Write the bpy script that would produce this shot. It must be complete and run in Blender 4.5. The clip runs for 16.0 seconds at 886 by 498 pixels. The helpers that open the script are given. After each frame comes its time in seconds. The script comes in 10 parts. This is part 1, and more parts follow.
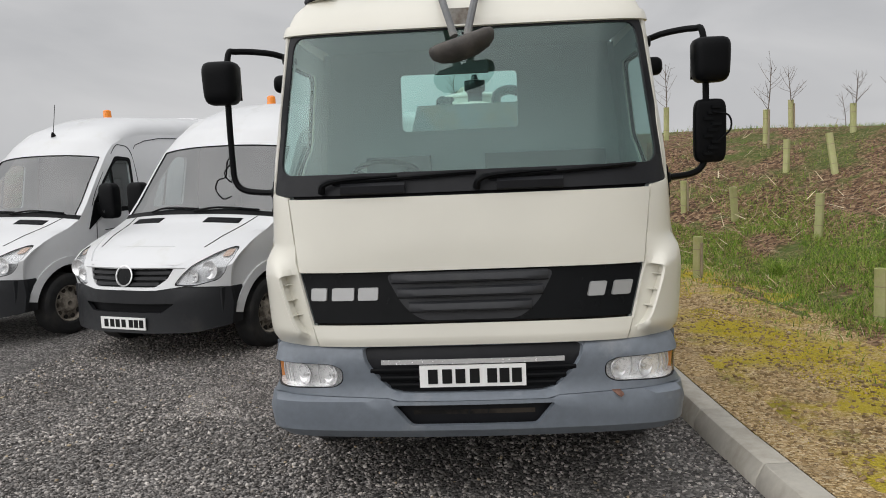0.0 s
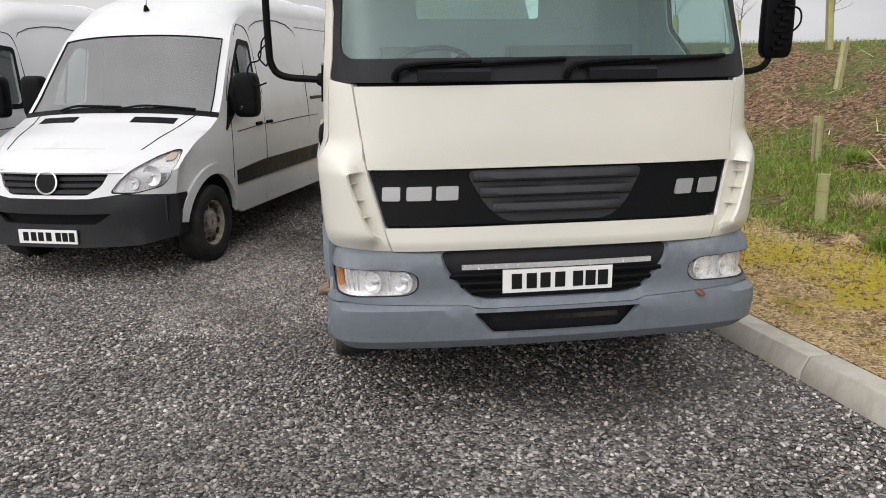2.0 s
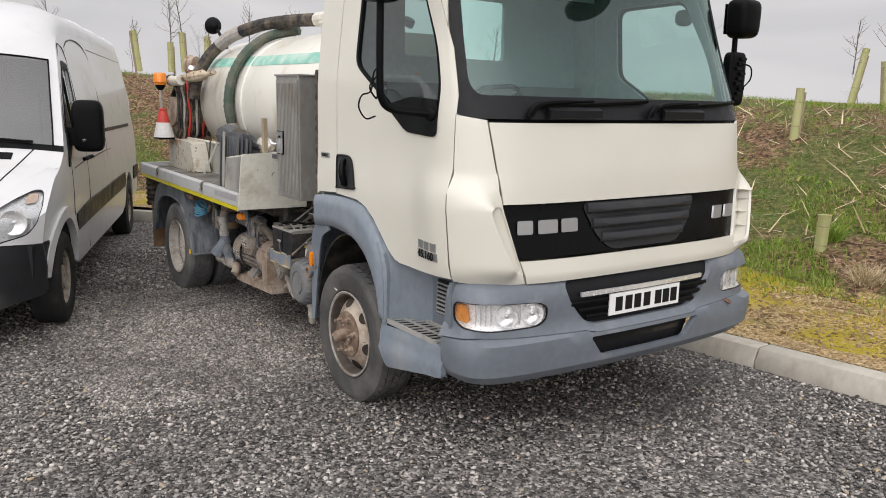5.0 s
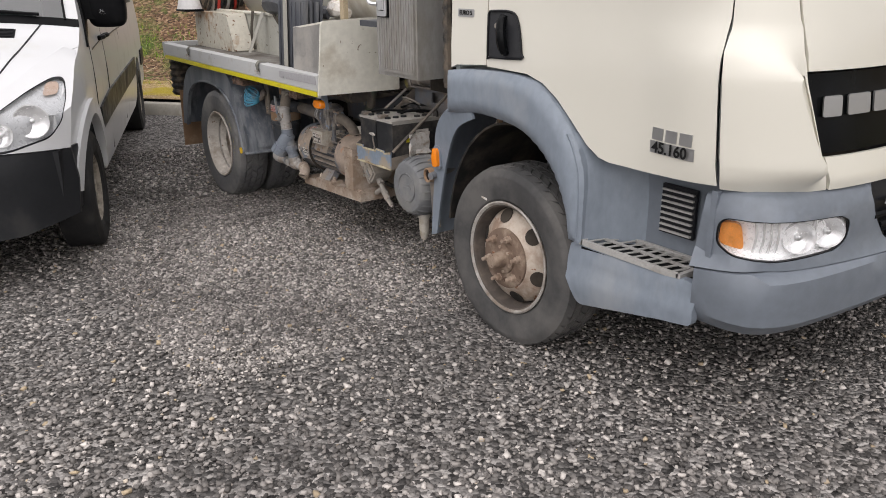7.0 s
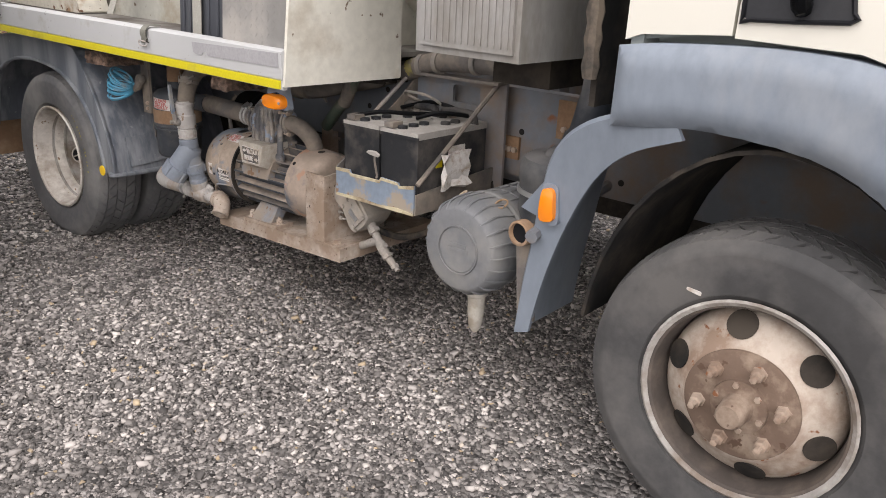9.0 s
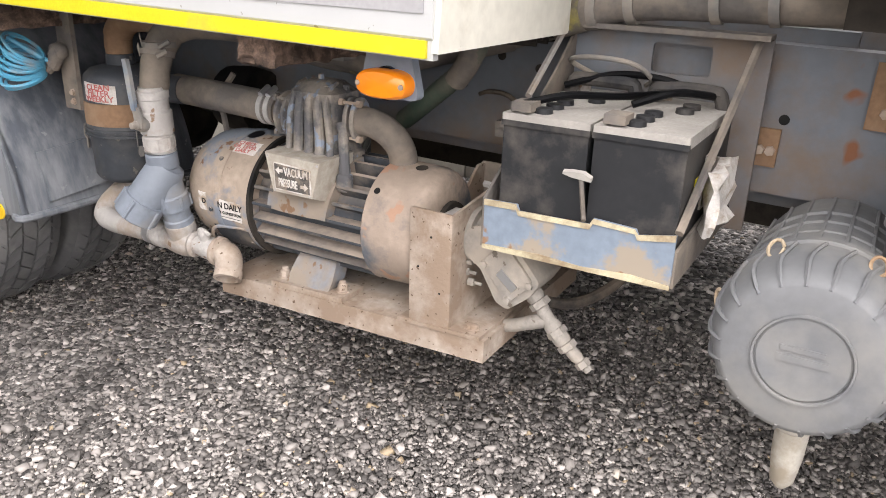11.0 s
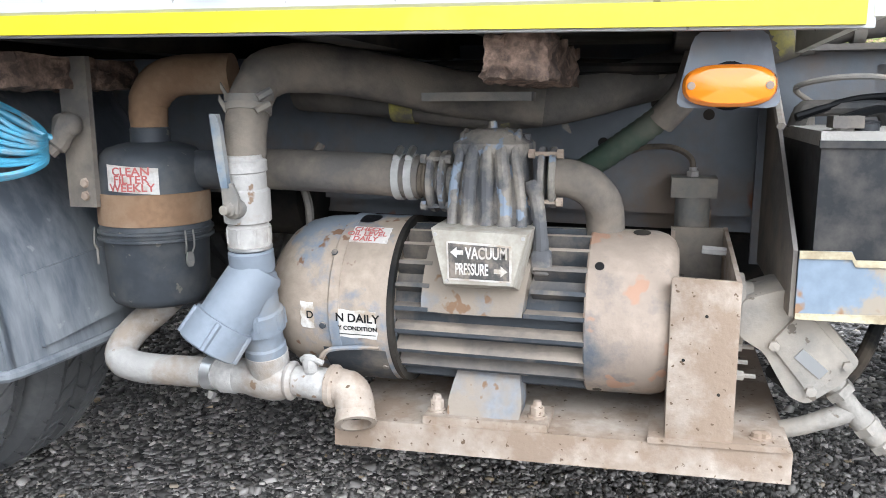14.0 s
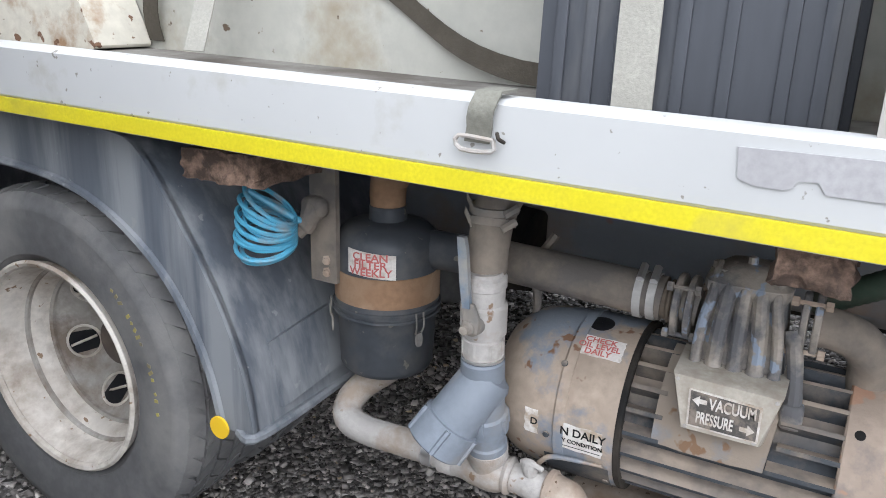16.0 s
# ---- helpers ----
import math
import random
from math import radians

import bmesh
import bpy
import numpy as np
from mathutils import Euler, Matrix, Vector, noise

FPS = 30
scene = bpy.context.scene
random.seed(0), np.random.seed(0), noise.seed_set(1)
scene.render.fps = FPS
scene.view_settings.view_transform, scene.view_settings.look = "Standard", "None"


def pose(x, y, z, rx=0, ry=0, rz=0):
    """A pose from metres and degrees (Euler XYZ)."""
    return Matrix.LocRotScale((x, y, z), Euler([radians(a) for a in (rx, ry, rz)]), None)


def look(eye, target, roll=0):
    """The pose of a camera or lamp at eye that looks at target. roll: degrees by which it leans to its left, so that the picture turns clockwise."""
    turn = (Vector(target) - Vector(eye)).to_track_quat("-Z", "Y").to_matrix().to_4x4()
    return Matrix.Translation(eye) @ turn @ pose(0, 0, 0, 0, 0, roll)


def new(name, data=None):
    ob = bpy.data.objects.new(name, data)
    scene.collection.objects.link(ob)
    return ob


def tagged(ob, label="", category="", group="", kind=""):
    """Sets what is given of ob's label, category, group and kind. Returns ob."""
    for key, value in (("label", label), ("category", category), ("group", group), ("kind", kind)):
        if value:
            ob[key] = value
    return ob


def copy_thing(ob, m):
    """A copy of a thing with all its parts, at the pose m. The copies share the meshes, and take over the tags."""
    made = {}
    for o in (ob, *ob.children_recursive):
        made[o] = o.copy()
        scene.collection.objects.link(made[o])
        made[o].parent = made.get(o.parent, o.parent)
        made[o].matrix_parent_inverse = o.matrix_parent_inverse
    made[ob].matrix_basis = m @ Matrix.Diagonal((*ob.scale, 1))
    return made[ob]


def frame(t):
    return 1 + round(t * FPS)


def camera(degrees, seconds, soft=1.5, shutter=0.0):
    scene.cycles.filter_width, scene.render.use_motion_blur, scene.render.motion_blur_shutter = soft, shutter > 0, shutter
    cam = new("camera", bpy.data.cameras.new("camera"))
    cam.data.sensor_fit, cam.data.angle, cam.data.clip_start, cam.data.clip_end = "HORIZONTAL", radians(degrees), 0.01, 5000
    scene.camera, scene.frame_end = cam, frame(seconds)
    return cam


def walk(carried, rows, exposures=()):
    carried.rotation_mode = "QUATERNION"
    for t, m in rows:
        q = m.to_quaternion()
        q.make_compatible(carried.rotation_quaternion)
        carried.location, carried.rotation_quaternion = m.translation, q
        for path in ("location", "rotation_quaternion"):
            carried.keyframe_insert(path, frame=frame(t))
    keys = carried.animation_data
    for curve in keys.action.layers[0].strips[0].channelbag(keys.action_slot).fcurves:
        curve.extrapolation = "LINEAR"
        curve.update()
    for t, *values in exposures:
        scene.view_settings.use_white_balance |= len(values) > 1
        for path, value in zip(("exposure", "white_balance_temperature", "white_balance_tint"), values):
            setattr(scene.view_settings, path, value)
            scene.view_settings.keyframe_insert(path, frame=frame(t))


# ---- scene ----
cam = camera(59.2, 16.0, 0.95)
PATH = [
    (0, (0.115, -3.728, 1.756), (-0.01, -1.745, 1.535), -2.4),
    (0.5, (-0.066, -3.677, 1.773), (-0.065, -1.688, 1.566), -1.4),
    (1, (-0.278, -3.692, 1.785), (-0.158, -1.709, 1.554), -0.8),
    (1.4, (-0.51, -3.648, 1.74), (-0.312, -1.677, 1.467), -0.5),
    (1.5, (-0.572, -3.626, 1.716), (-0.364, -1.658, 1.425), -0.3),
    (2, (-0.997, -3.386, 1.661), (-0.732, -1.454, 1.215), -0.9),
    (2.5, (-1.496, -3.247, 1.67), (-1.048, -1.358, 1.186), -1.2),
    (3, (-1.894, -3.019, 1.645), (-1.288, -1.168, 1.188), -1.8),
    (3.5, (-2.294, -2.837, 1.67), (-1.567, -1.028, 1.224), -2.1),
    (3.7, (-2.439, -2.771, 1.677), (-1.647, -0.987, 1.24), -1.8),
    (5.8, (-3.177, -2.298, 1.612), (-1.982, -0.733, 1.261), 1.7),
    (6, (-3.151, -2.132, 1.576), (-1.97, -0.57, 1.169), 1.8),
    (6.5, (-3.138, -1.657, 1.505), (-2.028, -0.093, 0.937), 0.8),
    (7, (-3.121, -1.165, 1.488), (-2.011, 0.371, 0.847), -0.7),
    (7.5, (-3.023, -0.693, 1.455), (-1.899, 0.847, 0.85), -0.6),
    (8, (-2.933, -0.167, 1.375), (-1.736, 1.323, 0.788), -0.3),
    (8.2, (-2.914, 0.032, 1.338), (-1.652, 1.457, 0.725), 0.5),
    (10.3, (-2.234, 1.727, 1.162), (-0.657, 2.748, 0.476), 1.9),
    (10.5, (-2.2, 1.829, 1.123), (-0.623, 2.827, 0.403), 2.2),
    (11, (-2.166, 2.129, 1.071), (-0.545, 3.051, 0.349), 1.9),
    (11.5, (-2.106, 2.415, 0.985), (-0.409, 3.292, 0.394), 1.2),
    (12, (-2.044, 2.666, 0.881), (-0.287, 3.449, 0.335), 1.7),
    (12.5, (-2.053, 2.837, 0.793), (-0.25, 3.52, 0.264), 2.3),
    (13, (-2.06, 2.899, 0.747), (-0.234, 3.521, 0.22), 2.0),
    (13.5, (-2.042, 2.927, 0.761), (-0.166, 3.472, 0.332), 0.9),
    (14, (-2.066, 2.959, 0.831), (-0.173, 3.49, 0.466), -0.3),
    (14.5, (-2.126, 2.981, 0.944), (-0.252, 3.555, 0.542), -0.4),
    (15, (-2.191, 2.998, 1.031), (-0.376, 3.692, 0.557), 1.1),
    (15.5, (-2.125, 3.04, 1.097), (-0.395, 3.873, 0.539), 2.4),
    (16, (-2.002, 3.114, 1.161), (-0.324, 4.013, 0.546), 1.7),
]
walk(cam, [(t, look(eye, target, roll)) for t, eye, target, roll in PATH],
     [(0, -0.25, 6550, 11), (1.0, -0.20, 6570, 12), (2.5, 0.04, 6600, 13), (6, 0.0, 6680, 14), (8, 0.30, 6650, 16), (10.5, 1.14, 6880, 17), (11.5, 1.44, 6500, 13), (12.5, 1.56, 6450, 9), (13.5, 1.66, 6250, 9), (14.0, 1.68, 5900, 9), (14.5, 1.42, 6080, 10), (16, 1.06, 6050, 12)])
from mathutils.geometry import delaunay_2d_cdt

# ---- light ----
SUN_UP, SUN_TURN = radians(40), radians(230)
world = bpy.data.worlds.new("overcast_sky")
scene.world = world
world.use_nodes = True
wn, wl = world.node_tree.nodes, world.node_tree.links
wn.clear()
w_out, w_bg = wn.new("ShaderNodeOutputWorld"), wn.new("ShaderNodeBackground")
w_sky, w_hsv, w_mix = wn.new("ShaderNodeTexSky"), wn.new("ShaderNodeHueSaturation"), wn.new("ShaderNodeMix")
w_co, w_map, w_noise, w_ramp = wn.new("ShaderNodeTexCoord"), wn.new("ShaderNodeMapping"), wn.new("ShaderNodeTexNoise"), wn.new("ShaderNodeValToRGB")
w_sky.sky_type, w_sky.sun_disc = "NISHITA", False
w_sky.sun_elevation, w_sky.sun_rotation = SUN_UP, SUN_TURN
w_sky.dust_density = 6
w_hsv.inputs["Saturation"].default_value = 0.12
w_hsv.inputs["Value"].default_value = 0.9
w_map.inputs["Scale"].default_value = (1.6, 1.6, 5.0)
w_noise.inputs["Scale"].default_value, w_noise.inputs["Detail"].default_value = 1.7, 5
w_noise.inputs["Distortion"].default_value = 0.5
w_ramp.color_ramp.elements[0].position, w_ramp.color_ramp.elements[0].color = 0.3, (5.6, 5.75, 5.95, 1)
w_ramp.color_ramp.elements[1].position, w_ramp.color_ramp.elements[1].color = 0.72, (7.6, 7.7, 7.8, 1)
w_mix.data_type = "RGBA"
w_mix.inputs["Factor"].default_value = 0.9
w_bg.inputs["Strength"].default_value = 0.105
wl.new(w_co.outputs["Generated"], w_map.inputs["Vector"])
wl.new(w_map.outputs["Vector"], w_noise.inputs["Vector"])
wl.new(w_noise.outputs["Fac"], w_ramp.inputs["Fac"])
wl.new(w_sky.outputs["Color"], w_hsv.inputs["Color"])
wl.new(w_hsv.outputs["Color"], w_mix.inputs["A"])
wl.new(w_ramp.outputs["Color"], w_mix.inputs["B"])
# an overcast sky is brighter overhead and around the hidden sun
w_sep, w_up, w_dot, w_glow, w_sum, w_mul = (wn.new("ShaderNode" + k) for k in ("SeparateXYZ", "MapRange", "VectorMath", "MapRange", "Math", "Mix"))
w_up.inputs["From Min"].default_value, w_up.inputs["To Min"].default_value, w_up.inputs["To Max"].default_value = 0.3, 1.0, 1.7
w_dot.operation = "DOT_PRODUCT"
w_dot.inputs[1].default_value = (math.cos(SUN_UP) * math.sin(SUN_TURN), math.cos(SUN_UP) * math.cos(SUN_TURN), math.sin(SUN_UP))
w_glow.interpolation_type = "SMOOTHSTEP"
w_glow.inputs["From Min"].default_value, w_glow.inputs["From Max"].default_value = 0.2, 1.0
w_glow.inputs["To Min"].default_value, w_glow.inputs["To Max"].default_value = 0.0, 1.2
w_mul.data_type, w_mul.blend_type = "RGBA", "MULTIPLY"
w_mul.inputs["Factor"].default_value = 1
wl.new(w_co.outputs["Generated"], w_sep.inputs["Vector"])
wl.new(w_co.outputs["Generated"], w_dot.inputs[0])
wl.new(w_sep.outputs["Z"], w_up.inputs["Value"])
wl.new(w_dot.outputs["Value"], w_glow.inputs["Value"])
wl.new(w_up.outputs["Result"], w_sum.inputs[0])
wl.new(w_glow.outputs["Result"], w_sum.inputs[1])
wl.new(w_mix.outputs["Result"], w_mul.inputs["A"])
wl.new(w_sum.outputs["Value"], w_mul.inputs["B"])
wl.new(w_mul.outputs["Result"], w_bg.inputs["Color"])
wl.new(w_bg.outputs["Background"], w_out.inputs["Surface"])

sun = new("sun", bpy.data.lights.new("sun", "SUN"))
sun.data.energy, sun.data.angle, sun.data.color = 0.7, radians(110), (1.0, 0.98, 0.94)
sun.matrix_world = look((10 * math.cos(SUN_UP) * math.sin(SUN_TURN), 10 * math.cos(SUN_UP) * math.cos(SUN_TURN), 10 * math.sin(SUN_UP)), (0, 0, 0))


# ---- materials ----
def mat(name, col, rough=0.5, metal=0.0, var=0.12, vscale=5.0, bump=0.0, bscale=120.0, dirt=None, amount=0.35, dscale=3.0,
        spots=None, spot_amount=0.2, sscale=14.0, coat=0.0, spec=0.5, stretch=(1, 1, 1), top_tint=None, dwidth=None):
    """A painted, plastic or metal surface: base colour, slow and fine variation, a film of dirt, a tint on upward faces
    and small spots.
    """
    m = bpy.data.materials.new(name)
    m.use_nodes = True
    n, l = m.node_tree.nodes, m.node_tree.links
    b = n["Principled BSDF"]
    b.inputs["Metallic"].default_value = metal
    b.inputs["Coat Weight"].default_value = coat
    b.inputs["Coat Roughness"].default_value = 0.08
    b.inputs["Specular IOR Level"].default_value = spec
    co, mp = n.new("ShaderNodeTexCoord"), n.new("ShaderNodeMapping")
    mp.inputs["Scale"].default_value = stretch
    l.new(co.outputs["Object"], mp.inputs["Vector"])

    def noise_at(scale, detail=4, rough_=0.55, plain=False):
        t = n.new("ShaderNodeTexNoise")
        t.inputs["Scale"].default_value, t.inputs["Detail"].default_value, t.inputs["Roughness"].default_value = scale, detail, rough_
        l.new((co.outputs["Object"] if plain else mp.outputs["Vector"]), t.inputs["Vector"])
        return t.outputs["Fac"]

    def span(fac, a, z, lo=0.0, hi=1.0):
        r = n.new("ShaderNodeMapRange")
        r.inputs["From Min"].default_value, r.inputs["From Max"].default_value = a, z
        r.inputs["To Min"].default_value, r.inputs["To Max"].default_value = lo, hi
        l.new(fac, r.inputs["Value"])
        return r.outputs["Result"]

    def blend(fac, a, z, how="MIX"):
        x = n.new("ShaderNodeMix")
        x.data_type, x.blend_type = "RGBA", how
        for key, v in (("Factor", fac), ("A", a), ("B", z)):
            if isinstance(v, (tuple, float, int)):
                x.inputs[key].default_value = v
            else:
                l.new(v, x.inputs[key])
        return x.outputs["Result"]

    c = (*col, 1)
    slow = span(noise_at(vscale), 0.3, 0.7)
    c = blend(slow, tuple(max(0, v * (1 - var)) for v in col) + (1,), tuple(min(1, v * (1 + var)) for v in col) + (1,))
    fine = span(noise_at(vscale * 9), 0.35, 0.7)
    c = blend(fine, c, tuple(v * 0.86 for v in col) + (1,)) if var > 0.05 else c
    r = span(noise_at(vscale * 2.3), 0.3, 0.7, max(0.03, rough - (0.08 if var > 0.05 else 0.015)), min(1, rough + (0.1 if var > 0.05 else 0.015)))
    if dirt:
        d = span(noise_at(dscale, 7, 0.62), 0.62 - amount * 0.5, 0.62 - amount * 0.5 + (dwidth or 0.16 + amount * 0.1))
        c = blend(d, c, (*dirt, 1))
        mx = n.new("ShaderNodeMath")
        mx.operation, mx.use_clamp = "MULTIPLY_ADD", True
        mx.inputs[1].default_value = 0.35
        l.new(d, mx.inputs[0])
        l.new(r, mx.inputs[2])
        r = mx.outputs["Value"]
    # lightens upward faces in the colour itself, as a coat of dust
    if top_tint:
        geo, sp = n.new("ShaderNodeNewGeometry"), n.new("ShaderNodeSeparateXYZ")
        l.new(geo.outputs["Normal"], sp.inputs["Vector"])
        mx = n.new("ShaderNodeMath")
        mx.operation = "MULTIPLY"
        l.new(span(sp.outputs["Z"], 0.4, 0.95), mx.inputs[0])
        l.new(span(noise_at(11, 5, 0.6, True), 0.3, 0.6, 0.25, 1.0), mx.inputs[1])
        c = blend(mx.outputs["Value"], c, (*top_tint, 1))
    if spots:
        d = span(noise_at(sscale, 3, 0.5, True), 0.74 - spot_amount * 0.4, 0.77 - spot_amount * 0.4)
        c = blend(d, c, (*spots, 1))
    l.new(c, b.inputs["Base Color"]) if not isinstance(c, tuple) else None
    l.new(r, b.inputs["Roughness"])
    if bump:
        bp = n.new("ShaderNodeBump")
        bp.inputs["Strength"].default_value, bp.inputs["Distance"].default_value = bump, 0.004
        l.new(noise_at(bscale, 5, 0.6, True), bp.inputs["Height"])
        l.new(bp.outputs["Normal"], b.inputs["Normal"])
    return m


def glass(name, tint, gloss_rough=0.02, mirror=0.06, coat=(1, 1, 1)):
    """A thin pane: clear and tinted, with a sharp reflection that grows at a slant."""
    m = bpy.data.materials.new(name)
    m.use_nodes = True
    n, l = m.node_tree.nodes, m.node_tree.links
    n.clear()
    out, tr, gl, mx, lw, pw, ad = (n.new("ShaderNode" + k) for k in ("OutputMaterial", "BsdfTransparent", "BsdfGlossy", "MixShader", "LayerWeight", "Math", "Math"))
    tr.inputs["Color"].default_value = (*tint, 1)
    gl.inputs["Roughness"].default_value = gloss_rough
    gl.inputs["Color"].default_value = (*coat, 1)
    lw.inputs["Blend"].default_value = 0.5
    pw.operation, ad.operation = "POWER", "MULTIPLY_ADD"
    pw.inputs[1].default_value = 4.0
    ad.inputs[1].default_value, ad.inputs[2].default_value = 1 - mirror, mirror
    l.new(lw.outputs["Facing"], pw.inputs[0])
    l.new(pw.outputs["Value"], ad.inputs[0])
    l.new(ad.outputs["Value"], mx.inputs["Fac"])
    l.new(tr.outputs["BSDF"], mx.inputs[1])
    l.new(gl.outputs["BSDF"], mx.inputs[2])
    l.new(mx.outputs["Shader"], out.inputs["Surface"])
    return m


def stones_mat(name, dark, light, odd, shine=0.75):
    """Loose chippings: each piece its own shade, a few pale or ochre."""
    m = bpy.data.materials.new(name)
    m.use_nodes = True
    n, l = m.node_tree.nodes, m.node_tree.links
    b, geo, ramp, mul, nz, co = n["Principled BSDF"], n.new("ShaderNodeNewGeometry"), n.new("ShaderNodeValToRGB"), n.new("ShaderNodeMix"), n.new("ShaderNodeTexNoise"), n.new("ShaderNodeTexCoord")
    e = ramp.color_ramp.elements
    e[0].color, e[1].color = (*dark, 1), (*odd, 1)
    e[1].position = 1.0
    for p, c in ((0.55, tuple(0.58 * a + 0.42 * z for a, z in zip(dark, light))), (0.86, light), (0.984, tuple(min(1, 1.45 * v) for v in light)), (0.991, odd)):
        x = e.new(p)
        x.color = (*c, 1)
    mul.data_type, mul.blend_type = "RGBA", "MULTIPLY"
    mul.inputs["Factor"].default_value = 0.75
    nz.inputs["Scale"].default_value, nz.inputs["Detail"].default_value = 1.1, 8
    l.new(co.outputs["Object"], nz.inputs["Vector"])
    l.new(geo.outputs["Random Per Island"], ramp.inputs["Fac"])
    l.new(ramp.outputs["Color"], mul.inputs["A"])
    cr = n.new("ShaderNodeValToRGB")
    cr.color_ramp.elements[0].position, cr.color_ramp.elements[0].color = 0.38, (0.44, 0.42, 0.405, 1)
    cr.color_ramp.elements[1].position, cr.color_ramp.elements[1].color = 0.58, (1, 0.98, 0.955, 1)
    l.new(nz.outputs["Fac"], cr.inputs["Fac"])
    l.new(cr.outputs["Color"], mul.inputs["B"])
    l.new(mul.outputs["Result"], b.inputs["Base Color"])
    b.inputs["Roughness"].default_value = shine
    return m


def ground_mat(name, cells, cols, bump, patches=None, pscale=0.7, big=None):
    """Ground of small pieces: cell pattern with its own shades and relief, plus larger patches."""
    m = bpy.data.materials.new(name)
    m.use_nodes = True
    n, l = m.node_tree.nodes, m.node_tree.links
    b, co = n["Principled BSDF"], n.new("ShaderNodeTexCoord")
    b.inputs["Roughness"].default_value = 0.9
    b.inputs["Specular IOR Level"].default_value = 0.25
    v, w, ramp = n.new("ShaderNodeTexVoronoi"), n.new("ShaderNodeTexWhiteNoise"), n.new("ShaderNodeValToRGB")
    v.inputs["Scale"].default_value = cells
    l.new(co.outputs["Object"], v.inputs["Vector"])
    sep = n.new("ShaderNodeSeparateColor")
    l.new(v.outputs["Color"], sep.inputs["Color"])
    e = ramp.color_ramp.elements
    e[0].color, e[1].color = (*cols[0], 1), (*cols[-1], 1)
    for i, c in enumerate(cols[1:-1]):
        x = e.new((i + 1) / (len(cols) - 1))
        x.color = (*c, 1)
    l.new(sep.outputs["Red"], ramp.inputs["Fac"])
    c = ramp.outputs["Color"]
    if patches:
        for k, (colour, scale, lo, hi, amount) in enumerate(patches):
            nz, mr, mx = n.new("ShaderNodeTexNoise"), n.new("ShaderNodeMapRange"), n.new("ShaderNodeMix")
            nz.noise_dimensions = "4D"
            nz.inputs["W"].default_value = 3.7 * k
            nz.inputs["Scale"].default_value, nz.inputs["Detail"].default_value, nz.inputs["Roughness"].default_value = scale, 8, 0.65
            l.new(co.outputs["Object"], nz.inputs["Vector"])
            mr.inputs["From Min"].default_value, mr.inputs["From Max"].default_value, mr.inputs["To Max"].default_value = lo, hi, amount
            l.new(nz.outputs["Fac"], mr.inputs["Value"])
            mx.data_type = "RGBA"
            l.new(mr.outputs["Result"], mx.inputs["Factor"])
            l.new(c, mx.inputs["A"])
            mx.inputs["B"].default_value = (*colour, 1)
            c = mx.outputs["Result"]
    l.new(c, b.inputs["Base Color"])
    bp, nz = n.new("ShaderNodeBump"), n.new("ShaderNodeTexNoise")
    nz.inputs["Scale"].default_value, nz.inputs["Detail"].default_value = cells * 0.5, 8
    l.new(co.outputs["Object"], nz.inputs["Vector"])
    ad = n.new("ShaderNodeMath")
    ad.operation = "SUBTRACT"
    l.new(nz.outputs["Fac"], ad.inputs[0])
    l.new(v.outputs["Distance"], ad.inputs[1])
    l.new(ad.outputs["Value"], bp.inputs["Height"])
    bp.inputs["Strength"].default_value, bp.inputs["Distance"].default_value = 1.0, bump
    l.new(bp.outputs["Normal"], b.inputs["Normal"])
    return m


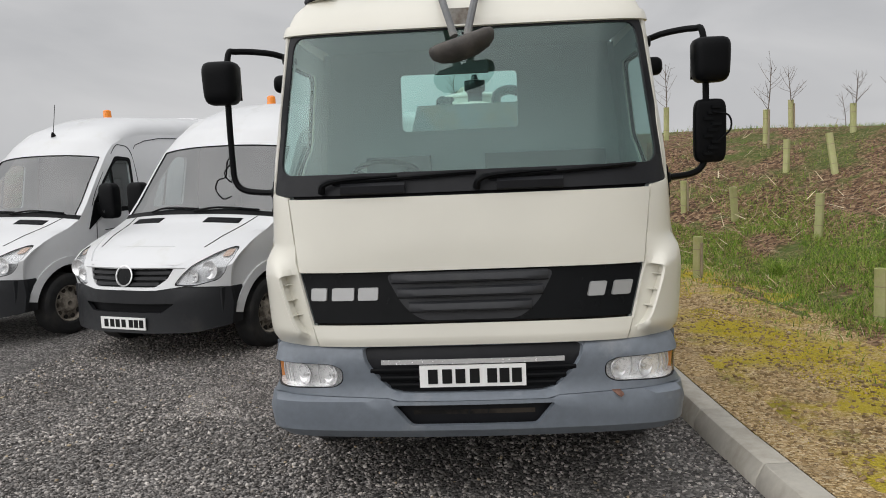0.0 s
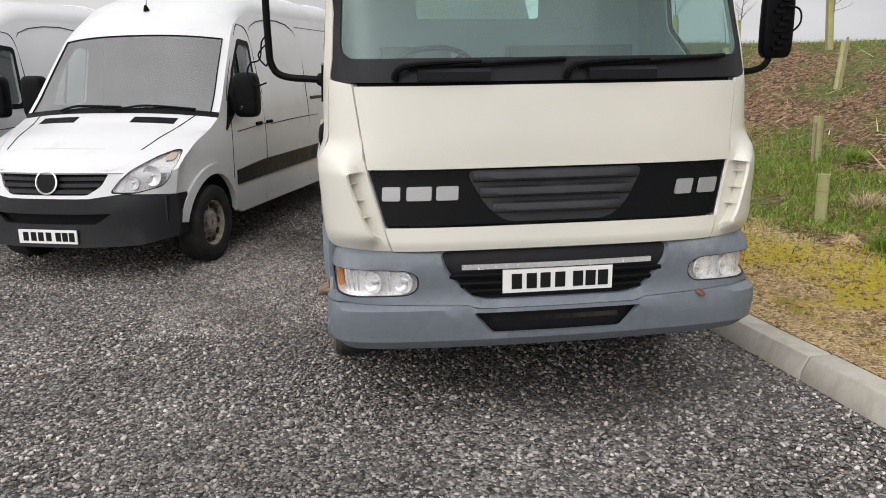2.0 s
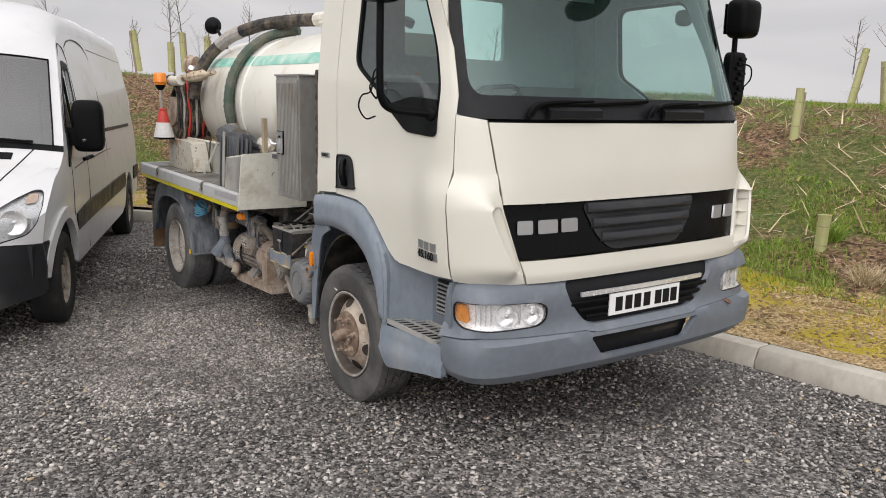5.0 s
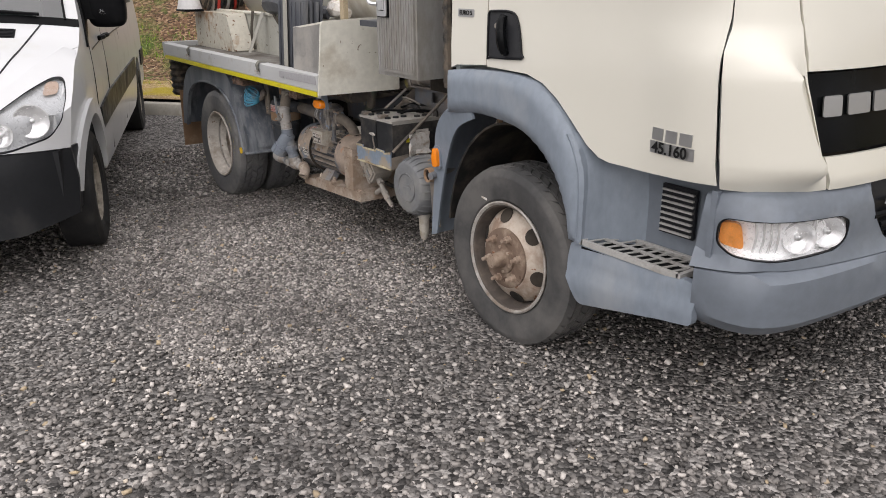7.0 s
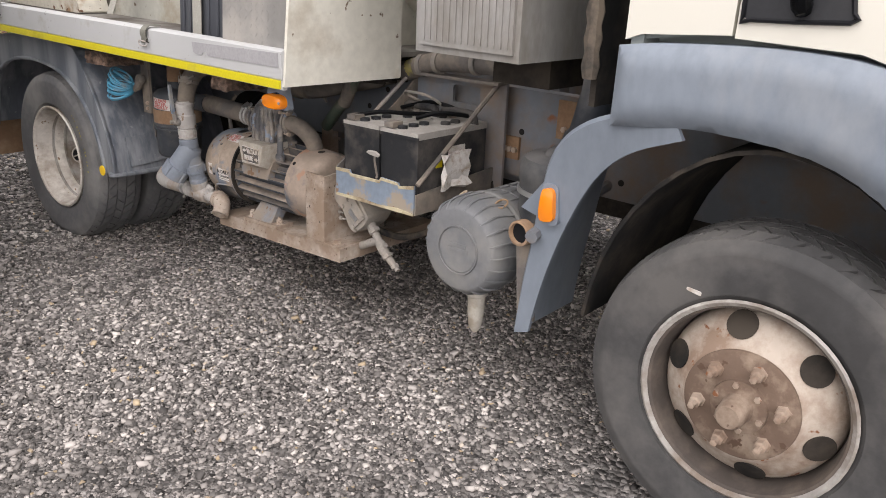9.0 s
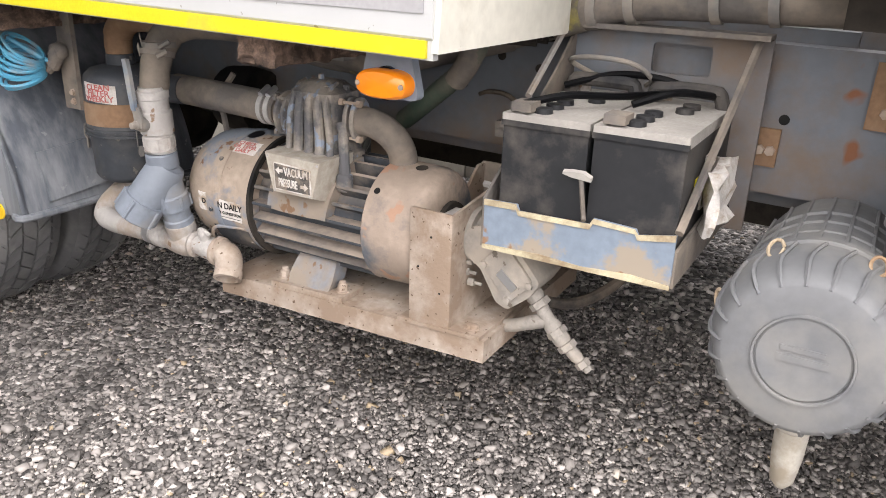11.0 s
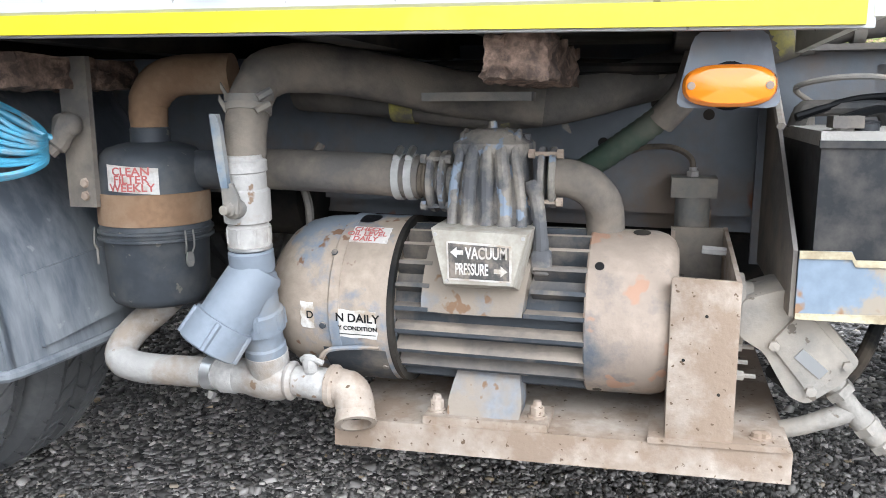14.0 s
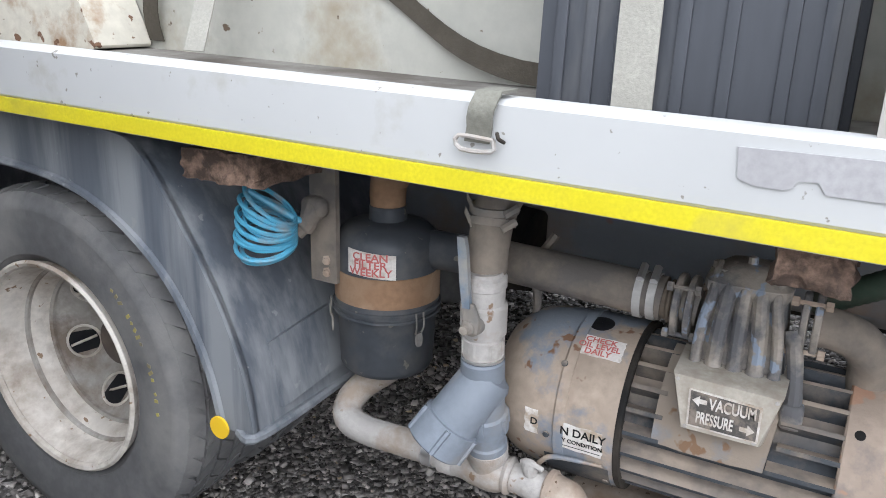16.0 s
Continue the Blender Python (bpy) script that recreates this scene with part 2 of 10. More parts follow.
RUST = (0.22, 0.09, 0.04)
M = dict(
    drive=mat("dust_grey_drive_casting", (0.285, 0.262, 0.232), 0.8, var=0.2, vscale=12, dirt=(0.36, 0.315, 0.262), amount=0.4, dscale=11, bump=0.35, spots=(0.15, 0.125, 0.10), spot_amount=0.15, sscale=40),
    fitting=mat("dusty_grey_fitting", (0.21, 0.20, 0.185), 0.75, metal=0.1, var=0.25, vscale=12, dirt=(0.28, 0.245, 0.205), amount=0.4, dscale=12, bump=0.3),
    mirrorback=mat("dusty_brown_mirror_shell", (0.055, 0.049, 0.045), 0.55, var=0.15, vscale=12, dirt=(0.10, 0.09, 0.08), amount=0.35, dscale=8),
    vanshade=mat("pale_amber_lamp_shade", (0.44, 0.32, 0.25), 0.35, var=0.15, vscale=20),
    vanrim=mat("brown_dusty_van_wheel", (0.40, 0.355, 0.295), 0.65, metal=0.1, var=0.25, vscale=9, dirt=(0.10, 0.085, 0.07), amount=0.4, dscale=9),
    vanlamp=mat("smoky_lamp_bowl", (0.5, 0.51, 0.52), 0.3, metal=0.3, var=0.2, vscale=14),
    vantyre=mat("dark_van_tyre", (0.022, 0.022, 0.0225), 0.65, var=0.15, vscale=6, bump=0.1, bscale=90, dirt=(0.045, 0.043, 0.04), amount=0.3, dscale=5, spec=0.25),
    # tyre rubber lightened beyond its dust, in place of stronger light
    reartyre=mat("brightened_tyre_rubber", (0.125, 0.125, 0.126), 0.6, var=0.2, vscale=5, bump=0.15, bscale=90, dirt=(0.22, 0.215, 0.205), amount=0.34, dscale=4, spec=0.3),
    bulb=mat("amber_bulb_shade", (0.72, 0.27, 0.06), 0.3, var=0.3, vscale=30, coat=0.3),
    duct=mat("dusty_grey_rubber_duct", (0.035, 0.039, 0.046), 0.45, var=0.2, vscale=6, dirt=(0.12, 0.117, 0.112), amount=0.36, dscale=5, spec=0.4, top_tint=(0.15, 0.145, 0.14)),
    hubmud=mat("mud_caked_hub_plate", (0.165, 0.112, 0.08), 0.9, var=0.25, vscale=10, dirt=(0.32, 0.25, 0.19), amount=0.3, dscale=10, spots=(0.10, 0.06, 0.04), spot_amount=0.22, sscale=24, bump=0.4),
    discpaint=mat("rusting_cream_wheel_disc", (0.52, 0.445, 0.37), 0.75, var=0.2, vscale=8, dirt=(0.26, 0.185, 0.135), amount=0.4, dscale=8, spots=RUST, spot_amount=0.2, sscale=22, bump=0.25),
    checker=mat("dull_checker_plate", (0.27, 0.262, 0.245), 0.55, metal=0.25, var=0.14, vscale=5, dirt=(0.36, 0.34, 0.31), amount=0.35, dscale=5, bump=0.3, bscale=26),
    signedge=mat("dusty_sign_border", (0.43, 0.395, 0.335), 0.7, var=0.15, vscale=14, dirt=(0.3, 0.26, 0.21), amount=0.3, dscale=16),
    endcover=mat("flaking_rust_end_cover", (0.34, 0.27, 0.215), 0.8, var=0.3, vscale=6, bump=0.5, bscale=60, dirt=(0.10, 0.11, 0.125), amount=0.32, dscale=5.5, dwidth=0.15, spots=(0.36, 0.215, 0.145), spot_amount=0.36, sscale=14),
    headcast=mat("grimy_pump_head_casting", (0.29, 0.255, 0.215), 0.45, var=0.35, vscale=10, bump=0.4, bscale=70, dirt=(0.10, 0.10, 0.105), amount=0.4, dscale=12, dwidth=0.16, spots=(0.22, 0.26, 0.32), spot_amount=0.34, sscale=22),
    cream=mat("cream_paint", (0.67, 0.648, 0.568), 0.32, var=0.025, vscale=1.5, coat=0.35),
    white=mat("white_van_paint", (0.63, 0.635, 0.64), 0.3, var=0.03, vscale=2, dirt=(0.60, 0.60, 0.58), amount=0.12, coat=0.4),
    bumper=mat("blue_grey_plastic", (0.158, 0.180, 0.208), 0.45, var=0.06, vscale=3, dirt=(0.26, 0.27, 0.28), amount=0.12, bump=0.05, bscale=400),
    arch=mat("weathered_blue_grey_plastic", (0.205, 0.238, 0.278), 0.5, var=0.06, vscale=4, dirt=(0.29, 0.31, 0.33), amount=0.18, dscale=2.5, stretch=(1, 1, 0.5), bump=0.05, bscale=300),
    black=mat("black_plastic", (0.004, 0.0043, 0.005), 0.42, var=0.15, vscale=6, dirt=(0.014, 0.014, 0.014), amount=0.1, spec=0.09),
    gloss=mat("gloss_black", (0.004, 0.0045, 0.005), 0.2, var=0.1, spec=0.12),
    trim=mat("dark_grey_trim", (0.011, 0.0115, 0.0135), 0.42, var=0.1, vscale=8, bump=0.08, bscale=500, spec=0.22),
    grilletrim=mat("worn_charcoal_grille_plastic", (0.024, 0.025, 0.028), 0.5, var=0.15, vscale=9, bump=0.1, bscale=300, spec=0.35, dirt=(0.05, 0.05, 0.05), amount=0.15),
    vanbump=mat("charcoal_bumper_plastic", (0.016, 0.017, 0.019), 0.4, var=0.1, dirt=(0.035, 0.034, 0.033), amount=0.15, spec=0.28),
    rubber=mat("tyre_rubber", (0.060, 0.0595, 0.059), 0.62, var=0.15, vscale=5, bump=0.12, bscale=90, dirt=(0.115, 0.11, 0.104), amount=0.34, dscale=4, spec=0.3),
    hose=mat("black_rubber_hose", (0.03, 0.03, 0.03), 0.6, var=0.2, dirt=(0.16, 0.13, 0.1), amount=0.35, dscale=9, spec=0.2),
    dusty=mat("dust_covered_hose", (0.125, 0.113, 0.103), 0.85, var=0.25, vscale=8, dirt=(0.235, 0.198, 0.158), amount=0.42, dscale=7, bump=0.25),
    tan=mat("dust_caked_steel", (0.42, 0.355, 0.295), 0.9, var=0.22, vscale=7, bump=0.5, bscale=70, dirt=(0.25, 0.185, 0.135), amount=0.38, dscale=6, dwidth=0.15, spots=(0.12, 0.08, 0.05), spot_amount=0.2, sscale=80),
    pump=mat("dusty_blue_grey_castings", (0.175, 0.188, 0.208), 0.7, var=0.3, vscale=9, bump=0.5, bscale=60, dirt=(0.235, 0.195, 0.155), amount=0.44, dscale=8, dwidth=0.12, spots=(0.18, 0.11, 0.065), spot_amount=0.27, sscale=22, top_tint=(0.31, 0.265, 0.22)),
    cowl=mat("dust_stained_motor_cowl", (0.335, 0.27, 0.212), 0.8, var=0.28, vscale=6, bump=0.4, bscale=80, dirt=(0.19, 0.215, 0.25), amount=0.24, dscale=5, dwidth=0.07, spots=(0.17, 0.095, 0.055), spot_amount=0.25, sscale=21),
    fins=mat("dusty_cooling_fins", (0.044, 0.050, 0.058), 0.75, var=0.25, vscale=9, dirt=(0.19, 0.16, 0.13), amount=0.25, dscale=8, bump=0.2, top_tint=(0.33, 0.27, 0.215)),
    pipe=mat("dusty_galvanised_pipe", (0.43, 0.41, 0.385), 0.75, metal=0.1, var=0.18, vscale=11, dirt=(0.31, 0.255, 0.205), amount=0.3, dscale=10, bump=0.35, spots=(0.22, 0.15, 0.1), spot_amount=0.18, sscale=30),
    plasticpipe=mat("grey_plastic_pipe", (0.195, 0.222, 0.26), 0.5, var=0.14, vscale=8, dirt=(0.25, 0.25, 0.25), amount=0.25, dscale=9, bump=0.1),
    chassis=mat("grey_chassis_paint", (0.165, 0.18, 0.20), 0.65, var=0.15, vscale=4, dirt=(0.2, 0.155, 0.12), amount=0.35, dscale=4, spots=RUST, spot_amount=0.14, sscale=6, bump=0.15),
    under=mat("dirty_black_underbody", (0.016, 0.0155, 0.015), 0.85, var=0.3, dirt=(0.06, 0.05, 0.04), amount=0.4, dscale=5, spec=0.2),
    guard=mat("scuffed_black_mudguard", (0.108, 0.122, 0.142), 0.38, var=0.12, vscale=3, dirt=(0.22, 0.232, 0.246), amount=0.36, dscale=4, dwidth=0.14, stretch=(2.6, 2.6, 0.22), bump=0.06, spec=0.5, spots=(0.24, 0.25, 0.255), spot_amount=0.12, sscale=30),
    steel=mat("worn_steel_rim", (0.66, 0.62, 0.56), 0.6, metal=0.1, var=0.2, vscale=7, dirt=(0.30, 0.25, 0.2), amount=0.36, dscale=6, spots=(0.24, 0.16, 0.10), spot_amount=0.16, sscale=46, bump=0.2),
    # grime, plus the rear dish's shade put into a darker grey
    rimgrey=mat("grimy_grey_rim_disc", (0.38, 0.36, 0.33), 0.7, var=0.3, vscale=10, dirt=(0.19, 0.155, 0.125), amount=0.38, dscale=9, bump=0.3),
    rim=mat("dusty_brown_rim", (0.085, 0.07, 0.06), 0.8, var=0.2, vscale=8, dirt=(0.16, 0.13, 0.105), amount=0.35, dscale=8, bump=0.2),
    rustchip=mat("reddish_rust_chip", (0.20, 0.105, 0.075), 0.85, var=0.3, vscale=30, dirt=(0.11, 0.055, 0.04), amount=0.4, dscale=40, bump=0.3),
    hub=mat("rusty_dusty_hub", (0.27, 0.19, 0.138), 0.85, var=0.25, vscale=9, dirt=(0.42, 0.345, 0.275), amount=0.42, dscale=7, spots=RUST, spot_amount=0.26, sscale=16, bump=0.35),
    alloy=mat("bright_metal", (0.72, 0.72, 0.72), 0.3, metal=0.9, var=0.05),
    badge=mat("satin_silver_badge", (0.40, 0.40, 0.395), 0.38, metal=0.7, var=0.05),
    bedwhite=mat("chipped_white_paint", (0.43, 0.435, 0.43), 0.5, var=0.05, vscale=3, dirt=(0.37, 0.355, 0.32), amount=0.10, dscale=7, spots=(0.21, 0.195, 0.17), spot_amount=0.14, sscale=58),
    # cream bed paint darkened for the shade under the tank
    traywall=mat("weathered_shaded_tray_cream", (0.43, 0.425, 0.375), 0.6, var=0.09, vscale=4, dirt=(0.30, 0.26, 0.19), amount=0.2, dscale=4, spots=(0.12, 0.085, 0.055), spot_amount=0.16, sscale=30),
    bedcream=mat("chipped_cream_paint", (0.68, 0.66, 0.575), 0.55, var=0.07, vscale=3, dirt=(0.40, 0.35, 0.27), amount=0.18, dscale=3, spots=(0.13, 0.085, 0.05), spot_amount=0.14, sscale=26),
    rustcream=mat("cream_paint_with_rust_bloom", (0.55, 0.52, 0.44), 0.7, var=0.1, vscale=4, dirt=(0.30, 0.19, 0.11), amount=0.15, dscale=5, dwidth=0.12, spots=(0.15, 0.08, 0.045), spot_amount=0.22, sscale=34, bump=0.2),
    stained=mat("rust_stained_cream_paint", (0.62, 0.54, 0.40), 0.75, var=0.12, vscale=4, dirt=(0.33, 0.22, 0.13), amount=0.5, dscale=5, spots=(0.1, 0.06, 0.04), spot_amount=0.24, sscale=17, bump=0.2),
    tank=mat("cream_tank_paint", (0.78, 0.76, 0.68), 0.35, var=0.04, vscale=2, dirt=(0.52, 0.46, 0.36), amount=0.2, dscale=2.5, stretch=(1, 1, 0.5), coat=0.2),
    stripe=mat("faded_green_stripe", (0.19, 0.5, 0.40), 0.4, var=0.1, vscale=8, dirt=(0.5, 0.62, 0.55), amount=0.35, dscale=8),
    yellow=mat("yellow_reflective_tape", (0.60, 0.52, 0.012), 0.4, var=0.06, vscale=20, dirt=(0.42, 0.36, 0.04), amount=0.12, dscale=5),
    oldyellow=mat("faded_yellow_marking", (0.42, 0.36, 0.08), 0.7, var=0.15, vscale=20, dirt=(0.16, 0.14, 0.11), amount=0.5, dscale=14),
    grating=mat("worn_grey_step_grating", (0.42, 0.41, 0.39), 0.6, metal=0.2, var=0.12, vscale=9, dirt=(0.2, 0.18, 0.15), amount=0.2),
    faded=mat("faded_black_print", (0.075, 0.07, 0.064), 0.7, var=0.25, vscale=40, dirt=(0.24, 0.2, 0.165), amount=0.3, dscale=40),
    sticker=mat("orange_yellow_sticker", (0.78, 0.5, 0.02), 0.5, var=0.05),
    toolplate=mat("weathered_ribbed_aluminium", (0.34, 0.33, 0.31), 0.5, metal=0.35, var=0.12, vscale=5, dirt=(0.22, 0.2, 0.17), amount=0.3, dscale=4, stretch=(1, 1, 0.4)),
    primer=mat("grey_worn_tape", (0.335, 0.33, 0.335), 0.6, var=0.06, vscale=12),
    tread=mat("aluminium_checker_plate", (0.46, 0.46, 0.455), 0.45, metal=0.4, var=0.08, vscale=6, dirt=(0.3, 0.28, 0.25), amount=0.2),
    bedfloor=mat("dusty_bed_floor", (0.20, 0.19, 0.17), 0.85, var=0.2, vscale=6, dirt=(0.11, 0.095, 0.08), amount=0.4, dscale=5, bump=0.3),
    board=mat("black_plastic_board", (0.072, 0.077, 0.088), 0.45, var=0.12, vscale=3, dirt=(0.12, 0.12, 0.12), amount=0.25, stretch=(3, 3, 0.5), spec=0.2),
    webbing=mat("grey_webbing", (0.33, 0.32, 0.28), 0.85, var=0.1, vscale=20, bump=0.3, bscale=300),
    oldweb=mat("dirty_dark_webbing", (0.07, 0.06, 0.045), 0.9, var=0.2, vscale=14, bump=0.3, bscale=250),
    olive=mat("olive_webbing_buckle_tab", (0.165, 0.162, 0.135), 0.9, var=0.2, vscale=18, bump=0.3, bscale=250),
    amber=mat("amber_lens", (0.85, 0.24, 0.01), 0.22, var=0.05, coat=0.5),
    redcone=mat("red_cone_sleeve", (0.55, 0.05, 0.035), 0.5, var=0.1),
    whitecone=mat("white_cone_sleeve", (0.72, 0.71, 0.70), 0.5, var=0.08),
    lever=mat("dusty_blue_plastic_lever", (0.16, 0.20, 0.25), 0.6, var=0.25, vscale=18, dirt=(0.30, 0.29, 0.27), amount=0.4, dscale=16),
    bareedge=mat("worn_cream_primer", (0.52, 0.46, 0.31), 0.7, var=0.2, vscale=20, dirt=(0.25, 0.19, 0.12), amount=0.4, dscale=14, bump=0.2),
    palerubber=mat("pale_rubber", (0.50, 0.47, 0.41), 0.7, var=0.15, vscale=14, dirt=(0.3, 0.26, 0.2), amount=0.35, dscale=12),
    # hose rubber with the shade behind the pump put into its colour
    shadehose=mat("grimy_shaded_hose_rubber", (0.105, 0.095, 0.085), 0.8, var=0.2, vscale=8, dirt=(0.18, 0.155, 0.13), amount=0.35, dscale=7, bump=0.2),
    bluehose=mat("blue_coil_hose", (0.085, 0.34, 0.50), 0.4, var=0.15, dirt=(0.2, 0.25, 0.27), amount=0.25, dscale=20),
    greenhose=mat("green_ribbed_hose", (0.055, 0.085, 0.06), 0.55, var=0.15, dirt=(0.15, 0.14, 0.11), amount=0.35, dscale=6),
    filterblack=mat("dusty_black_canister", (0.056, 0.062, 0.071), 0.42, var=0.15, dirt=(0.125, 0.122, 0.115), amount=0.3, dscale=6, spec=0.3, spots=(0.16, 0.15, 0.13), spot_amount=0.1, sscale=40),
    brown=mat("brown_dusty_band", (0.25, 0.15, 0.085), 0.85, var=0.15, vscale=9, dirt=(0.33, 0.23, 0.15), amount=0.3, dscale=8, bump=0.2),
    timber=mat("rotten_timber", (0.22, 0.145, 0.105), 0.95, var=0.5, vscale=30, dirt=(0.06, 0.04, 0.03), amount=0.5, dscale=40, bump=1.0, bscale=90),
    battery=mat("black_battery_case", (0.025, 0.026, 0.028), 0.5, var=0.15, dirt=(0.1, 0.09, 0.08), amount=0.3, dscale=6, spec=0.2),
    dusttop=mat("dust_on_battery_top", (0.35, 0.33, 0.30), 0.9, var=0.2, vscale=16, bump=0.4),
    tray=mat("flaking_blue_tray", (0.19, 0.235, 0.29), 0.65, var=0.12, vscale=6, dirt=(0.30, 0.255, 0.2), amount=0.2, dscale=8, dwidth=0.06, spots=(0.24, 0.14, 0.08), spot_amount=0.22, sscale=16),
    aircan=mat("grey_plastic_air_cleaner", (0.16, 0.165, 0.17), 0.6, var=0.1, vscale=5, dirt=(0.23, 0.225, 0.21), amount=0.3, dscale=4),
    paper=mat("white_label", (0.66, 0.63, 0.59), 0.6, var=0.08, vscale=30, dirt=(0.36, 0.29, 0.22), amount=0.3, dscale=28),
    redink=mat("red_print", (0.48, 0.12, 0.11), 0.6, var=0.1, vscale=40),
    ink=mat("black_print", (0.009, 0.009, 0.009), 0.6, var=0.05, spec=0.2),
    plate=mat("white_number_plate", (0.86, 0.86, 0.84), 0.4, var=0.02),
    lampin=mat("lamp_reflector", (0.93, 0.93, 0.93), 0.28, metal=0.25, var=0.05, vscale=40, bump=0.25, bscale=60),
    chromebowl=mat("chromed_reflector", (0.88, 0.88, 0.88), 0.2, metal=0.55, var=0.08, vscale=30, bump=0.2, bscale=80),
    lampshade=mat("grey_reflector_edge", (0.55, 0.55, 0.55), 0.4, metal=0.3, var=0.05),
    kerb=mat("precast_concrete", (0.47, 0.44, 0.38), 0.85, var=0.1, vscale=3, dirt=(0.34, 0.31, 0.26), amount=0.28, dscale=4, bump=0.25, bscale=160, stretch=(1, 1, 0.6)),
    shelter=mat("pale_green_tree_shelter", (0.42, 0.43, 0.19), 0.55, var=0.1, vscale=6, dirt=(0.45, 0.41, 0.24), amount=0.3, dscale=7),
    stake=mat("weathered_stake", (0.33, 0.27, 0.18), 0.9, var=0.2, vscale=12, bump=0.4),
    bark=mat("sapling_bark", (0.16, 0.125, 0.10), 0.85, var=0.2, vscale=12),
    cabin=mat("grey_cab_lining", (0.36, 0.395, 0.385), 0.8, var=0.08, vscale=3),
    dash=mat("dark_dashboard", (0.12, 0.125, 0.125), 0.7, var=0.1, spec=0.2),
    mirror=mat("mirror_glass", (0.8, 0.8, 0.8), 0.02, metal=1.0, var=0.0),
    glass=glass("green_tinted_windscreen", (0.66, 0.86, 0.82), 0.02, 0.082, (0.82, 1.0, 0.97)),
    sideglass=glass("dark_side_window", (0.62, 0.72, 0.71), 0.02, 0.08),
    vanglass=glass("van_window_glass", (0.46, 0.50, 0.50), 0.02, 0.125),
    lens=glass("clear_lamp_lens", (0.99, 0.99, 0.99), 0.03, 0.035),
    gravel=ground_mat("dark_gravel", 55, [(0.026, 0.0245, 0.0235), (0.092, 0.086, 0.082), (0.215, 0.202, 0.191), (0.47, 0.44, 0.415)], 0.02,
                      [((0.09, 0.085, 0.08), 0.45, 0.42, 0.62, 0.55), ((0.21, 0.185, 0.16), 0.8, 0.58, 0.78, 0.3)]),
    chips=stones_mat("grey_chippings", (0.066, 0.0615, 0.058), (0.475, 0.445, 0.42), (0.50, 0.40, 0.27)),
    bank=ground_mat("rough_bank_soil", 24, [(0.048, 0.027, 0.016), (0.135, 0.077, 0.044), (0.235, 0.136, 0.078), (0.42, 0.285, 0.175)], 0.06,
                    [((0.085, 0.15, 0.024), 0.6, 0.50, 0.58, 0.6), ((0.095, 0.16, 0.028), 2.4, 0.54, 0.61, 0.55), ((0.3, 0.24, 0.15), 1.6, 0.58, 0.75, 0.5)]),
    edging=ground_mat("bare_ochre_gravel", 60, [(0.20, 0.125, 0.05), (0.41, 0.28, 0.125), (0.54, 0.385, 0.20), (0.68, 0.54, 0.34)], 0.02, [((0.21, 0.145, 0.08), 1.4, 0.48, 0.62, 0.5)]),
    strip=ground_mat("ochre_gravel_strip", 60, [(0.18, 0.11, 0.045), (0.37, 0.25, 0.11), (0.50, 0.355, 0.18), (0.68, 0.54, 0.33)], 0.02,
                     [((0.43, 0.34, 0.012), 1.1, 0.46, 0.56, 0.85), ((0.16, 0.16, 0.018), 3.0, 0.56, 0.66, 0.6), ((0.10, 0.075, 0.04), 6.0, 0.56, 0.66, 0.5)]),
)


# ---- shaping ----
# How each portion of the lorry sits: the cab and chassis rake up to the rear. The stretches fit each portion to the
# camera's view.
LEVEL = Matrix.Identity(4)
RAKE = Matrix(((1, 0, 0, 0), (0, 1.01, -0.0175, 0.00875), (0, 0.0175, 1, -0.00175), (0, 0, 0, 1)))
BED = Matrix(((1, 0, 0, 0), (0, 1.02, 0, -0.02), (0, 0.0175, 1, -0.0105), (0, 0, 0, 1)))
UNDER = Matrix(((1.05, 0, 0, 0.06), (0, 1.0365, 0, -0.058), (0, 0, 1.044, 0), (0, 0, 0, 1)))
SET = LEVEL


def part(name, bm, material, parent=None, label="", smooth=True, bevel=0.0):
    """Links a bmesh as one mesh object under a thing or under a part."""
    if bevel:
        edges = [e for e in bm.edges if len(e.link_faces) == 2 and e.calc_face_angle(0) > 0.6]
        bmesh.ops.bevel(bm, geom=edges, offset=bevel, segments=2 if bevel < 0.03 else 5, profile=0.5, affect="EDGES", clamp_overlap=True)
    bmesh.ops.recalc_face_normals(bm, faces=bm.faces)
    me = bpy.data.meshes.new(name)
    bm.to_mesh(me)
    bm.free()
    me.transform(SET)
    me.materials.append(material)
    if smooth:
        me.shade_smooth()
        me.set_sharp_from_angle(angle=radians(35))
    ob = new(name, me)
    ob.parent = parent
    if label:
        ob["label"] = label
    return ob


def thing(name, label, category, m=None, group="", kind=""):
    ob = new(name)
    if m is not None:
        ob.matrix_world = m
    return tagged(ob, label, category, group, kind)


def box(bm, x0, x1, y0, y1, z0, z1, m=None):
    vs = [bm.verts.new((x, y, z)) for x in (x0, x1) for y in (y0, y1) for z in (z0, z1)]
    for f in ((0, 1, 3, 2), (4, 6, 7, 5), (0, 4, 5, 1), (2, 3, 7, 6), (0, 2, 6, 4), (1, 5, 7, 3)):
        bm.faces.new([vs[i] for i in f])
    if m is not None:
        bmesh.ops.transform(bm, matrix=m, verts=vs)
    return bm


def cube(x0, x1, y0, y1, z0, z1, m=None):
    return box(bmesh.new(), x0, x1, y0, y1, z0, z1, m)


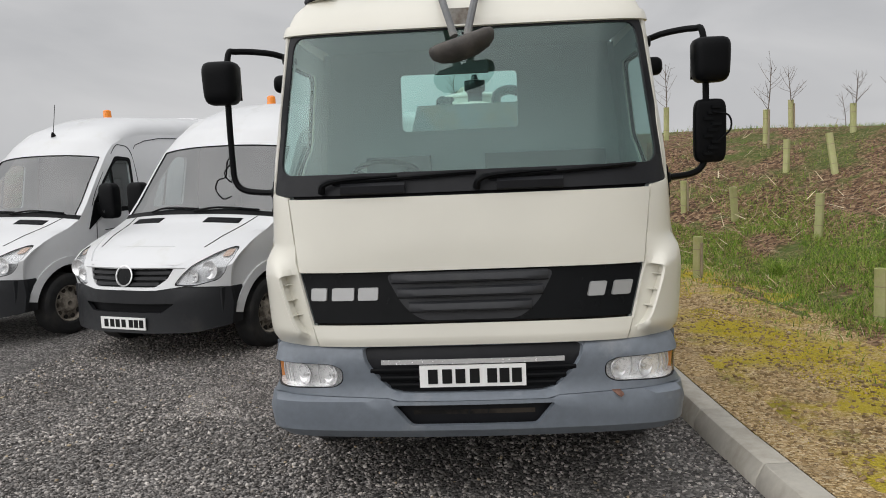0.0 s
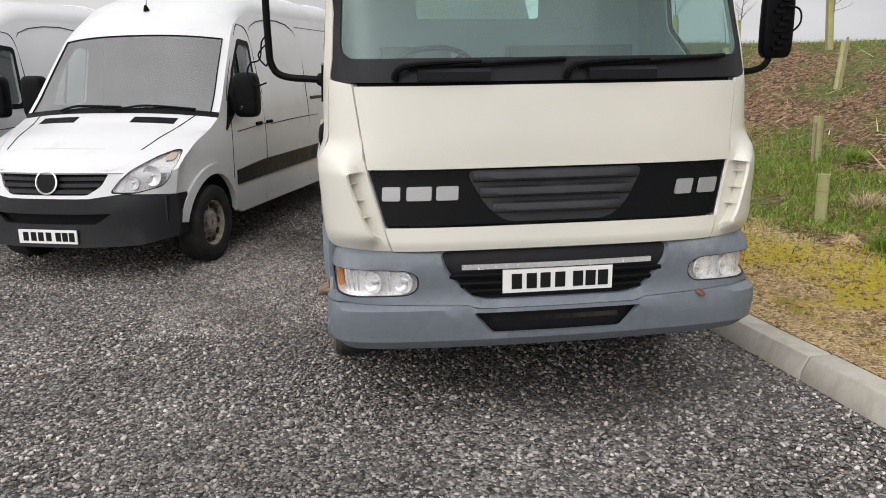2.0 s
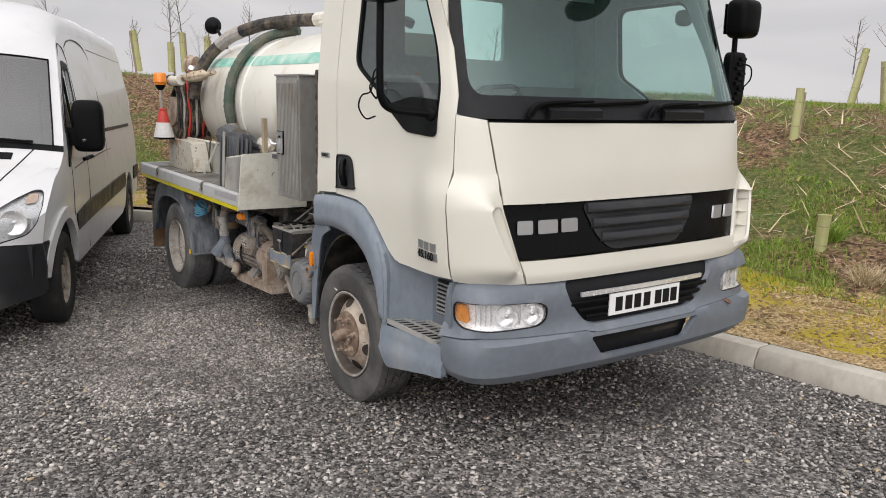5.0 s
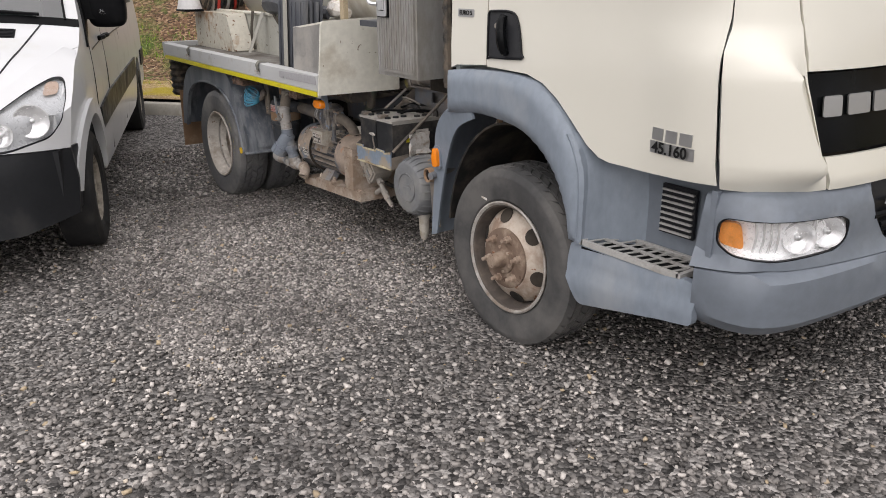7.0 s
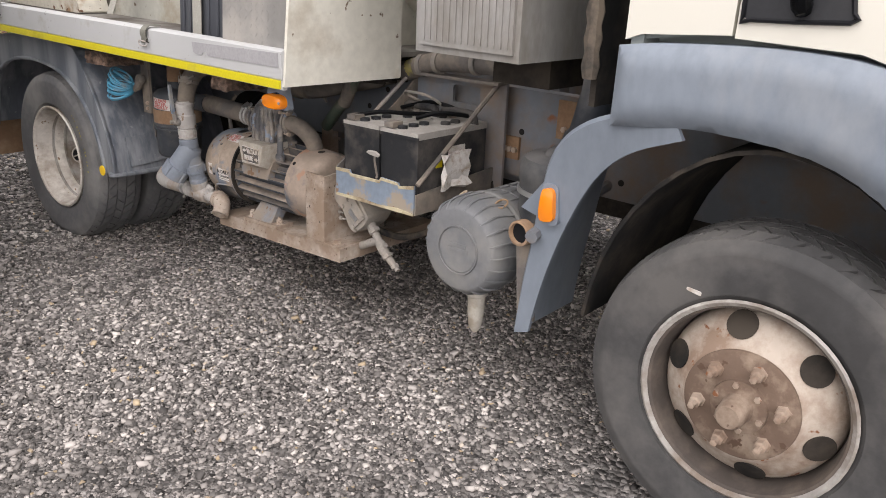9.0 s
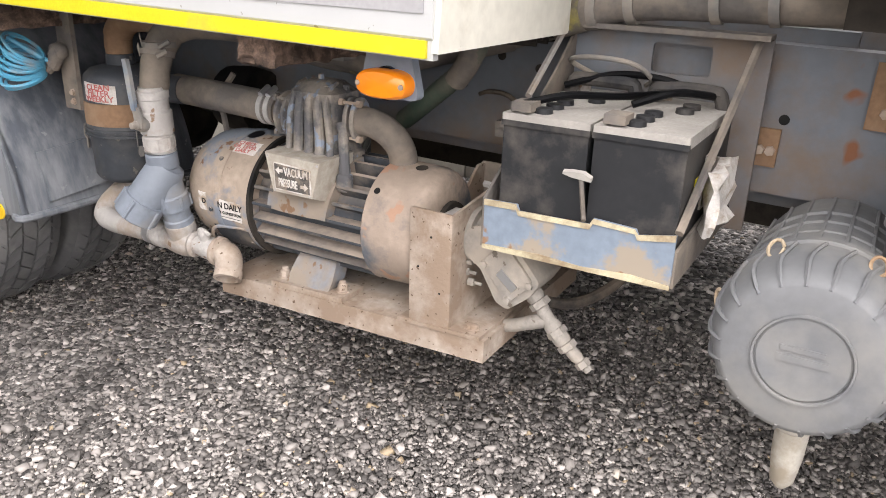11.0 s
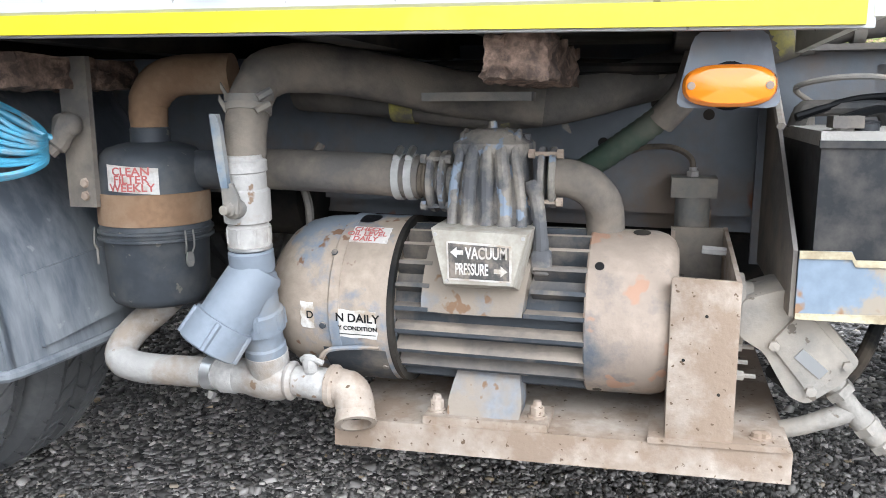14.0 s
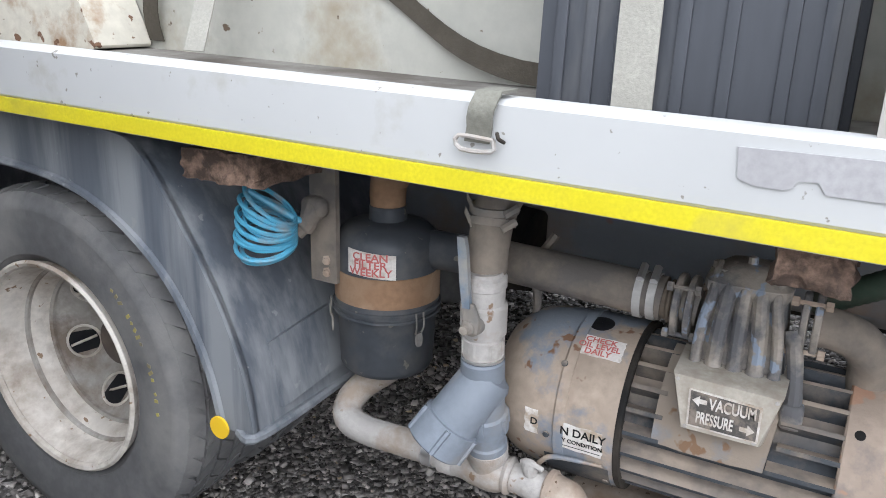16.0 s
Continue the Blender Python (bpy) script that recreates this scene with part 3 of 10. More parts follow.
def rings(bm, loops, closed=False, caps=True):
    """Joins loops of points, all of one length, into a skin."""
    vv = [[bm.verts.new(p) for p in loop] for loop in loops]
    k = len(vv[0])
    for a, b in zip(vv, vv[1:] + ([vv[0]] if closed else [])):
        for i in range(k):
            bm.faces.new((a[i], a[(i + 1) % k], b[(i + 1) % k], b[i]))
    if caps and not closed:
        bm.faces.new(vv[0][::-1])
        bm.faces.new(vv[-1])
    return bm


def frame_of(d):
    d = Vector(d).normalized()
    u = d.orthogonal().normalized()
    return d, u, d.cross(u)


def lathe(bm, origin, axis, prof, n=32, caps=True, closed=False):
    """Turns a profile of (distance along the axis, radius)."""
    d, u, v = frame_of(axis)
    o = Vector(origin)
    return rings(bm, [[o + d * h + (u * math.cos(a) + v * math.sin(a)) * max(r, 0.0005) for a in (2 * math.pi * i / n for i in range(n))] for h, r in prof], closed, caps)


def turned(origin, axis, prof, n=32, caps=True, closed=False):
    return lathe(bmesh.new(), origin, axis, prof, n, caps, closed)


def pillow(bm, c, half, e=0.45, n=28, k=13, m=None):
    """A block with all its edges well rounded."""
    loops = []
    for i in range(k):
        a = math.pi * (i / (k - 1) - 0.5) * 0.97
        h, r = math.copysign(abs(math.sin(a)) ** e, a), abs(math.cos(a)) ** e
        loops.append([Vector((half[0] * r * math.copysign(abs(math.cos(q)) ** e, math.cos(q)), half[1] * r * math.copysign(abs(math.sin(q)) ** e, math.sin(q)), half[2] * h)) for q in (2 * math.pi * j / n for j in range(n))])
    return rings(bm, [[Vector(c) + (m @ p if m is not None else p) for p in lp] for lp in loops])


def smooth_path(pts, k=6):
    p = [Vector(q) for q in pts]
    p = [p[0] * 2 - p[1]] + p + [p[-1] * 2 - p[-2]]
    out = []
    for i in range(1, len(p) - 2):
        for j in range(k):
            t = j / k
            out.append(0.5 * (2 * p[i] + (p[i + 1] - p[i - 1]) * t + (2 * p[i - 1] - 5 * p[i] + 4 * p[i + 1] - p[i + 2]) * t * t + (3 * p[i] - p[i - 1] - 3 * p[i + 1] + p[i + 2]) * t ** 3))
    return out + [p[-2]]


def sweep(bm, pts, r, n=10, k=6, ribs=0.0, caps=True):
    """A hose or bar along a path; r is one radius or one for each point of the path; ribs makes it corrugated."""
    path = smooth_path(pts, k) if k else [Vector(q) for q in pts]
    last, loops, u = None, [], None
    for i, q in enumerate(path):
        d = (path[min(i + 1, len(path) - 1)] - path[max(i - 1, 0)]).normalized()
        u = d.orthogonal().normalized() if u is None else (u - d * u.dot(d)).normalized()
        v = d.cross(u)
        rr = r if isinstance(r, (int, float)) else r[min(len(r) - 1, int(i / max(1, k or 1) + 0.5))]
        rr += ribs if i % 2 else 0
        loops.append([q + (u * math.cos(a) + v * math.sin(a)) * rr for a in (2 * math.pi * j / n for j in range(n))])
    return rings(bm, loops, caps=caps)


def hose(pts, r, n=10, k=6, ribs=0.0):
    return sweep(bmesh.new(), pts, r, n, k, ribs)


def skin(fn, us, vs, thick=0.0, inward=None):
    """A curved sheet fn(u, v), given thickness along its normals towards the point inward."""
    bm = bmesh.new()
    g = [[Vector(fn(u, v)) for v in vs] for u in us]
    a = [[bm.verts.new(p) for p in row] for row in g]
    nu, nv = len(us), len(vs)
    for i in range(nu - 1):
        for j in range(nv - 1):
            bm.faces.new((a[i][j], a[i + 1][j], a[i + 1][j + 1], a[i][j + 1]))
    if thick:
        b = []
        for i in range(nu):
            row = []
            for j in range(nv):
                e = (g[min(i + 1, nu - 1)][j] - g[max(i - 1, 0)][j]).cross(g[i][min(j + 1, nv - 1)] - g[i][max(j - 1, 0)])
                e = e.normalized() if e.length > 1e-9 else Vector((0, 0, 1))
                if inward is not None and e.dot(Vector(inward) - g[i][j]) < 0:
                    e = -e
                row.append(bm.verts.new(g[i][j] + e * thick))
            b.append(row)
        for i in range(nu - 1):
            for j in range(nv - 1):
                bm.faces.new((b[i][j], b[i][j + 1], b[i + 1][j + 1], b[i + 1][j]))
        for i in range(nu - 1):
            bm.faces.new((a[i][0], b[i][0], b[i + 1][0], a[i + 1][0]))
            bm.faces.new((a[i][-1], a[i + 1][-1], b[i + 1][-1], b[i][-1]))
        for j in range(nv - 1):
            bm.faces.new((a[0][j], a[0][j + 1], b[0][j + 1], b[0][j]))
            bm.faces.new((a[-1][j], b[-1][j], b[-1][j + 1], a[-1][j + 1]))
    return bm


def inside(p, poly):
    x, y, hit = p[0], p[1], False
    for (x0, y0), (x1, y1) in zip(poly, poly[1:] + poly[:1]):
        if (y0 > y) != (y1 > y) and x < (x1 - x0) * (y - y0) / (y1 - y0) + x0:
            hit = not hit
    return hit


def ring_of(poly, step):
    out = []
    for (x0, y0), (x1, y1) in zip(poly, poly[1:] + poly[:1]):
        k = max(1, int(math.hypot(x1 - x0, y1 - y0) / step))
        out += [(x0 + (x1 - x0) * i / k, y0 + (y1 - y0) * i / k) for i in range(k)]
    return out


def rounded(pts, r, k=5):
    """A polygon with rounded corners; r is one radius or one for each corner."""
    out, n = [], len(pts)
    for i, p in enumerate(pts):
        rr = r[i] if isinstance(r, (list, tuple)) else r
        p, a, b = Vector(p), Vector(pts[i - 1]), Vector(pts[(i + 1) % n])
        ra, rb = min(rr, (a - p).length * 0.45), min(rr, (b - p).length * 0.45)
        s, e = p + (a - p).normalized() * ra, p + (b - p).normalized() * rb
        for j in range(k + 1):
            t = j / k
            out.append(tuple((1 - t) ** 2 * s + 2 * t * (1 - t) * p + t * t * e))
    return out


def sheet(outer, holes, step, fn, thick):
    """A panel cut out of a curved surface fn(u, v, depth): outline and holes in (u, v), with thickness."""
    loops = [ring_of(outer, step)] + [ring_of(h, step) for h in holes]
    pts, edges = [], []
    for lp in loops:
        b = len(pts)
        pts += lp
        edges += [(b + i, b + (i + 1) % len(lp)) for i in range(len(lp))]
    us, vs = [p[0] for p in outer], [p[1] for p in outer]
    rim = np.array(pts)
    for i in range(1, int((max(us) - min(us)) / step) + 1):
        for j in range(1, int((max(vs) - min(vs)) / step) + 1):
            q = (min(us) + i * step, min(vs) + j * step)
            if inside(q, outer) and not any(inside(q, h) for h in holes) and np.min(np.hypot(rim[:, 0] - q[0], rim[:, 1] - q[1])) > step * 0.45:
                pts.append(q)
    vv, _, ff, *_ = delaunay_2d_cdt([Vector(p) for p in pts], edges, [], 0, 1e-6)
    bm = bmesh.new()
    top = [bm.verts.new(fn(p[0], p[1], 0.0)) for p in vv]
    low = [bm.verts.new(fn(p[0], p[1], thick)) for p in vv] if thick else None
    count = {}
    for f in ff:
        c = (sum(vv[i][0] for i in f) / 3, sum(vv[i][1] for i in f) / 3)
        if not inside(c, outer) or any(inside(c, h) for h in holes):
            continue
        bm.faces.new([top[i] for i in f])
        if thick:
            bm.faces.new([low[i] for i in reversed(f)])
        for i in range(3):
            e = (f[i], f[(i + 1) % 3])
            count[tuple(sorted(e))] = count.get(tuple(sorted(e)), []) + [e]
    if thick:
        for es in count.values():
            if len(es) == 1:
                i, j = es[0]
                bm.faces.new((top[j], top[i], low[i], low[j]))
    bmesh.ops.delete(bm, geom=[v for v in bm.verts if not v.link_faces], context="VERTS")
    return bm


def lettering(text, size, m, material, parent, name="lettering", depth=0.0008, squeeze=1.0, placed=True, bold=0.018):
    cu = bpy.data.curves.new(name, "FONT")
    cu.body, cu.size, cu.align_x, cu.align_y, cu.extrude = text, size, "CENTER", "CENTER", depth
    cu.space_line, cu.offset = 0.85, size * bold
    tmp = new(name, cu)
    me = bpy.data.meshes.new_from_object(tmp)
    bpy.data.objects.remove(tmp)
    me.transform((SET if placed else LEVEL) @ m @ Matrix.Diagonal((squeeze, 1, 1, 1)))
    me.materials.clear()
    me.materials.append(material)
    ob = new(name, me)
    ob.parent = parent
    return ob


def facing(x, y, z, turn=0.0, tilt=0.0):
    """A pose for flat signs on the truck's flank: text runs towards -y and faces -x."""
    return pose(x, y, z) @ Matrix(((0, 0, -1, 0), (-1, 0, 0, 0), (0, 1, 0, 0), (0, 0, 0, 1))) @ pose(0, 0, 0, tilt, 0, turn)


# ---- ground, kerb, bank ----
KERB = smooth_path([(2.35, -9, 0), (1.82, -3.5, 0), (1.46, 0.12, 0), (1.36, 1.2, 0), (1.15, 4.2, 0), (0.8, 6.5, 0), (-0.3, 8.9, 0), (-2.5, 10.6, 0), (-8, 13.0, 0), (-26, 18, 0)], 14)
KERB_N = []
for i, p in enumerate(KERB):
    d = (KERB[min(i + 1, len(KERB) - 1)] - KERB[max(i - 1, 0)]).normalized()
    KERB_N.append(Vector((d.y, -d.x, 0)))
KERB_L = [0.0]
for p, q in zip(KERB, KERB[1:]):
    KERB_L.append(KERB_L[-1] + (q - p).length)


def along(s):
    """Point and outward normal on the kerb line, s metres from its start."""
    s = min(max(s, 0), KERB_L[-1] - 1e-4)
    i = max(j for j in range(len(KERB_L)) if KERB_L[j] <= s)
    t = (s - KERB_L[i]) / (KERB_L[i + 1] - KERB_L[i])
    return KERB[i].lerp(KERB[i + 1], t), KERB_N[i].lerp(KERB_N[i + 1], t).normalized()


def bank_height(s, d):
    """Height of the bank d metres behind the kerb: level strip, slope, flat top."""
    crest = float(np.interp(s, (0, 12, 17, 22, 60), (1.62, 1.72, 2.1, 2.45, 2.4)))
    z = float(np.interp(d, (0, 1.9, 2.6, 3.7, 5.0, 6.6, 8.2, 9.5), (0.125, 0.13, 0.2, 0.45, 0.88, 1.42, 1.72, 1.75))) / 1.75 * crest
    z = max(z, 0.12)
    wob = noise.noise((s * 0.7, d * 0.7, 0)) * 0.09 + noise.noise((s * 2.6, d * 2.6, 4)) * 0.035
    return z + wob * min(1, max(0, d - 1.2) / 1.5)


def bank_point(s, d):
    p, n = along(s)
    q = p + n * d
    return Vector((q.x, q.y, bank_height(s, d)))


def flat_sheet(name, xs, ys, fn, material):
    bm = bmesh.new()
    vs = [[bm.verts.new((x, y, fn(x, y))) for y in ys] for x in xs]
    for i in range(len(xs) - 1):
        for j in range(len(ys) - 1):
            bm.faces.new((vs[i][j], vs[i + 1][j], vs[i + 1][j + 1], vs[i][j + 1]))
    return part(name, bm, material)


def spread(lo, hi, far, step):
    mid = list(np.arange(lo, hi, step))
    return [lo - far, lo - far / 6, lo - far / 40] + mid + [hi, hi + far / 40, hi + far / 6, hi + far]


def yard_level(x, y):
    return -0.006 + 0.008 * noise.noise((x * 0.9, y * 0.9, 2)) if -7 < x < 3 and -5 < y < 10 else -0.008


ground = flat_sheet("ground", spread(-7.0, 3.0, 700, 0.2), spread(-5.0, 10.0, 700, 0.2), yard_level, M["gravel"])
tagged(ground, "yard of dark grey crushed stone chippings", "ground", kind="structure")

us = list(np.linspace(0, KERB_L[-1] - 0.01, 240))
ds = [0.19, 0.5, 0.9, 1.4, 1.9, 2.2]
strip = part("gravel_strip", skin(lambda s, d: bank_point(s, d + (0.55 * noise.noise((s * 0.8, 3.0, 0)) + 0.3 * noise.noise((s * 2.9, 5.0, 0)) if d > 1.9 else 0)) + Vector((0, 0, 0.004)), us, ds), M["strip"])
tagged(strip, "level strip of ochre gravel with yellow moss behind the kerb", "gravel strip", kind="structure")
edging = part("kerbside_gravel", skin(lambda s, d: bank_point(s, d + (0.16 * noise.noise((s * 1.7, 9.0, 0)) + 0.09 * noise.noise((s * 6.1, 4.0, 0)) if d > 0.4 else 0)) + Vector((0, 0, 0.009 - 0.008 * (d > 0.4))), us, [0.19, 0.36, 0.52]), M["edging"])
tagged(edging, "bare pale ochre gravel along the back of the kerb", "gravel strip", kind="structure")
ds = [1.55 + 0.3 * i for i in range(28)] + [11, 15, 25, 60, 150, 400]
bank = part("grass_bank", skin(lambda s, d: bank_point(s, d), us, ds), M["bank"])
tagged(bank, "rough earth bank with patchy grass and dead stalks", "bank", kind="structure")

kerb = thing("kerb", "pale precast concrete kerb edging the gravel yard", "kerb", kind="structure")
KERB_JOINT = 0.915
s0 = None
for i, p in enumerate(KERB):
    if p.y > 0.12 and s0 is None:
        s0 = KERB_L[i]
prof = [(0, -0.08), (0.0, 0.045), (0.045, 0.122), (0.06, 0.128), (0.185, 0.128), (0.195, 0.118), (0.195, -0.08)]
for k in range(-9, 30):
    a, b = s0 + k * KERB_JOINT + 0.004, s0 + (k + 1) * KERB_JOINT - 0.004
    if a < 0 or b > KERB_L[-1] - 0.1:
        continue
    loops = []
    for s in (a, a + 0.006, (a + b) / 2, b - 0.006, b):
        p, n = along(s)
        e = 0.004 if s in (a, b) else 0
        loops.append([p + n * (d + (e if d < 0.1 else -e)) + Vector((0, 0, z - (e if z > 0 else 0))) for d, z in prof])
    part("kerb_stone", rings(bmesh.new(), loops), M["kerb"], kerb)

# ---- the tanker lorry ----
truck = thing("tanker_lorry", "cream vacuum tanker lorry with blue-grey bumper and flatbed sides", "lorry")
SET = RAKE
YC, POW = 0.62, 4.2
_t = np.linspace(0, 1, 400)
_x = np.concatenate([np.linspace(0, 0.8, 200), 0.8 + 0.2 * (1 - (1 - _t[1:]) ** 2)])
_y = (1 - _x ** POW) ** (1 / POW)
_a = np.concatenate([[0], np.cumsum(np.hypot(np.diff(_x) * 1.03, np.diff(_y) * 0.58))])
A1 = float(_a[-1])
CAB_Z = (0.38, 0.84, 0.90, 1.20, 1.285, 1.36, 1.6, 1.75, 2.0, 2.47, 2.57, 2.635, 2.675)
CAB_W = (1.01, 1.04, 1.07, 1.098, 1.094, 1.054, 1.046, 1.034, 1.008, 0.955, 0.91, 0.84, 0.71)
CAB_F = (0.0, 0.02, 0.01, 0.06, 0.066, 0.07, 0.10, 0.15, 0.265, 0.445, 0.53, 0.63, 0.77)


def cab(a, z, deep=0.0):
    """A point of the cab's skin: a metres round from the middle of the front (minus: offside), at height z."""
    w, f = float(np.interp(z, CAB_Z, CAB_W)), float(np.interp(z, CAB_Z, CAB_F)) + deep
    q = abs(a)
    sx, sy = float(np.interp(q, _a, _x)), float(np.interp(q, _a, _y))
    y = YC - (YC - f) * sy + max(0.0, q - A1)
    # the flare at the foot belongs to the front corners; the doors are flatter
    flat = min(w, float(np.interp(z, (0.38, 0.9, 1.2, 1.36, 2.7), (1.01, 1.03, 1.036, 1.03, 1.03))))
    t = min(1.0, max(0.0, (y - 0.26) / 0.40))
    w += (flat - w) * t * t * (3 - 2 * t)
    return Vector((math.copysign((w - deep) * sx, a), y, z))


def round_at_x(x, z):
    return math.copysign(float(np.interp(min(1, abs(x) / float(np.interp(z, CAB_Z, CAB_W))), _x, _a)), x)


def round_at_y(y, z):
    if y >= YC:
        return A1 + y - YC
    f = float(np.interp(z, CAB_Z, CAB_F))
    return float(np.interp(-(YC - y) / (YC - f), -_y, _a))


def gap(z):
    return float(np.interp(z, (0.868, 0.982, 1.228, 1.6), (0.757, 0.792, 0.858, 0.905)))


def front_skin(z0, z1, edge, deep=0.0, thick=0.02, nz=8, shift=0.0):
    return skin(lambda u, v: cab(round_at_x(u * edge(v), v), v, deep) + Vector((0, shift, 0)), list(np.linspace(-1, 1, 41)), list(np.linspace(z0, z1, nz)), thick, (0, 1.0, (z0 + z1) / 2))


part("bonnet_panel", front_skin(1.232, 1.596, lambda z: gap(z) - 0.004), M["cream"], truck, "cream bonnet panel")
part("grille_panel", front_skin(0.982, 1.224, lambda z: gap(z) - 0.003, 0.012), M["gloss"], truck, "black grille panel")
part("lower_panel", front_skin(0.868, 0.974, lambda z: gap(z) - 0.004, -0.004), M["cream"], truck)
inner = front_skin(0.62, 1.61, lambda z: gap(z) + 0.02, 0.05, 0.02)
part("front_bulkhead", inner, M["under"], truck)

# ribbed middle of the grille
grille = part("grille_surround", sheet(rounded([(-0.42, 1.222), (0.42, 1.222), (0.33, 1.06), (0.24, 0.99), (-0.24, 0.99), (-0.33, 1.06)], 0.05), [], 0.05,
              lambda u, v, d: cab(round_at_x(u, v), v, 0.004 + d), 0.01), M["grilletrim"], truck)
for z, w in ((1.192, 0.385), (1.122, 0.355), (1.052, 0.30)):
    bm = bmesh.new()
    loops = []
    for u in np.linspace(-w, w, 21):
        c = cab(round_at_x(float(u), z), z)
        fade = 1 - abs(u / w) ** 6 * 0.8
        loops.append([c + Vector((0, q, h)) for q, h in ((0.008, 0.030), (-0.016 * fade, 0.022), (-0.026 * fade, 0.008), (-0.030 * fade, -0.006), (-0.024 * fade, -0.016), (-0.002, -0.022), (0.012, -0.022))])
    part("grille_slat", rings(bm, loops), M["grilletrim"], grille)


def bar_letters(bars, z, h, slant, mat_, parent, y_off):
    """A brand name, drawn as plain bars, each with its middle and width."""
    for x, w in bars:
        q = [(x - w / 2, z - h / 2), (x + w / 2, z - h / 2), (x + w / 2 + slant, z + h / 2), (x - w / 2 + slant, z + h / 2)]
        part("badge_bar", sheet(rounded(q, 0.008, 2), [], 0.03, lambda u, v, d: cab(round_at_x(u, v), v, y_off + d), 0.008), mat_, parent)


bar_letters(((-0.756, 0.080), (-0.632, 0.112), (-0.505, 0.100)), 1.125, 0.062, 0.004, M["badge"], truck, 0.0)
bar_letters(((0.612, 0.080), (0.735, 0.090)), 1.118, 0.068, 0.018, M["badge"], truck, 0.0)



def corner_outline(side):
    """Corner panel between the bonnet gap, the screen pillar and the door, unrolled."""
    out = []
    for z in np.linspace(0.868, 1.605, 14):
        out.append((round_at_x(gap(float(z)) + 0.004, float(z)), float(z)))
    for z in np.linspace(1.63, 2.45, 10):
        out.append((round_at_x(float(np.interp(z, CAB_Z, CAB_W)) * 0.972, float(z)), float(z)))
    for z in np.linspace(2.45, 0.868, 16):
        out.append((round_at_y(float(np.interp(z, (0.86, 1.7, 1.9, 2.2, 2.47), (0.255, 0.297, 0.357, 0.497, 0.648))), float(z)), float(z)))
    return out


def vent_edge(z):
    return float(np.interp(z, (0.90, 0.955, 1.03, 1.16, 1.222), (0.066, 0.070, 0.082, 0.094, 0.088)))


def rise(t):
    """A soft step from 0 to 1."""
    t = min(1.0, max(0.0, t))
    return t * t * (3 - 2 * t)


def corner_fn(side):
    def fn(u, v, d):
        x = abs(cab(u, v).x) - gap(v)
        edge = vent_edge(v)
        wide = edge - 0.022 + 0.07 * rise((v - 1.215) / 0.10) + 0.05 * rise((0.945 - v) / 0.07)
        ease = rise((x - 0.022) / wide) * rise((v - 0.866) / 0.09) * rise((1.345 - v) / 0.13)
        u0, u1 = round_at_x(gap(v) + edge, v), round_at_y(0.29, v)
        fade = 1 - min(1, max(0, (abs(u) - u0) / (u1 - u0)))
        out = cab(u, v, d - 0.008 * ease)
        out.y -= 0.066 * ease * fade
        out.x *= side
        return out
    return fn


for side in (-1, 1):
    mirror_x = Matrix.Diagonal((side, 1, 1))
    proud = corner_fn(side)
    vent = [(round_at_x(gap(z) + o, z), z) for z, o in [(1.222, 0.010), (1.222, vent_edge(1.222))] + [(z, vent_edge(z)) for z in (1.16, 1.09, 1.03, 0.985)] + [(0.940, vent_edge(0.955) - 0.018), (0.925, 0.030), (0.945, 0.008), (1.03, 0.007), (1.13, 0.008)]]
    vent = ring_of(rounded(vent, [0.012, 0.022, 0.05, 0.05, 0.05, 0.05, 0.03, 0.02, 0.012, 0.05, 0.05], 5), 0.010)
    part("corner_panel", sheet(corner_outline(side), [vent], 0.018, proud, 0.012), M["cream"], truck, "cream corner panel with an air vent")
    floor_at = lambda u, v, d=0.0: mirror_x @ cab(u, v, 0.008 + d)
    pocket = part("vent_pocket", sheet(vent, [], 0.02, floor_at, 0.006), M["cream"], truck, "smooth recess of the air vent")
    bm = bmesh.new()
    upper, under = [bm.verts.new(proud(u, v, 0.0)) for u, v in vent], [bm.verts.new(floor_at(u, v, 0.001)) for u, v in vent]
    for k in range(len(vent)):
        bm.faces.new((upper[k - 1], upper[k], under[k], under[k - 1]))
    part("vent_wall", bm, M["cream"], pocket)
    for z in (1.172, 1.098, 1.024):
        edge = gap(z) + vent_edge(z)
        tip, root = floor_at(round_at_x(edge - 0.034, z), z), floor_at(round_at_x(edge - 0.001, z), z)
        front = proud(round_at_x(edge + 0.001, z), z, 0.0)
        front = root.lerp(front, 0.8)
        part("vent_fin", rings(bmesh.new(), [[q + Vector((0, 0, h)) for q in (tip, root, front, tip.lerp(front, 0.45) + (root - front) * 0.12)] for h in (-0.0016, 0.0016)]), M["cream"], pocket, smooth=False)

# windscreen with its black border
def ws_edge(z):
    return float(np.interp(z, CAB_Z, CAB_W)) * 0.968


ws_rim = rounded([(-round_at_x(ws_edge(1.625), 1.625), 1.612), (round_at_x(ws_edge(1.625), 1.625), 1.612), (round_at_x(ws_edge(2.45), 2.45), 2.46), (-round_at_x(ws_edge(2.45), 2.45), 2.46)], 0.09, 6)
ws_in = rounded([(-round_at_x(ws_edge(1.72) - 0.045, 1.72), 1.715), (round_at_x(ws_edge(1.72) - 0.045, 1.72), 1.715), (round_at_x(ws_edge(2.41) - 0.03, 2.41), 2.43), (-round_at_x(ws_edge(2.41) - 0.03, 2.41), 2.43)], 0.09, 6)
part("screen_surround", sheet(ws_rim, [ws_in], 0.05, lambda u, v, d: cab(u, v, 0.004 + d), 0.012), M["trim"], truck, "black windscreen surround")
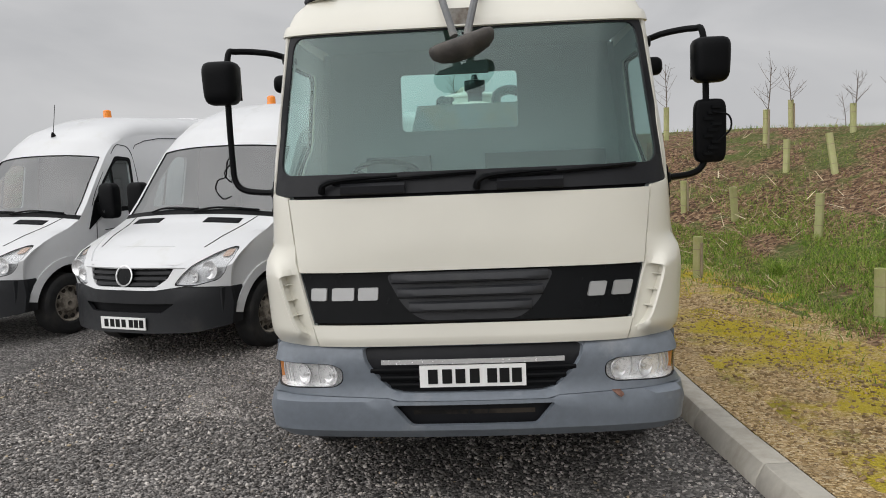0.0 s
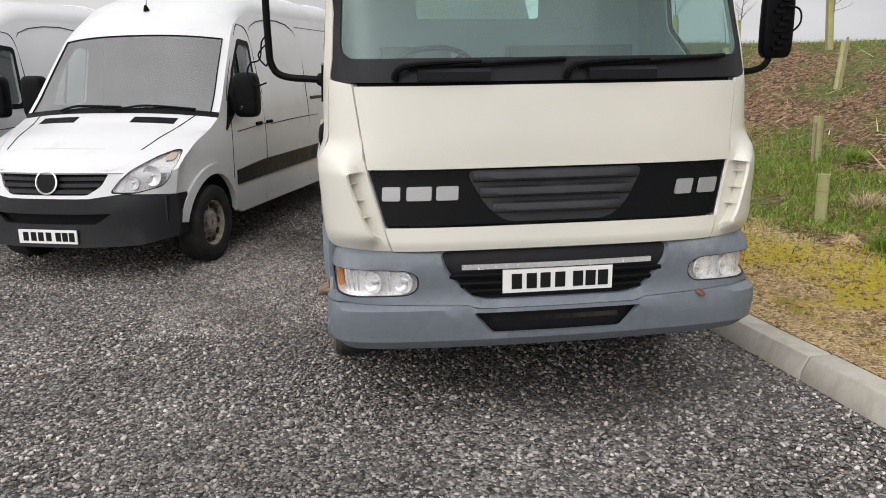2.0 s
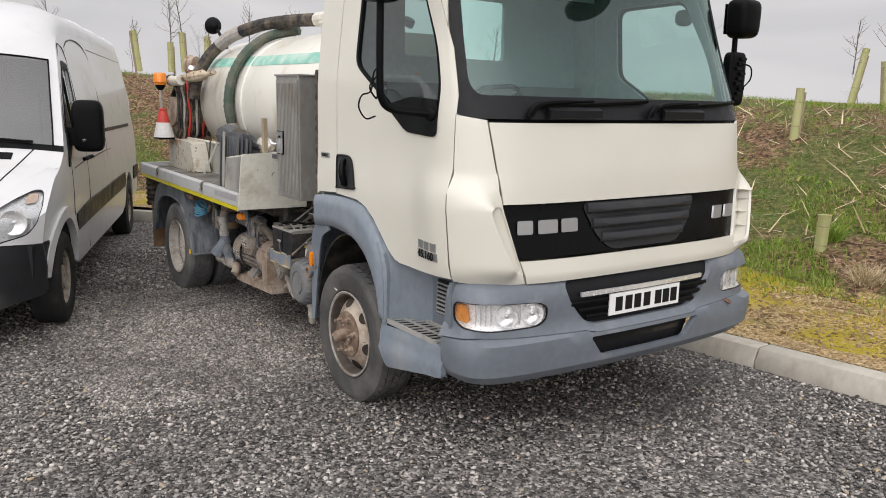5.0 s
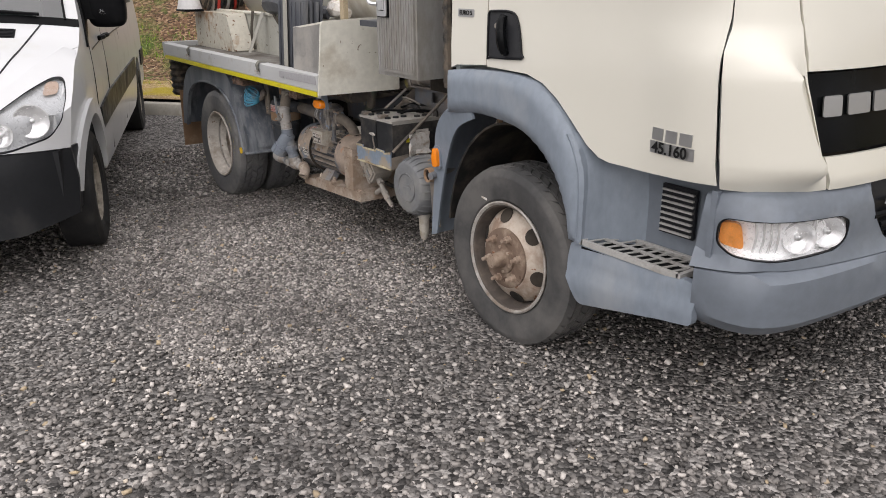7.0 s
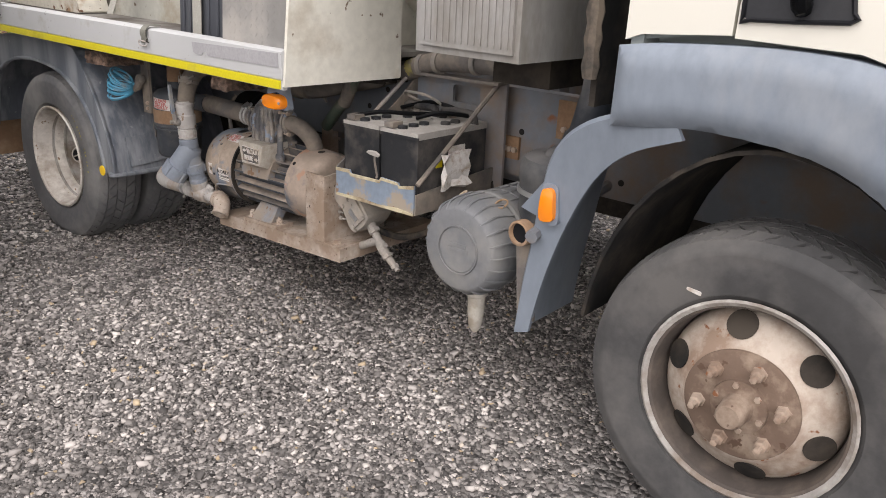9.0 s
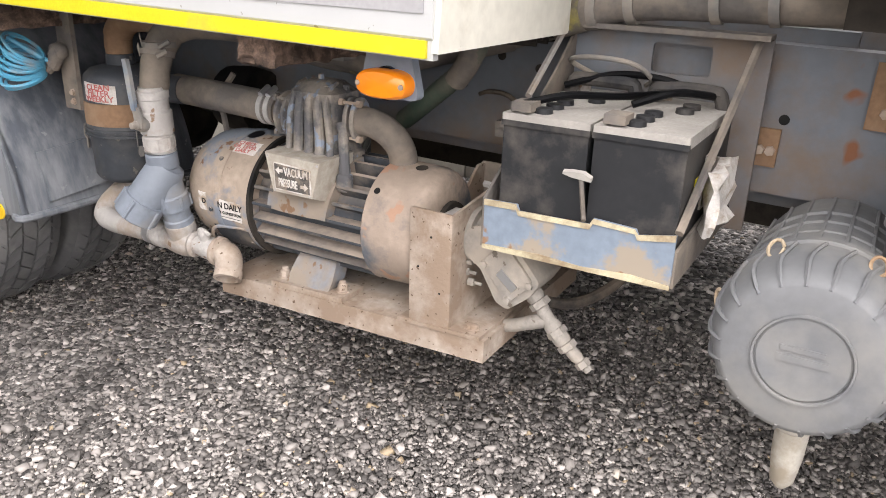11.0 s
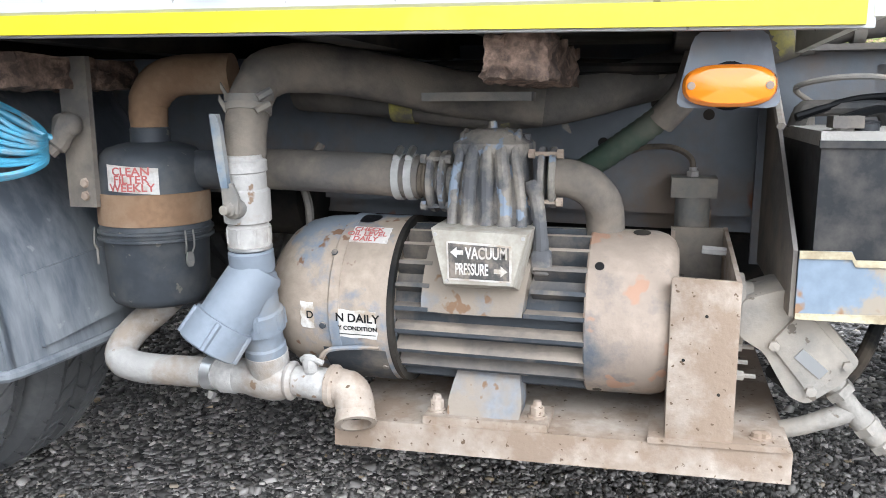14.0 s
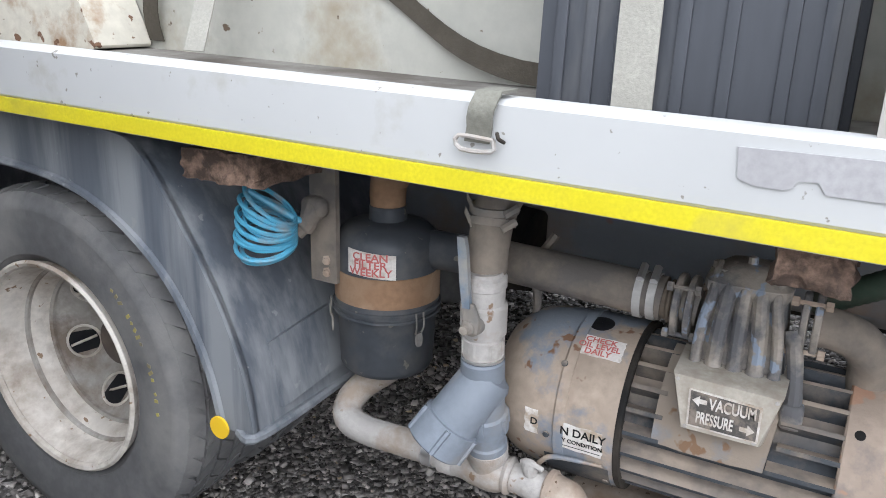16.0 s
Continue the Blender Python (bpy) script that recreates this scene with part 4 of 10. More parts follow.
part("windscreen", sheet(ws_in, [], 0.08, lambda u, v, d: cab(u, v, 0.010 + d), 0.0), M["glass"], truck, "green-tinted windscreen")
part("scuttle", front_skin(1.575, 1.66, lambda z: 0.94, 0.03, 0.01, 4), M["black"], truck)

# roof
us = list(np.linspace(-(A1 + 1.018), -A1, 14)) + list(np.linspace(-A1, A1, 50))[1:-1] + list(np.linspace(A1, A1 + 1.018, 14))
roof = part("roof", skin(lambda a, z: cab(a, z), us, [2.455, 2.48, 2.52, 2.57, 2.60, 2.635, 2.655, 2.675]), M["cream"], truck)
bm = bmesh.new()
bm.faces.new([bm.verts.new(cab(a, 2.674)) for a in us])
part("roof_top", bm, M["cream"], roof)
part("roof_lip", skin(lambda a, z: cab(a, z, -0.012), [u for u in us if abs(u) < A1 - 0.02], [2.445, 2.46, 2.485, 2.50], 0.015, (0, 1, 2.45)), M["cream"], truck)
for x in (-0.5, 0.5):
    b = part("beacon", turned((x, 0.86, 2.655), (0, 0, 1), [(0, 0.075), (0.03, 0.075), (0.035, 0.065), (0.11, 0.058), (0.125, 0.04), (0.128, 0.01)], 20), M["amber"], truck, "amber roof beacon")
part("air_horn", hose([(-0.86, 0.75, 2.65), (-0.80, 0.72, 2.68), (-0.70, 0.70, 2.69)], [0.035, 0.045, 0.03], 10, 3), M["trim"], truck)
part("roof_aerial", hose([(-0.62, 0.9, 2.65), (-0.6, 0.95, 2.8), (-0.57, 1.0, 3.05)], 0.006, 6, 3), M["black"], truck)

# doors, with the window cut out and the foot following the wheel arch
DOOR = [(0.262, 0.878), (0.55, 0.868), (0.71, 0.868), (0.76, 0.878), (0.82, 0.915), (0.90, 0.99), (0.98, 1.062), (1.06, 1.112), (1.15, 1.138), (1.392, 1.145), (1.392, 2.41), (0.62, 2.435), (0.50, 2.2), (0.36, 1.9), (0.30, 1.7)]
WINDOW = rounded([(0.40, 1.52), (0.66, 1.535), (0.92, 1.70), (1.20, 1.86), (1.20, 2.30), (0.66, 2.31), (0.45, 1.95), (0.39, 1.75)], [0.05, 0.08, 0.08, 0.06, 0.07, 0.06, 0.1, 0.05])


def flank(side):
    def fn(u, v, d):
        q = cab(round_at_y(u, v), v, d)
        q.x *= side
        return q
    return fn


for side in (-1, 1):
    fn = flank(side)
    door = part("door", sheet(DOOR, [WINDOW], 0.06, fn, 0.03), M["cream"], truck, "cream cab door")
    part("window_seal", sheet(WINDOW, [[(0.79 + (u - 0.79) * 0.955, 1.92 + (v - 1.92) * 0.955) for u, v in WINDOW]], 0.06, lambda u, v, d: fn(u, v, d + 0.002), 0.02), M["black"], door)
    part("window_glass", sheet(WINDOW, [], 0.1, lambda u, v, d: fn(u, v, d + 0.014), 0.0), M["sideglass"], door, "tinted door window")
    foot = rounded([(0.395, 1.518), (0.66, 1.53), (0.86, 1.655), (0.62, 1.70), (0.40, 1.69)], 0.04)
    part("mirror_base_cover", sheet(foot, [], 0.05, lambda u, v, d: fn(u, v, d - 0.008), 0.02), M["gloss"], door)
    hd = rounded([(1.172, 1.190), (1.384, 1.184), (1.386, 1.355), (1.374, 1.366), (1.228, 1.370), (1.196, 1.31)], [0.02, 0.02, 0.02, 0.02, 0.05, 0.05])
    handle = part("door_handle", sheet(hd, [], 0.03, lambda u, v, d: fn(u, v, d - 0.004), 0.02), M["grilletrim"], door, "black door handle recess")
    part("recess_lip", hose([fn(u, v, -0.006) for u, v in hd[::3]] + [fn(*hd[0], -0.006)], 0.005, 6, 2), M["trim"], handle)
    part("handle_grip", hose([fn(1.268, 1.206, -0.006), fn(1.270, 1.228, -0.022), fn(1.275, 1.275, -0.030), fn(1.284, 1.325, -0.024), fn(1.288, 1.348, -0.008)], [0.016, 0.020, 0.021, 0.020, 0.016], 10, 4), M["gloss"], handle)
    part("lock_barrel", turned(fn(1.335, 1.31, -0.004), (side, 0, 0), [(0, 0.011), (0.006, 0.010), (0.007, 0.001)], 12), M["fitting"], handle)
    rear_side = [(1.399, 1.15), (1.60, 1.135), (1.637, 1.12), (1.637, 2.47), (1.399, 2.45)]
    rear = part("cab_rear_side", sheet(rear_side, [], 0.1, fn, 0.03), M["cream"], truck)
    rail = [(0.62, 2.438), (1.399, 2.412), (1.399, 2.454), (0.60, 2.47)]
    part("door_top_rail", sheet(rail, [], 0.1, fn, 0.03), M["cream"], truck)
    if side < 0:
        sg = sheet(rounded([(1.485, 1.336), (1.592, 1.336), (1.592, 1.368), (1.485, 1.368)], 0.004, 2), [], 0.04, lambda u, v, d: fn(u, v, d - 0.003), 0.004)
        sg = part("emission_badge", sg, M["badge"], truck)
        lettering("EURO 5", 0.025, facing(fn(1.538, 1.352, 0).x - 0.0045, 1.538, 1.352), M["ink"], sg)
        bd = sheet([(0.335, 0.945), (0.52, 0.945), (0.52, 0.985), (0.335, 0.985)], [], 0.04, lambda u, v, d: fn(u, v, d - 0.003), 0.004)
        bd = part("model_badge", bd, M["badge"], truck)
        p0 = fn(0.43, 0.965, 0)
        ang = math.degrees(math.atan2(fn(0.52, 0.965, 0).x - fn(0.335, 0.965, 0).x, 0.185))
        lettering("45.160", 0.052, pose(p0.x - 0.0075, p0.y, p0.z, 0, 0, -ang) @ facing(0, 0, 0), M["ink"], bd, squeeze=1.05)
        for y in (0.37, 0.43, 0.49):
            q = sheet([(y - 0.024, 0.99), (y + 0.024, 0.99), (y + 0.021, 1.03), (y - 0.027, 1.03)], [], 0.04, lambda u, v, d: fn(u, v, d - 0.003), 0.005)
            part("badge_bar", q, M["badge"], bd)

# linings
for side in (-1, 1):
    fn = flank(side)
    part("door_lining", sheet(DOOR[:9] + [(1.392, 1.145), (1.392, 2.41), (0.62, 2.435), (0.50, 2.2), (0.36, 1.9), (0.30, 1.7)], [WINDOW], 0.09, lambda u, v, d: fn(u, v, d + 0.034), 0.004), M["cabin"], truck, "grey door lining")
    part("pillar_trim", sheet(corner_outline(side), [], 0.08, lambda u, v, d: Matrix.Diagonal((side, 1, 1)) @ cab(u, v, d + 0.026), 0.004), M["cabin"], truck)
    part("rear_side_lining", sheet([(1.399, 1.15), (1.632, 1.12), (1.632, 2.47), (1.399, 2.45)], [], 0.12, lambda u, v, d: fn(u, v, d + 0.034), 0.004), M["cabin"], truck)

# back wall and cab inside
bk = [(-1.01, 0.95), (1.01, 0.95), (1.01, 1.75), (0.99, 2.0), (0.94, 2.47), (0.89, 2.57), (0.81, 2.64), (-0.81, 2.64), (-0.89, 2.57), (-0.94, 2.47), (-0.99, 2.0), (-1.01, 1.75)]
rw = rounded([(-0.46, 1.945), (0.32, 1.945), (0.32, 2.32), (-0.46, 2.32)], 0.03)
part("cab_back", sheet(bk, [rw], 0.12, lambda u, v, d: Vector((u, 1.634 - d, v)), 0.03), M["cabin"], truck)
part("rear_window", sheet(rw, [], 0.2, lambda u, v, d: Vector((u, 1.618, v)), 0.0), M["glass"], truck)
part("cab_floor", cube(-0.95, 0.95, 0.25, 1.60, 0.98, 1.0), M["dash"], truck)
part("roof_lining", cube(-0.925, 0.925, 0.60, 1.615, 2.475, 2.495), M["cabin"], truck)
for s in (-1, 1):
    part("door_lining", cube(s * 0.93 - 0.01, s * 0.93 + 0.01, 0.45, 1.60, 1.0, 1.50), M["cabin"], truck)
dashb = skin(lambda u, v: (u, 0.27 + 0.45 * v, 1.60 + 0.07 * math.sin(v * 3.0) + (0.035 if -0.75 < u < -0.05 else 0.0) * math.sin(v * 3.1)), list(np.linspace(-0.9, 0.9, 37)), list(np.linspace(0, 1, 9)), 0.03, (0, 0.5, 1))
part("dashboard", dashb, M["dash"], truck)
part("dash_front", cube(-0.9, 0.9, 0.68, 0.72, 1.0, 1.60), M["dash"], truck)
wheel = bmesh.new()
d, u, v = frame_of((0, 0.5, 0.86))
rings(wheel, [[Vector((-0.47, 0.78, 1.66)) + (u * math.cos(a) + v * math.sin(a)) * (0.205 + 0.014 * math.cos(b)) + d * 0.014 * math.sin(b) for b in (2 * math.pi * j / 8 for j in range(8))] for a in (2 * math.pi * i / 36 for i in range(36))], closed=True)
sw = part("steering_wheel", wheel, M["black"], truck)
for a in (0.3, 2.84, 4.71):
    part("spoke", hose([Vector((-0.47, 0.80, 1.64)), Vector((-0.47, 0.78, 1.66)) + (u * math.cos(a) + v * math.sin(a)) * 0.2], 0.012, 6, 2), M["black"], sw)
for x in (-0.48, 0.30, 0.66):
    st = part("cab_seat", cube(x - 0.22, x + 0.22, 0.95, 1.42, 1.22, 1.36), M["dash"], truck, bevel=0.04)
    part("seat_back", cube(x - 0.21, x + 0.21, 1.42, 1.54, 1.34, 1.78, None), M["dash"], st, bevel=0.04)
part("sun_visor_strip", cube(-0.163, 0.129, 0.61, 0.65, 2.222, 2.288), M["dash"], truck, bevel=0.02)

# wipers
for x0, tip in ((-0.72, (0.05, 1.705)), (0.05, (0.83, 1.71))):
    p0 = cab(round_at_x(x0, 1.625), 1.625) + Vector((0, -0.012, 0))
    w = part("wiper_arm", hose([p0, cab(round_at_x(x0 + 0.02, 1.66), 1.66) + Vector((0, -0.035, 0.01)), cab(round_at_x(x0 + 0.12, 1.69), 1.69) + Vector((0, -0.03, 0)), cab(round_at_x((x0 + tip[0]) / 2, 1.70), 1.70) + Vector((0, -0.022, 0))], [0.018, 0.016, 0.012, 0.008], 8, 5), M["black"], truck)
    bm = bmesh.new()
    pts = [cab(round_at_x(x, 1.672 + (tip[1] - 1.672) * (x - x0 - 0.06) / (tip[0] - x0 - 0.06)), 1.672 + (tip[1] - 1.672) * (x - x0 - 0.06) / (tip[0] - x0 - 0.06)) + Vector((0, -0.016, 0)) for x in np.linspace(x0 + 0.06, tip[0], 8)]
    sweep(bm, pts, 0.0115, 6, 2)
    part("wiper_blade", bm, M["black"], w)
    bm = bmesh.new()
    rings(bm, [[cab(round_at_x(x, 1.62), 1.62) + Vector((0, -0.004 - q, h)) for q, h in ((0, -0.01), (0.02, 0), (0.022, 0.035), (0, 0.05))] for x in np.linspace(x0 + 0.10, x0 + 0.42, 6)])
    part("wiper_motor_cover", bm, M["trim"], truck)

# ---- bumper ----
BW, BD, BY, SQUARE, BOW = 1.06, 0.66, 0.62, 11.0, 0.105
_bx = np.concatenate([np.linspace(0, 0.88, 200), 0.88 + 0.12 * (1 - (1 - _t[1:]) ** 2)])
_by = (1 - _bx ** SQUARE) ** (1 / SQUARE) * (1 - BOW * _bx ** 2)
_ba = np.concatenate([[0], np.cumsum(np.hypot(np.diff(_bx) * BW, np.diff(_by) * BD))])
B1 = float(_ba[-1])


def bump(a, z, d=0.0):
    """The bumper's skin, a metres round from the middle: a proud lower beam, a ledge, and the lamp panel set back above it."""
    q = abs(a)
    out = float(np.interp(z, (0.40, 0.412, 0.435, 0.575, 0.605, 0.618, 0.628, 0.80, 0.85, 0.875), (-0.055, -0.03, -0.010, 0.005, 0.0, -0.020, -0.040, -0.030, -0.045, -0.075))) - d
    sx, sy = float(np.interp(q, _ba, _bx)), float(np.interp(q, _ba, _by))
    return Vector((math.copysign((BW + out) * sx, a), BY - (BD + out) * sy + max(0.0, q - B1), z))


intake = rounded([(-0.40, 0.582), (0.40, 0.582), (0.315, 0.475), (-0.315, 0.475)], 0.02)
e1 = float(np.interp(-(BY - 0.29) / BD, -_by, _ba))
LAMP_END = float(np.interp(-(BY - 0.245) / (BD - 0.03), -_by, _ba))
lower = [(-e1, 0.400), (e1, 0.400), (e1, 0.60), (e1 - 0.25, 0.625), (0.42, 0.612), (0.38, 0.60), (-0.38, 0.60), (-0.42, 0.612), (-e1 + 0.25, 0.625), (-e1, 0.60)]
part("bumper", sheet(lower, [intake], 0.05, bump, 0.03), M["bumper"], truck, "blue-grey plastic bumper")
part("intake_back", sheet(ring_of([(-0.42, 0.60), (0.42, 0.60), (0.36, 0.45), (-0.36, 0.45)], 0.1), [], 0.1, lambda u, v, d: bump(u, v, 0.05 + d), 0.01), M["trim"], truck)
part("tow_bar", skin(lambda x, h: bump(x, 0.53 + h) + Vector((0, 0.05, 0)), list(np.linspace(-0.3, 0.3, 15)), [-0.012, 0.0, 0.012], 0.01, (0, 1, 0.5)), M["under"], truck)
lamp_hole = {}
mask = rounded([(-0.575, 0.862), (0.575, 0.862), (0.53, 0.76), (0.43, 0.655), (0.36, 0.632), (-0.36, 0.632), (-0.43, 0.655), (-0.53, 0.76)], 0.04)
holes = [mask]
for s in (-1, 1):
    q = rounded([(s * 0.668, 0.690), (s * 0.664, 0.755), (s * 0.72, 0.782), (s * 1.0, 0.792), (s * (LAMP_END - 0.03), 0.786), (s * LAMP_END, 0.76), (s * LAMP_END, 0.690), (s * (LAMP_END - 0.06), 0.660), (s * 0.98, 0.654), (s * 0.72, 0.660)], 0.026)
    lamp_hole[s] = q
    holes.append(q)
e2 = e1 + 0.02
upper = [(-e2, 0.604), (-e2 + 0.25, 0.628), (-0.43, 0.615), (-0.36, 0.603), (0.36, 0.603), (0.43, 0.615), (e2 - 0.25, 0.628), (e2, 0.604), (e2 - 0.03, 0.84), (e2 - 0.12, 0.872), (-e2 + 0.12, 0.872), (-e2 + 0.03, 0.84)]
part("headlamp_panel", sheet(upper, holes, 0.05, bump, 0.03), M["bumper"], truck, "blue-grey headlamp panel")
msk = part("lower_grille", sheet(mask, [], 0.06, lambda u, v, d: bump(u, v, 0.022 + d), 0.012), M["trim"], truck, "black lower grille")
for z, w in ((0.745, 0.52), (0.705, 0.47), (0.668, 0.42)):
    for s in (-1, 1):
        part("grille_slat", skin(lambda u, h: bump(u, z + h, 0.008 - 0.012 * math.cos(h * 90)), list(np.linspace(s * 0.27, s * w, 8)), [-0.013, -0.005, 0.005, 0.013], 0.01, (0, 1, 0.7)), M["black"], msk)
part("chrome_strip", skin(lambda u, h: bump(u, 0.79 + h, -0.004), list(np.linspace(-0.46, 0.46, 25)), [-0.011, 0, 0.011], 0.012, (0, 1, 0.8)), M["chromebowl"], truck, "bright strip above the number plate")
pl = part("number_plate", cube(-0.26, 0.26, -0.008, 0.0, 0.662, 0.772), M["plate"], truck, "white number plate with plain dark bars", bevel=0.003)
for x in (-0.195, -0.125, -0.06, 0.01, 0.095, 0.155, 0.215):
    part("plate_bar", cube(x - 0.024, x + 0.024, -0.0105, -0.0075, 0.68, 0.752), M["ink"], pl, smooth=False)


def headlamp(parent, hole, fn, side, amber_at, reflectors, bowl_mat="lampin", shade_mat="bulb", flutes=()):
    """A lamp bowl behind a clear lens, with round reflectors, fluted walls and an amber turn signal."""
    bowl = part("headlamp", sheet(hole, [], 0.03, lambda u, v, d: fn(u, v, 0.040 + d), 0.01), M[bowl_mat], parent, "clear headlamp with amber turn signal")
    mid = (sum(p[0] for p in hole) / len(hole), sum(p[1] for p in hole) / len(hole))
    inner = [(mid[0] * 0.03 + u * 0.97, mid[1] * 0.06 + v * 0.94) for u, v in hole]
    part("lamp_rim", sheet(hole, [inner], 0.05, lambda u, v, d: fn(u, v, 0.003 + d), 0.010), M["trim"], bowl)
    part("lamp_wall", sheet([(mid[0] * 0.02 + u * 0.98, mid[1] * 0.04 + v * 0.96) for u, v in hole], [inner], 0.05, lambda u, v, d: fn(u, v, 0.012 + d), 0.030), M[bowl_mat], bowl)
    for u, v, r in reflectors:
        c = fn(u, v, 0.040)
        q = (fn(u, v, 0.0) - fn(u, v, 0.1)).normalized()
        rf = part("reflector", turned(c, q, [(-0.006, 0.01), (-0.002, r * 0.45), (0.006, r * 0.8), (0.020, r), (0.023, r * 1.05), (0.025, r), (0.012, r * 0.8), (0.003, r * 0.42), (0.002, 0.012)], 28), M["chromebowl"], bowl)
        part("bulb", turned(c, q, [(0.0, 0.011), (0.018, 0.011), (0.024, 0.008), (0.026, 0.001)], 14), M["alloy"], rf)
        part("reflector_rim", turned(c, q, [(0.019, r * 1.00), (0.022, r * 1.08), (0.026, r * 1.06), (0.024, r * 0.99)], 28, closed=True), M["lampshade"], rf)
    for u, v0, v1 in flutes:
        part("lamp_flute", hose([fn(u, v0, 0.034), fn(u + 0.004, (v0 + v1) / 2, 0.028), fn(u, v1, 0.034)], 0.004, 6, 3), M["chromebowl"], bowl)
    u0, u1, v0, v1 = amber_at
    part("turn_signal", sheet(rounded([(u0, v0 - 0.006), (u1, v0), (u1, v1), (u0 + (u1 - u0) * 0.2, v1 + 0.006)], 0.022), [], 0.02, lambda u, v, d: fn(u, v, 0.018 + d), 0.018), M[shade_mat], bowl, "amber turn signal")
    part("lens", sheet(hole, [], 0.06, lambda u, v, d: fn(u, v, 0.006 + d), 0.0), M["lens"], bowl)


for s in (-1, 1):
    headlamp(truck, lamp_hole[s], bump, s, (s * (LAMP_END - 0.105), s * (LAMP_END - 0.012), 0.690, 0.764), ((s * 0.755, 0.722, 0.050), (s * 0.90, 0.722, 0.050)), "lampin", "bulb", [(s * u, 0.675, 0.775) for u in (0.690, 0.828, 0.985, 1.01, 1.035, 1.06)])
part("rust_patch", sheet(rounded([(0.69, 0.63), (0.735, 0.63), (0.733, 0.608), (0.714, 0.592), (0.698, 0.604)], 0.008), [], 0.03, lambda u, v, d: bump(u, v, d - 0.003), 0.005), M["rustchip"], truck, "rusty chip in the bumper")

# front mirrors and arms
part("front_mirror_arm", hose([(-0.115, 0.60, 2.63), (-0.105, 0.42, 2.615), (-0.085, 0.33, 2.54), (-0.055, 0.275, 2.44), (-0.035, 0.25, 2.37)], [0.02, 0.021, 0.019, 0.019, 0.021], 8), M["aircan"], truck)
part("front_mirror_arm", hose([(0.095, 0.60, 2.63), (0.085, 0.42, 2.615), (0.068, 0.33, 2.54), (0.045, 0.275, 2.44), (0.03, 0.25, 2.37)], [0.02, 0.021, 0.019, 0.019, 0.021], 8), M["aircan"], truck)
part("arm_plate", cube(-0.075, 0.06, 0.425, 0.455, 2.455, 2.535), M["rimgrey"], truck, bevel=0.008)
bm = bmesh.new()
q = pose(0.005, 0.24, 2.318, -8, -17, 0)
rings(bm, [[q @ Vector((x, 0.090 * math.cos(a) * f - 0.02, (0.070 if math.sin(a) < 0 else 0.038) * math.sin(a) * f + 0.016 * (x / 0.165) ** 2)) for a in (2 * math.pi * i / 20 for i in range(20))] for x, f in ((-0.168, 0.20), (-0.158, 0.52), (-0.125, 0.82), (-0.06, 0.98), (0, 1.0), (0.06, 0.98), (0.125, 0.82), (0.158, 0.52), (0.168, 0.20))])
fm = part("front_mirror", bm, M["mirrorback"], truck, "dusty brown kerb-view mirror")
part("mirror_screw", turned(q @ Vector((0.02, -0.085, 0.035)), (0, -1, 0.5), [(0, 0.006), (0.004, 0.005), (0.005, 0.001)], 8), M["black"], fm)


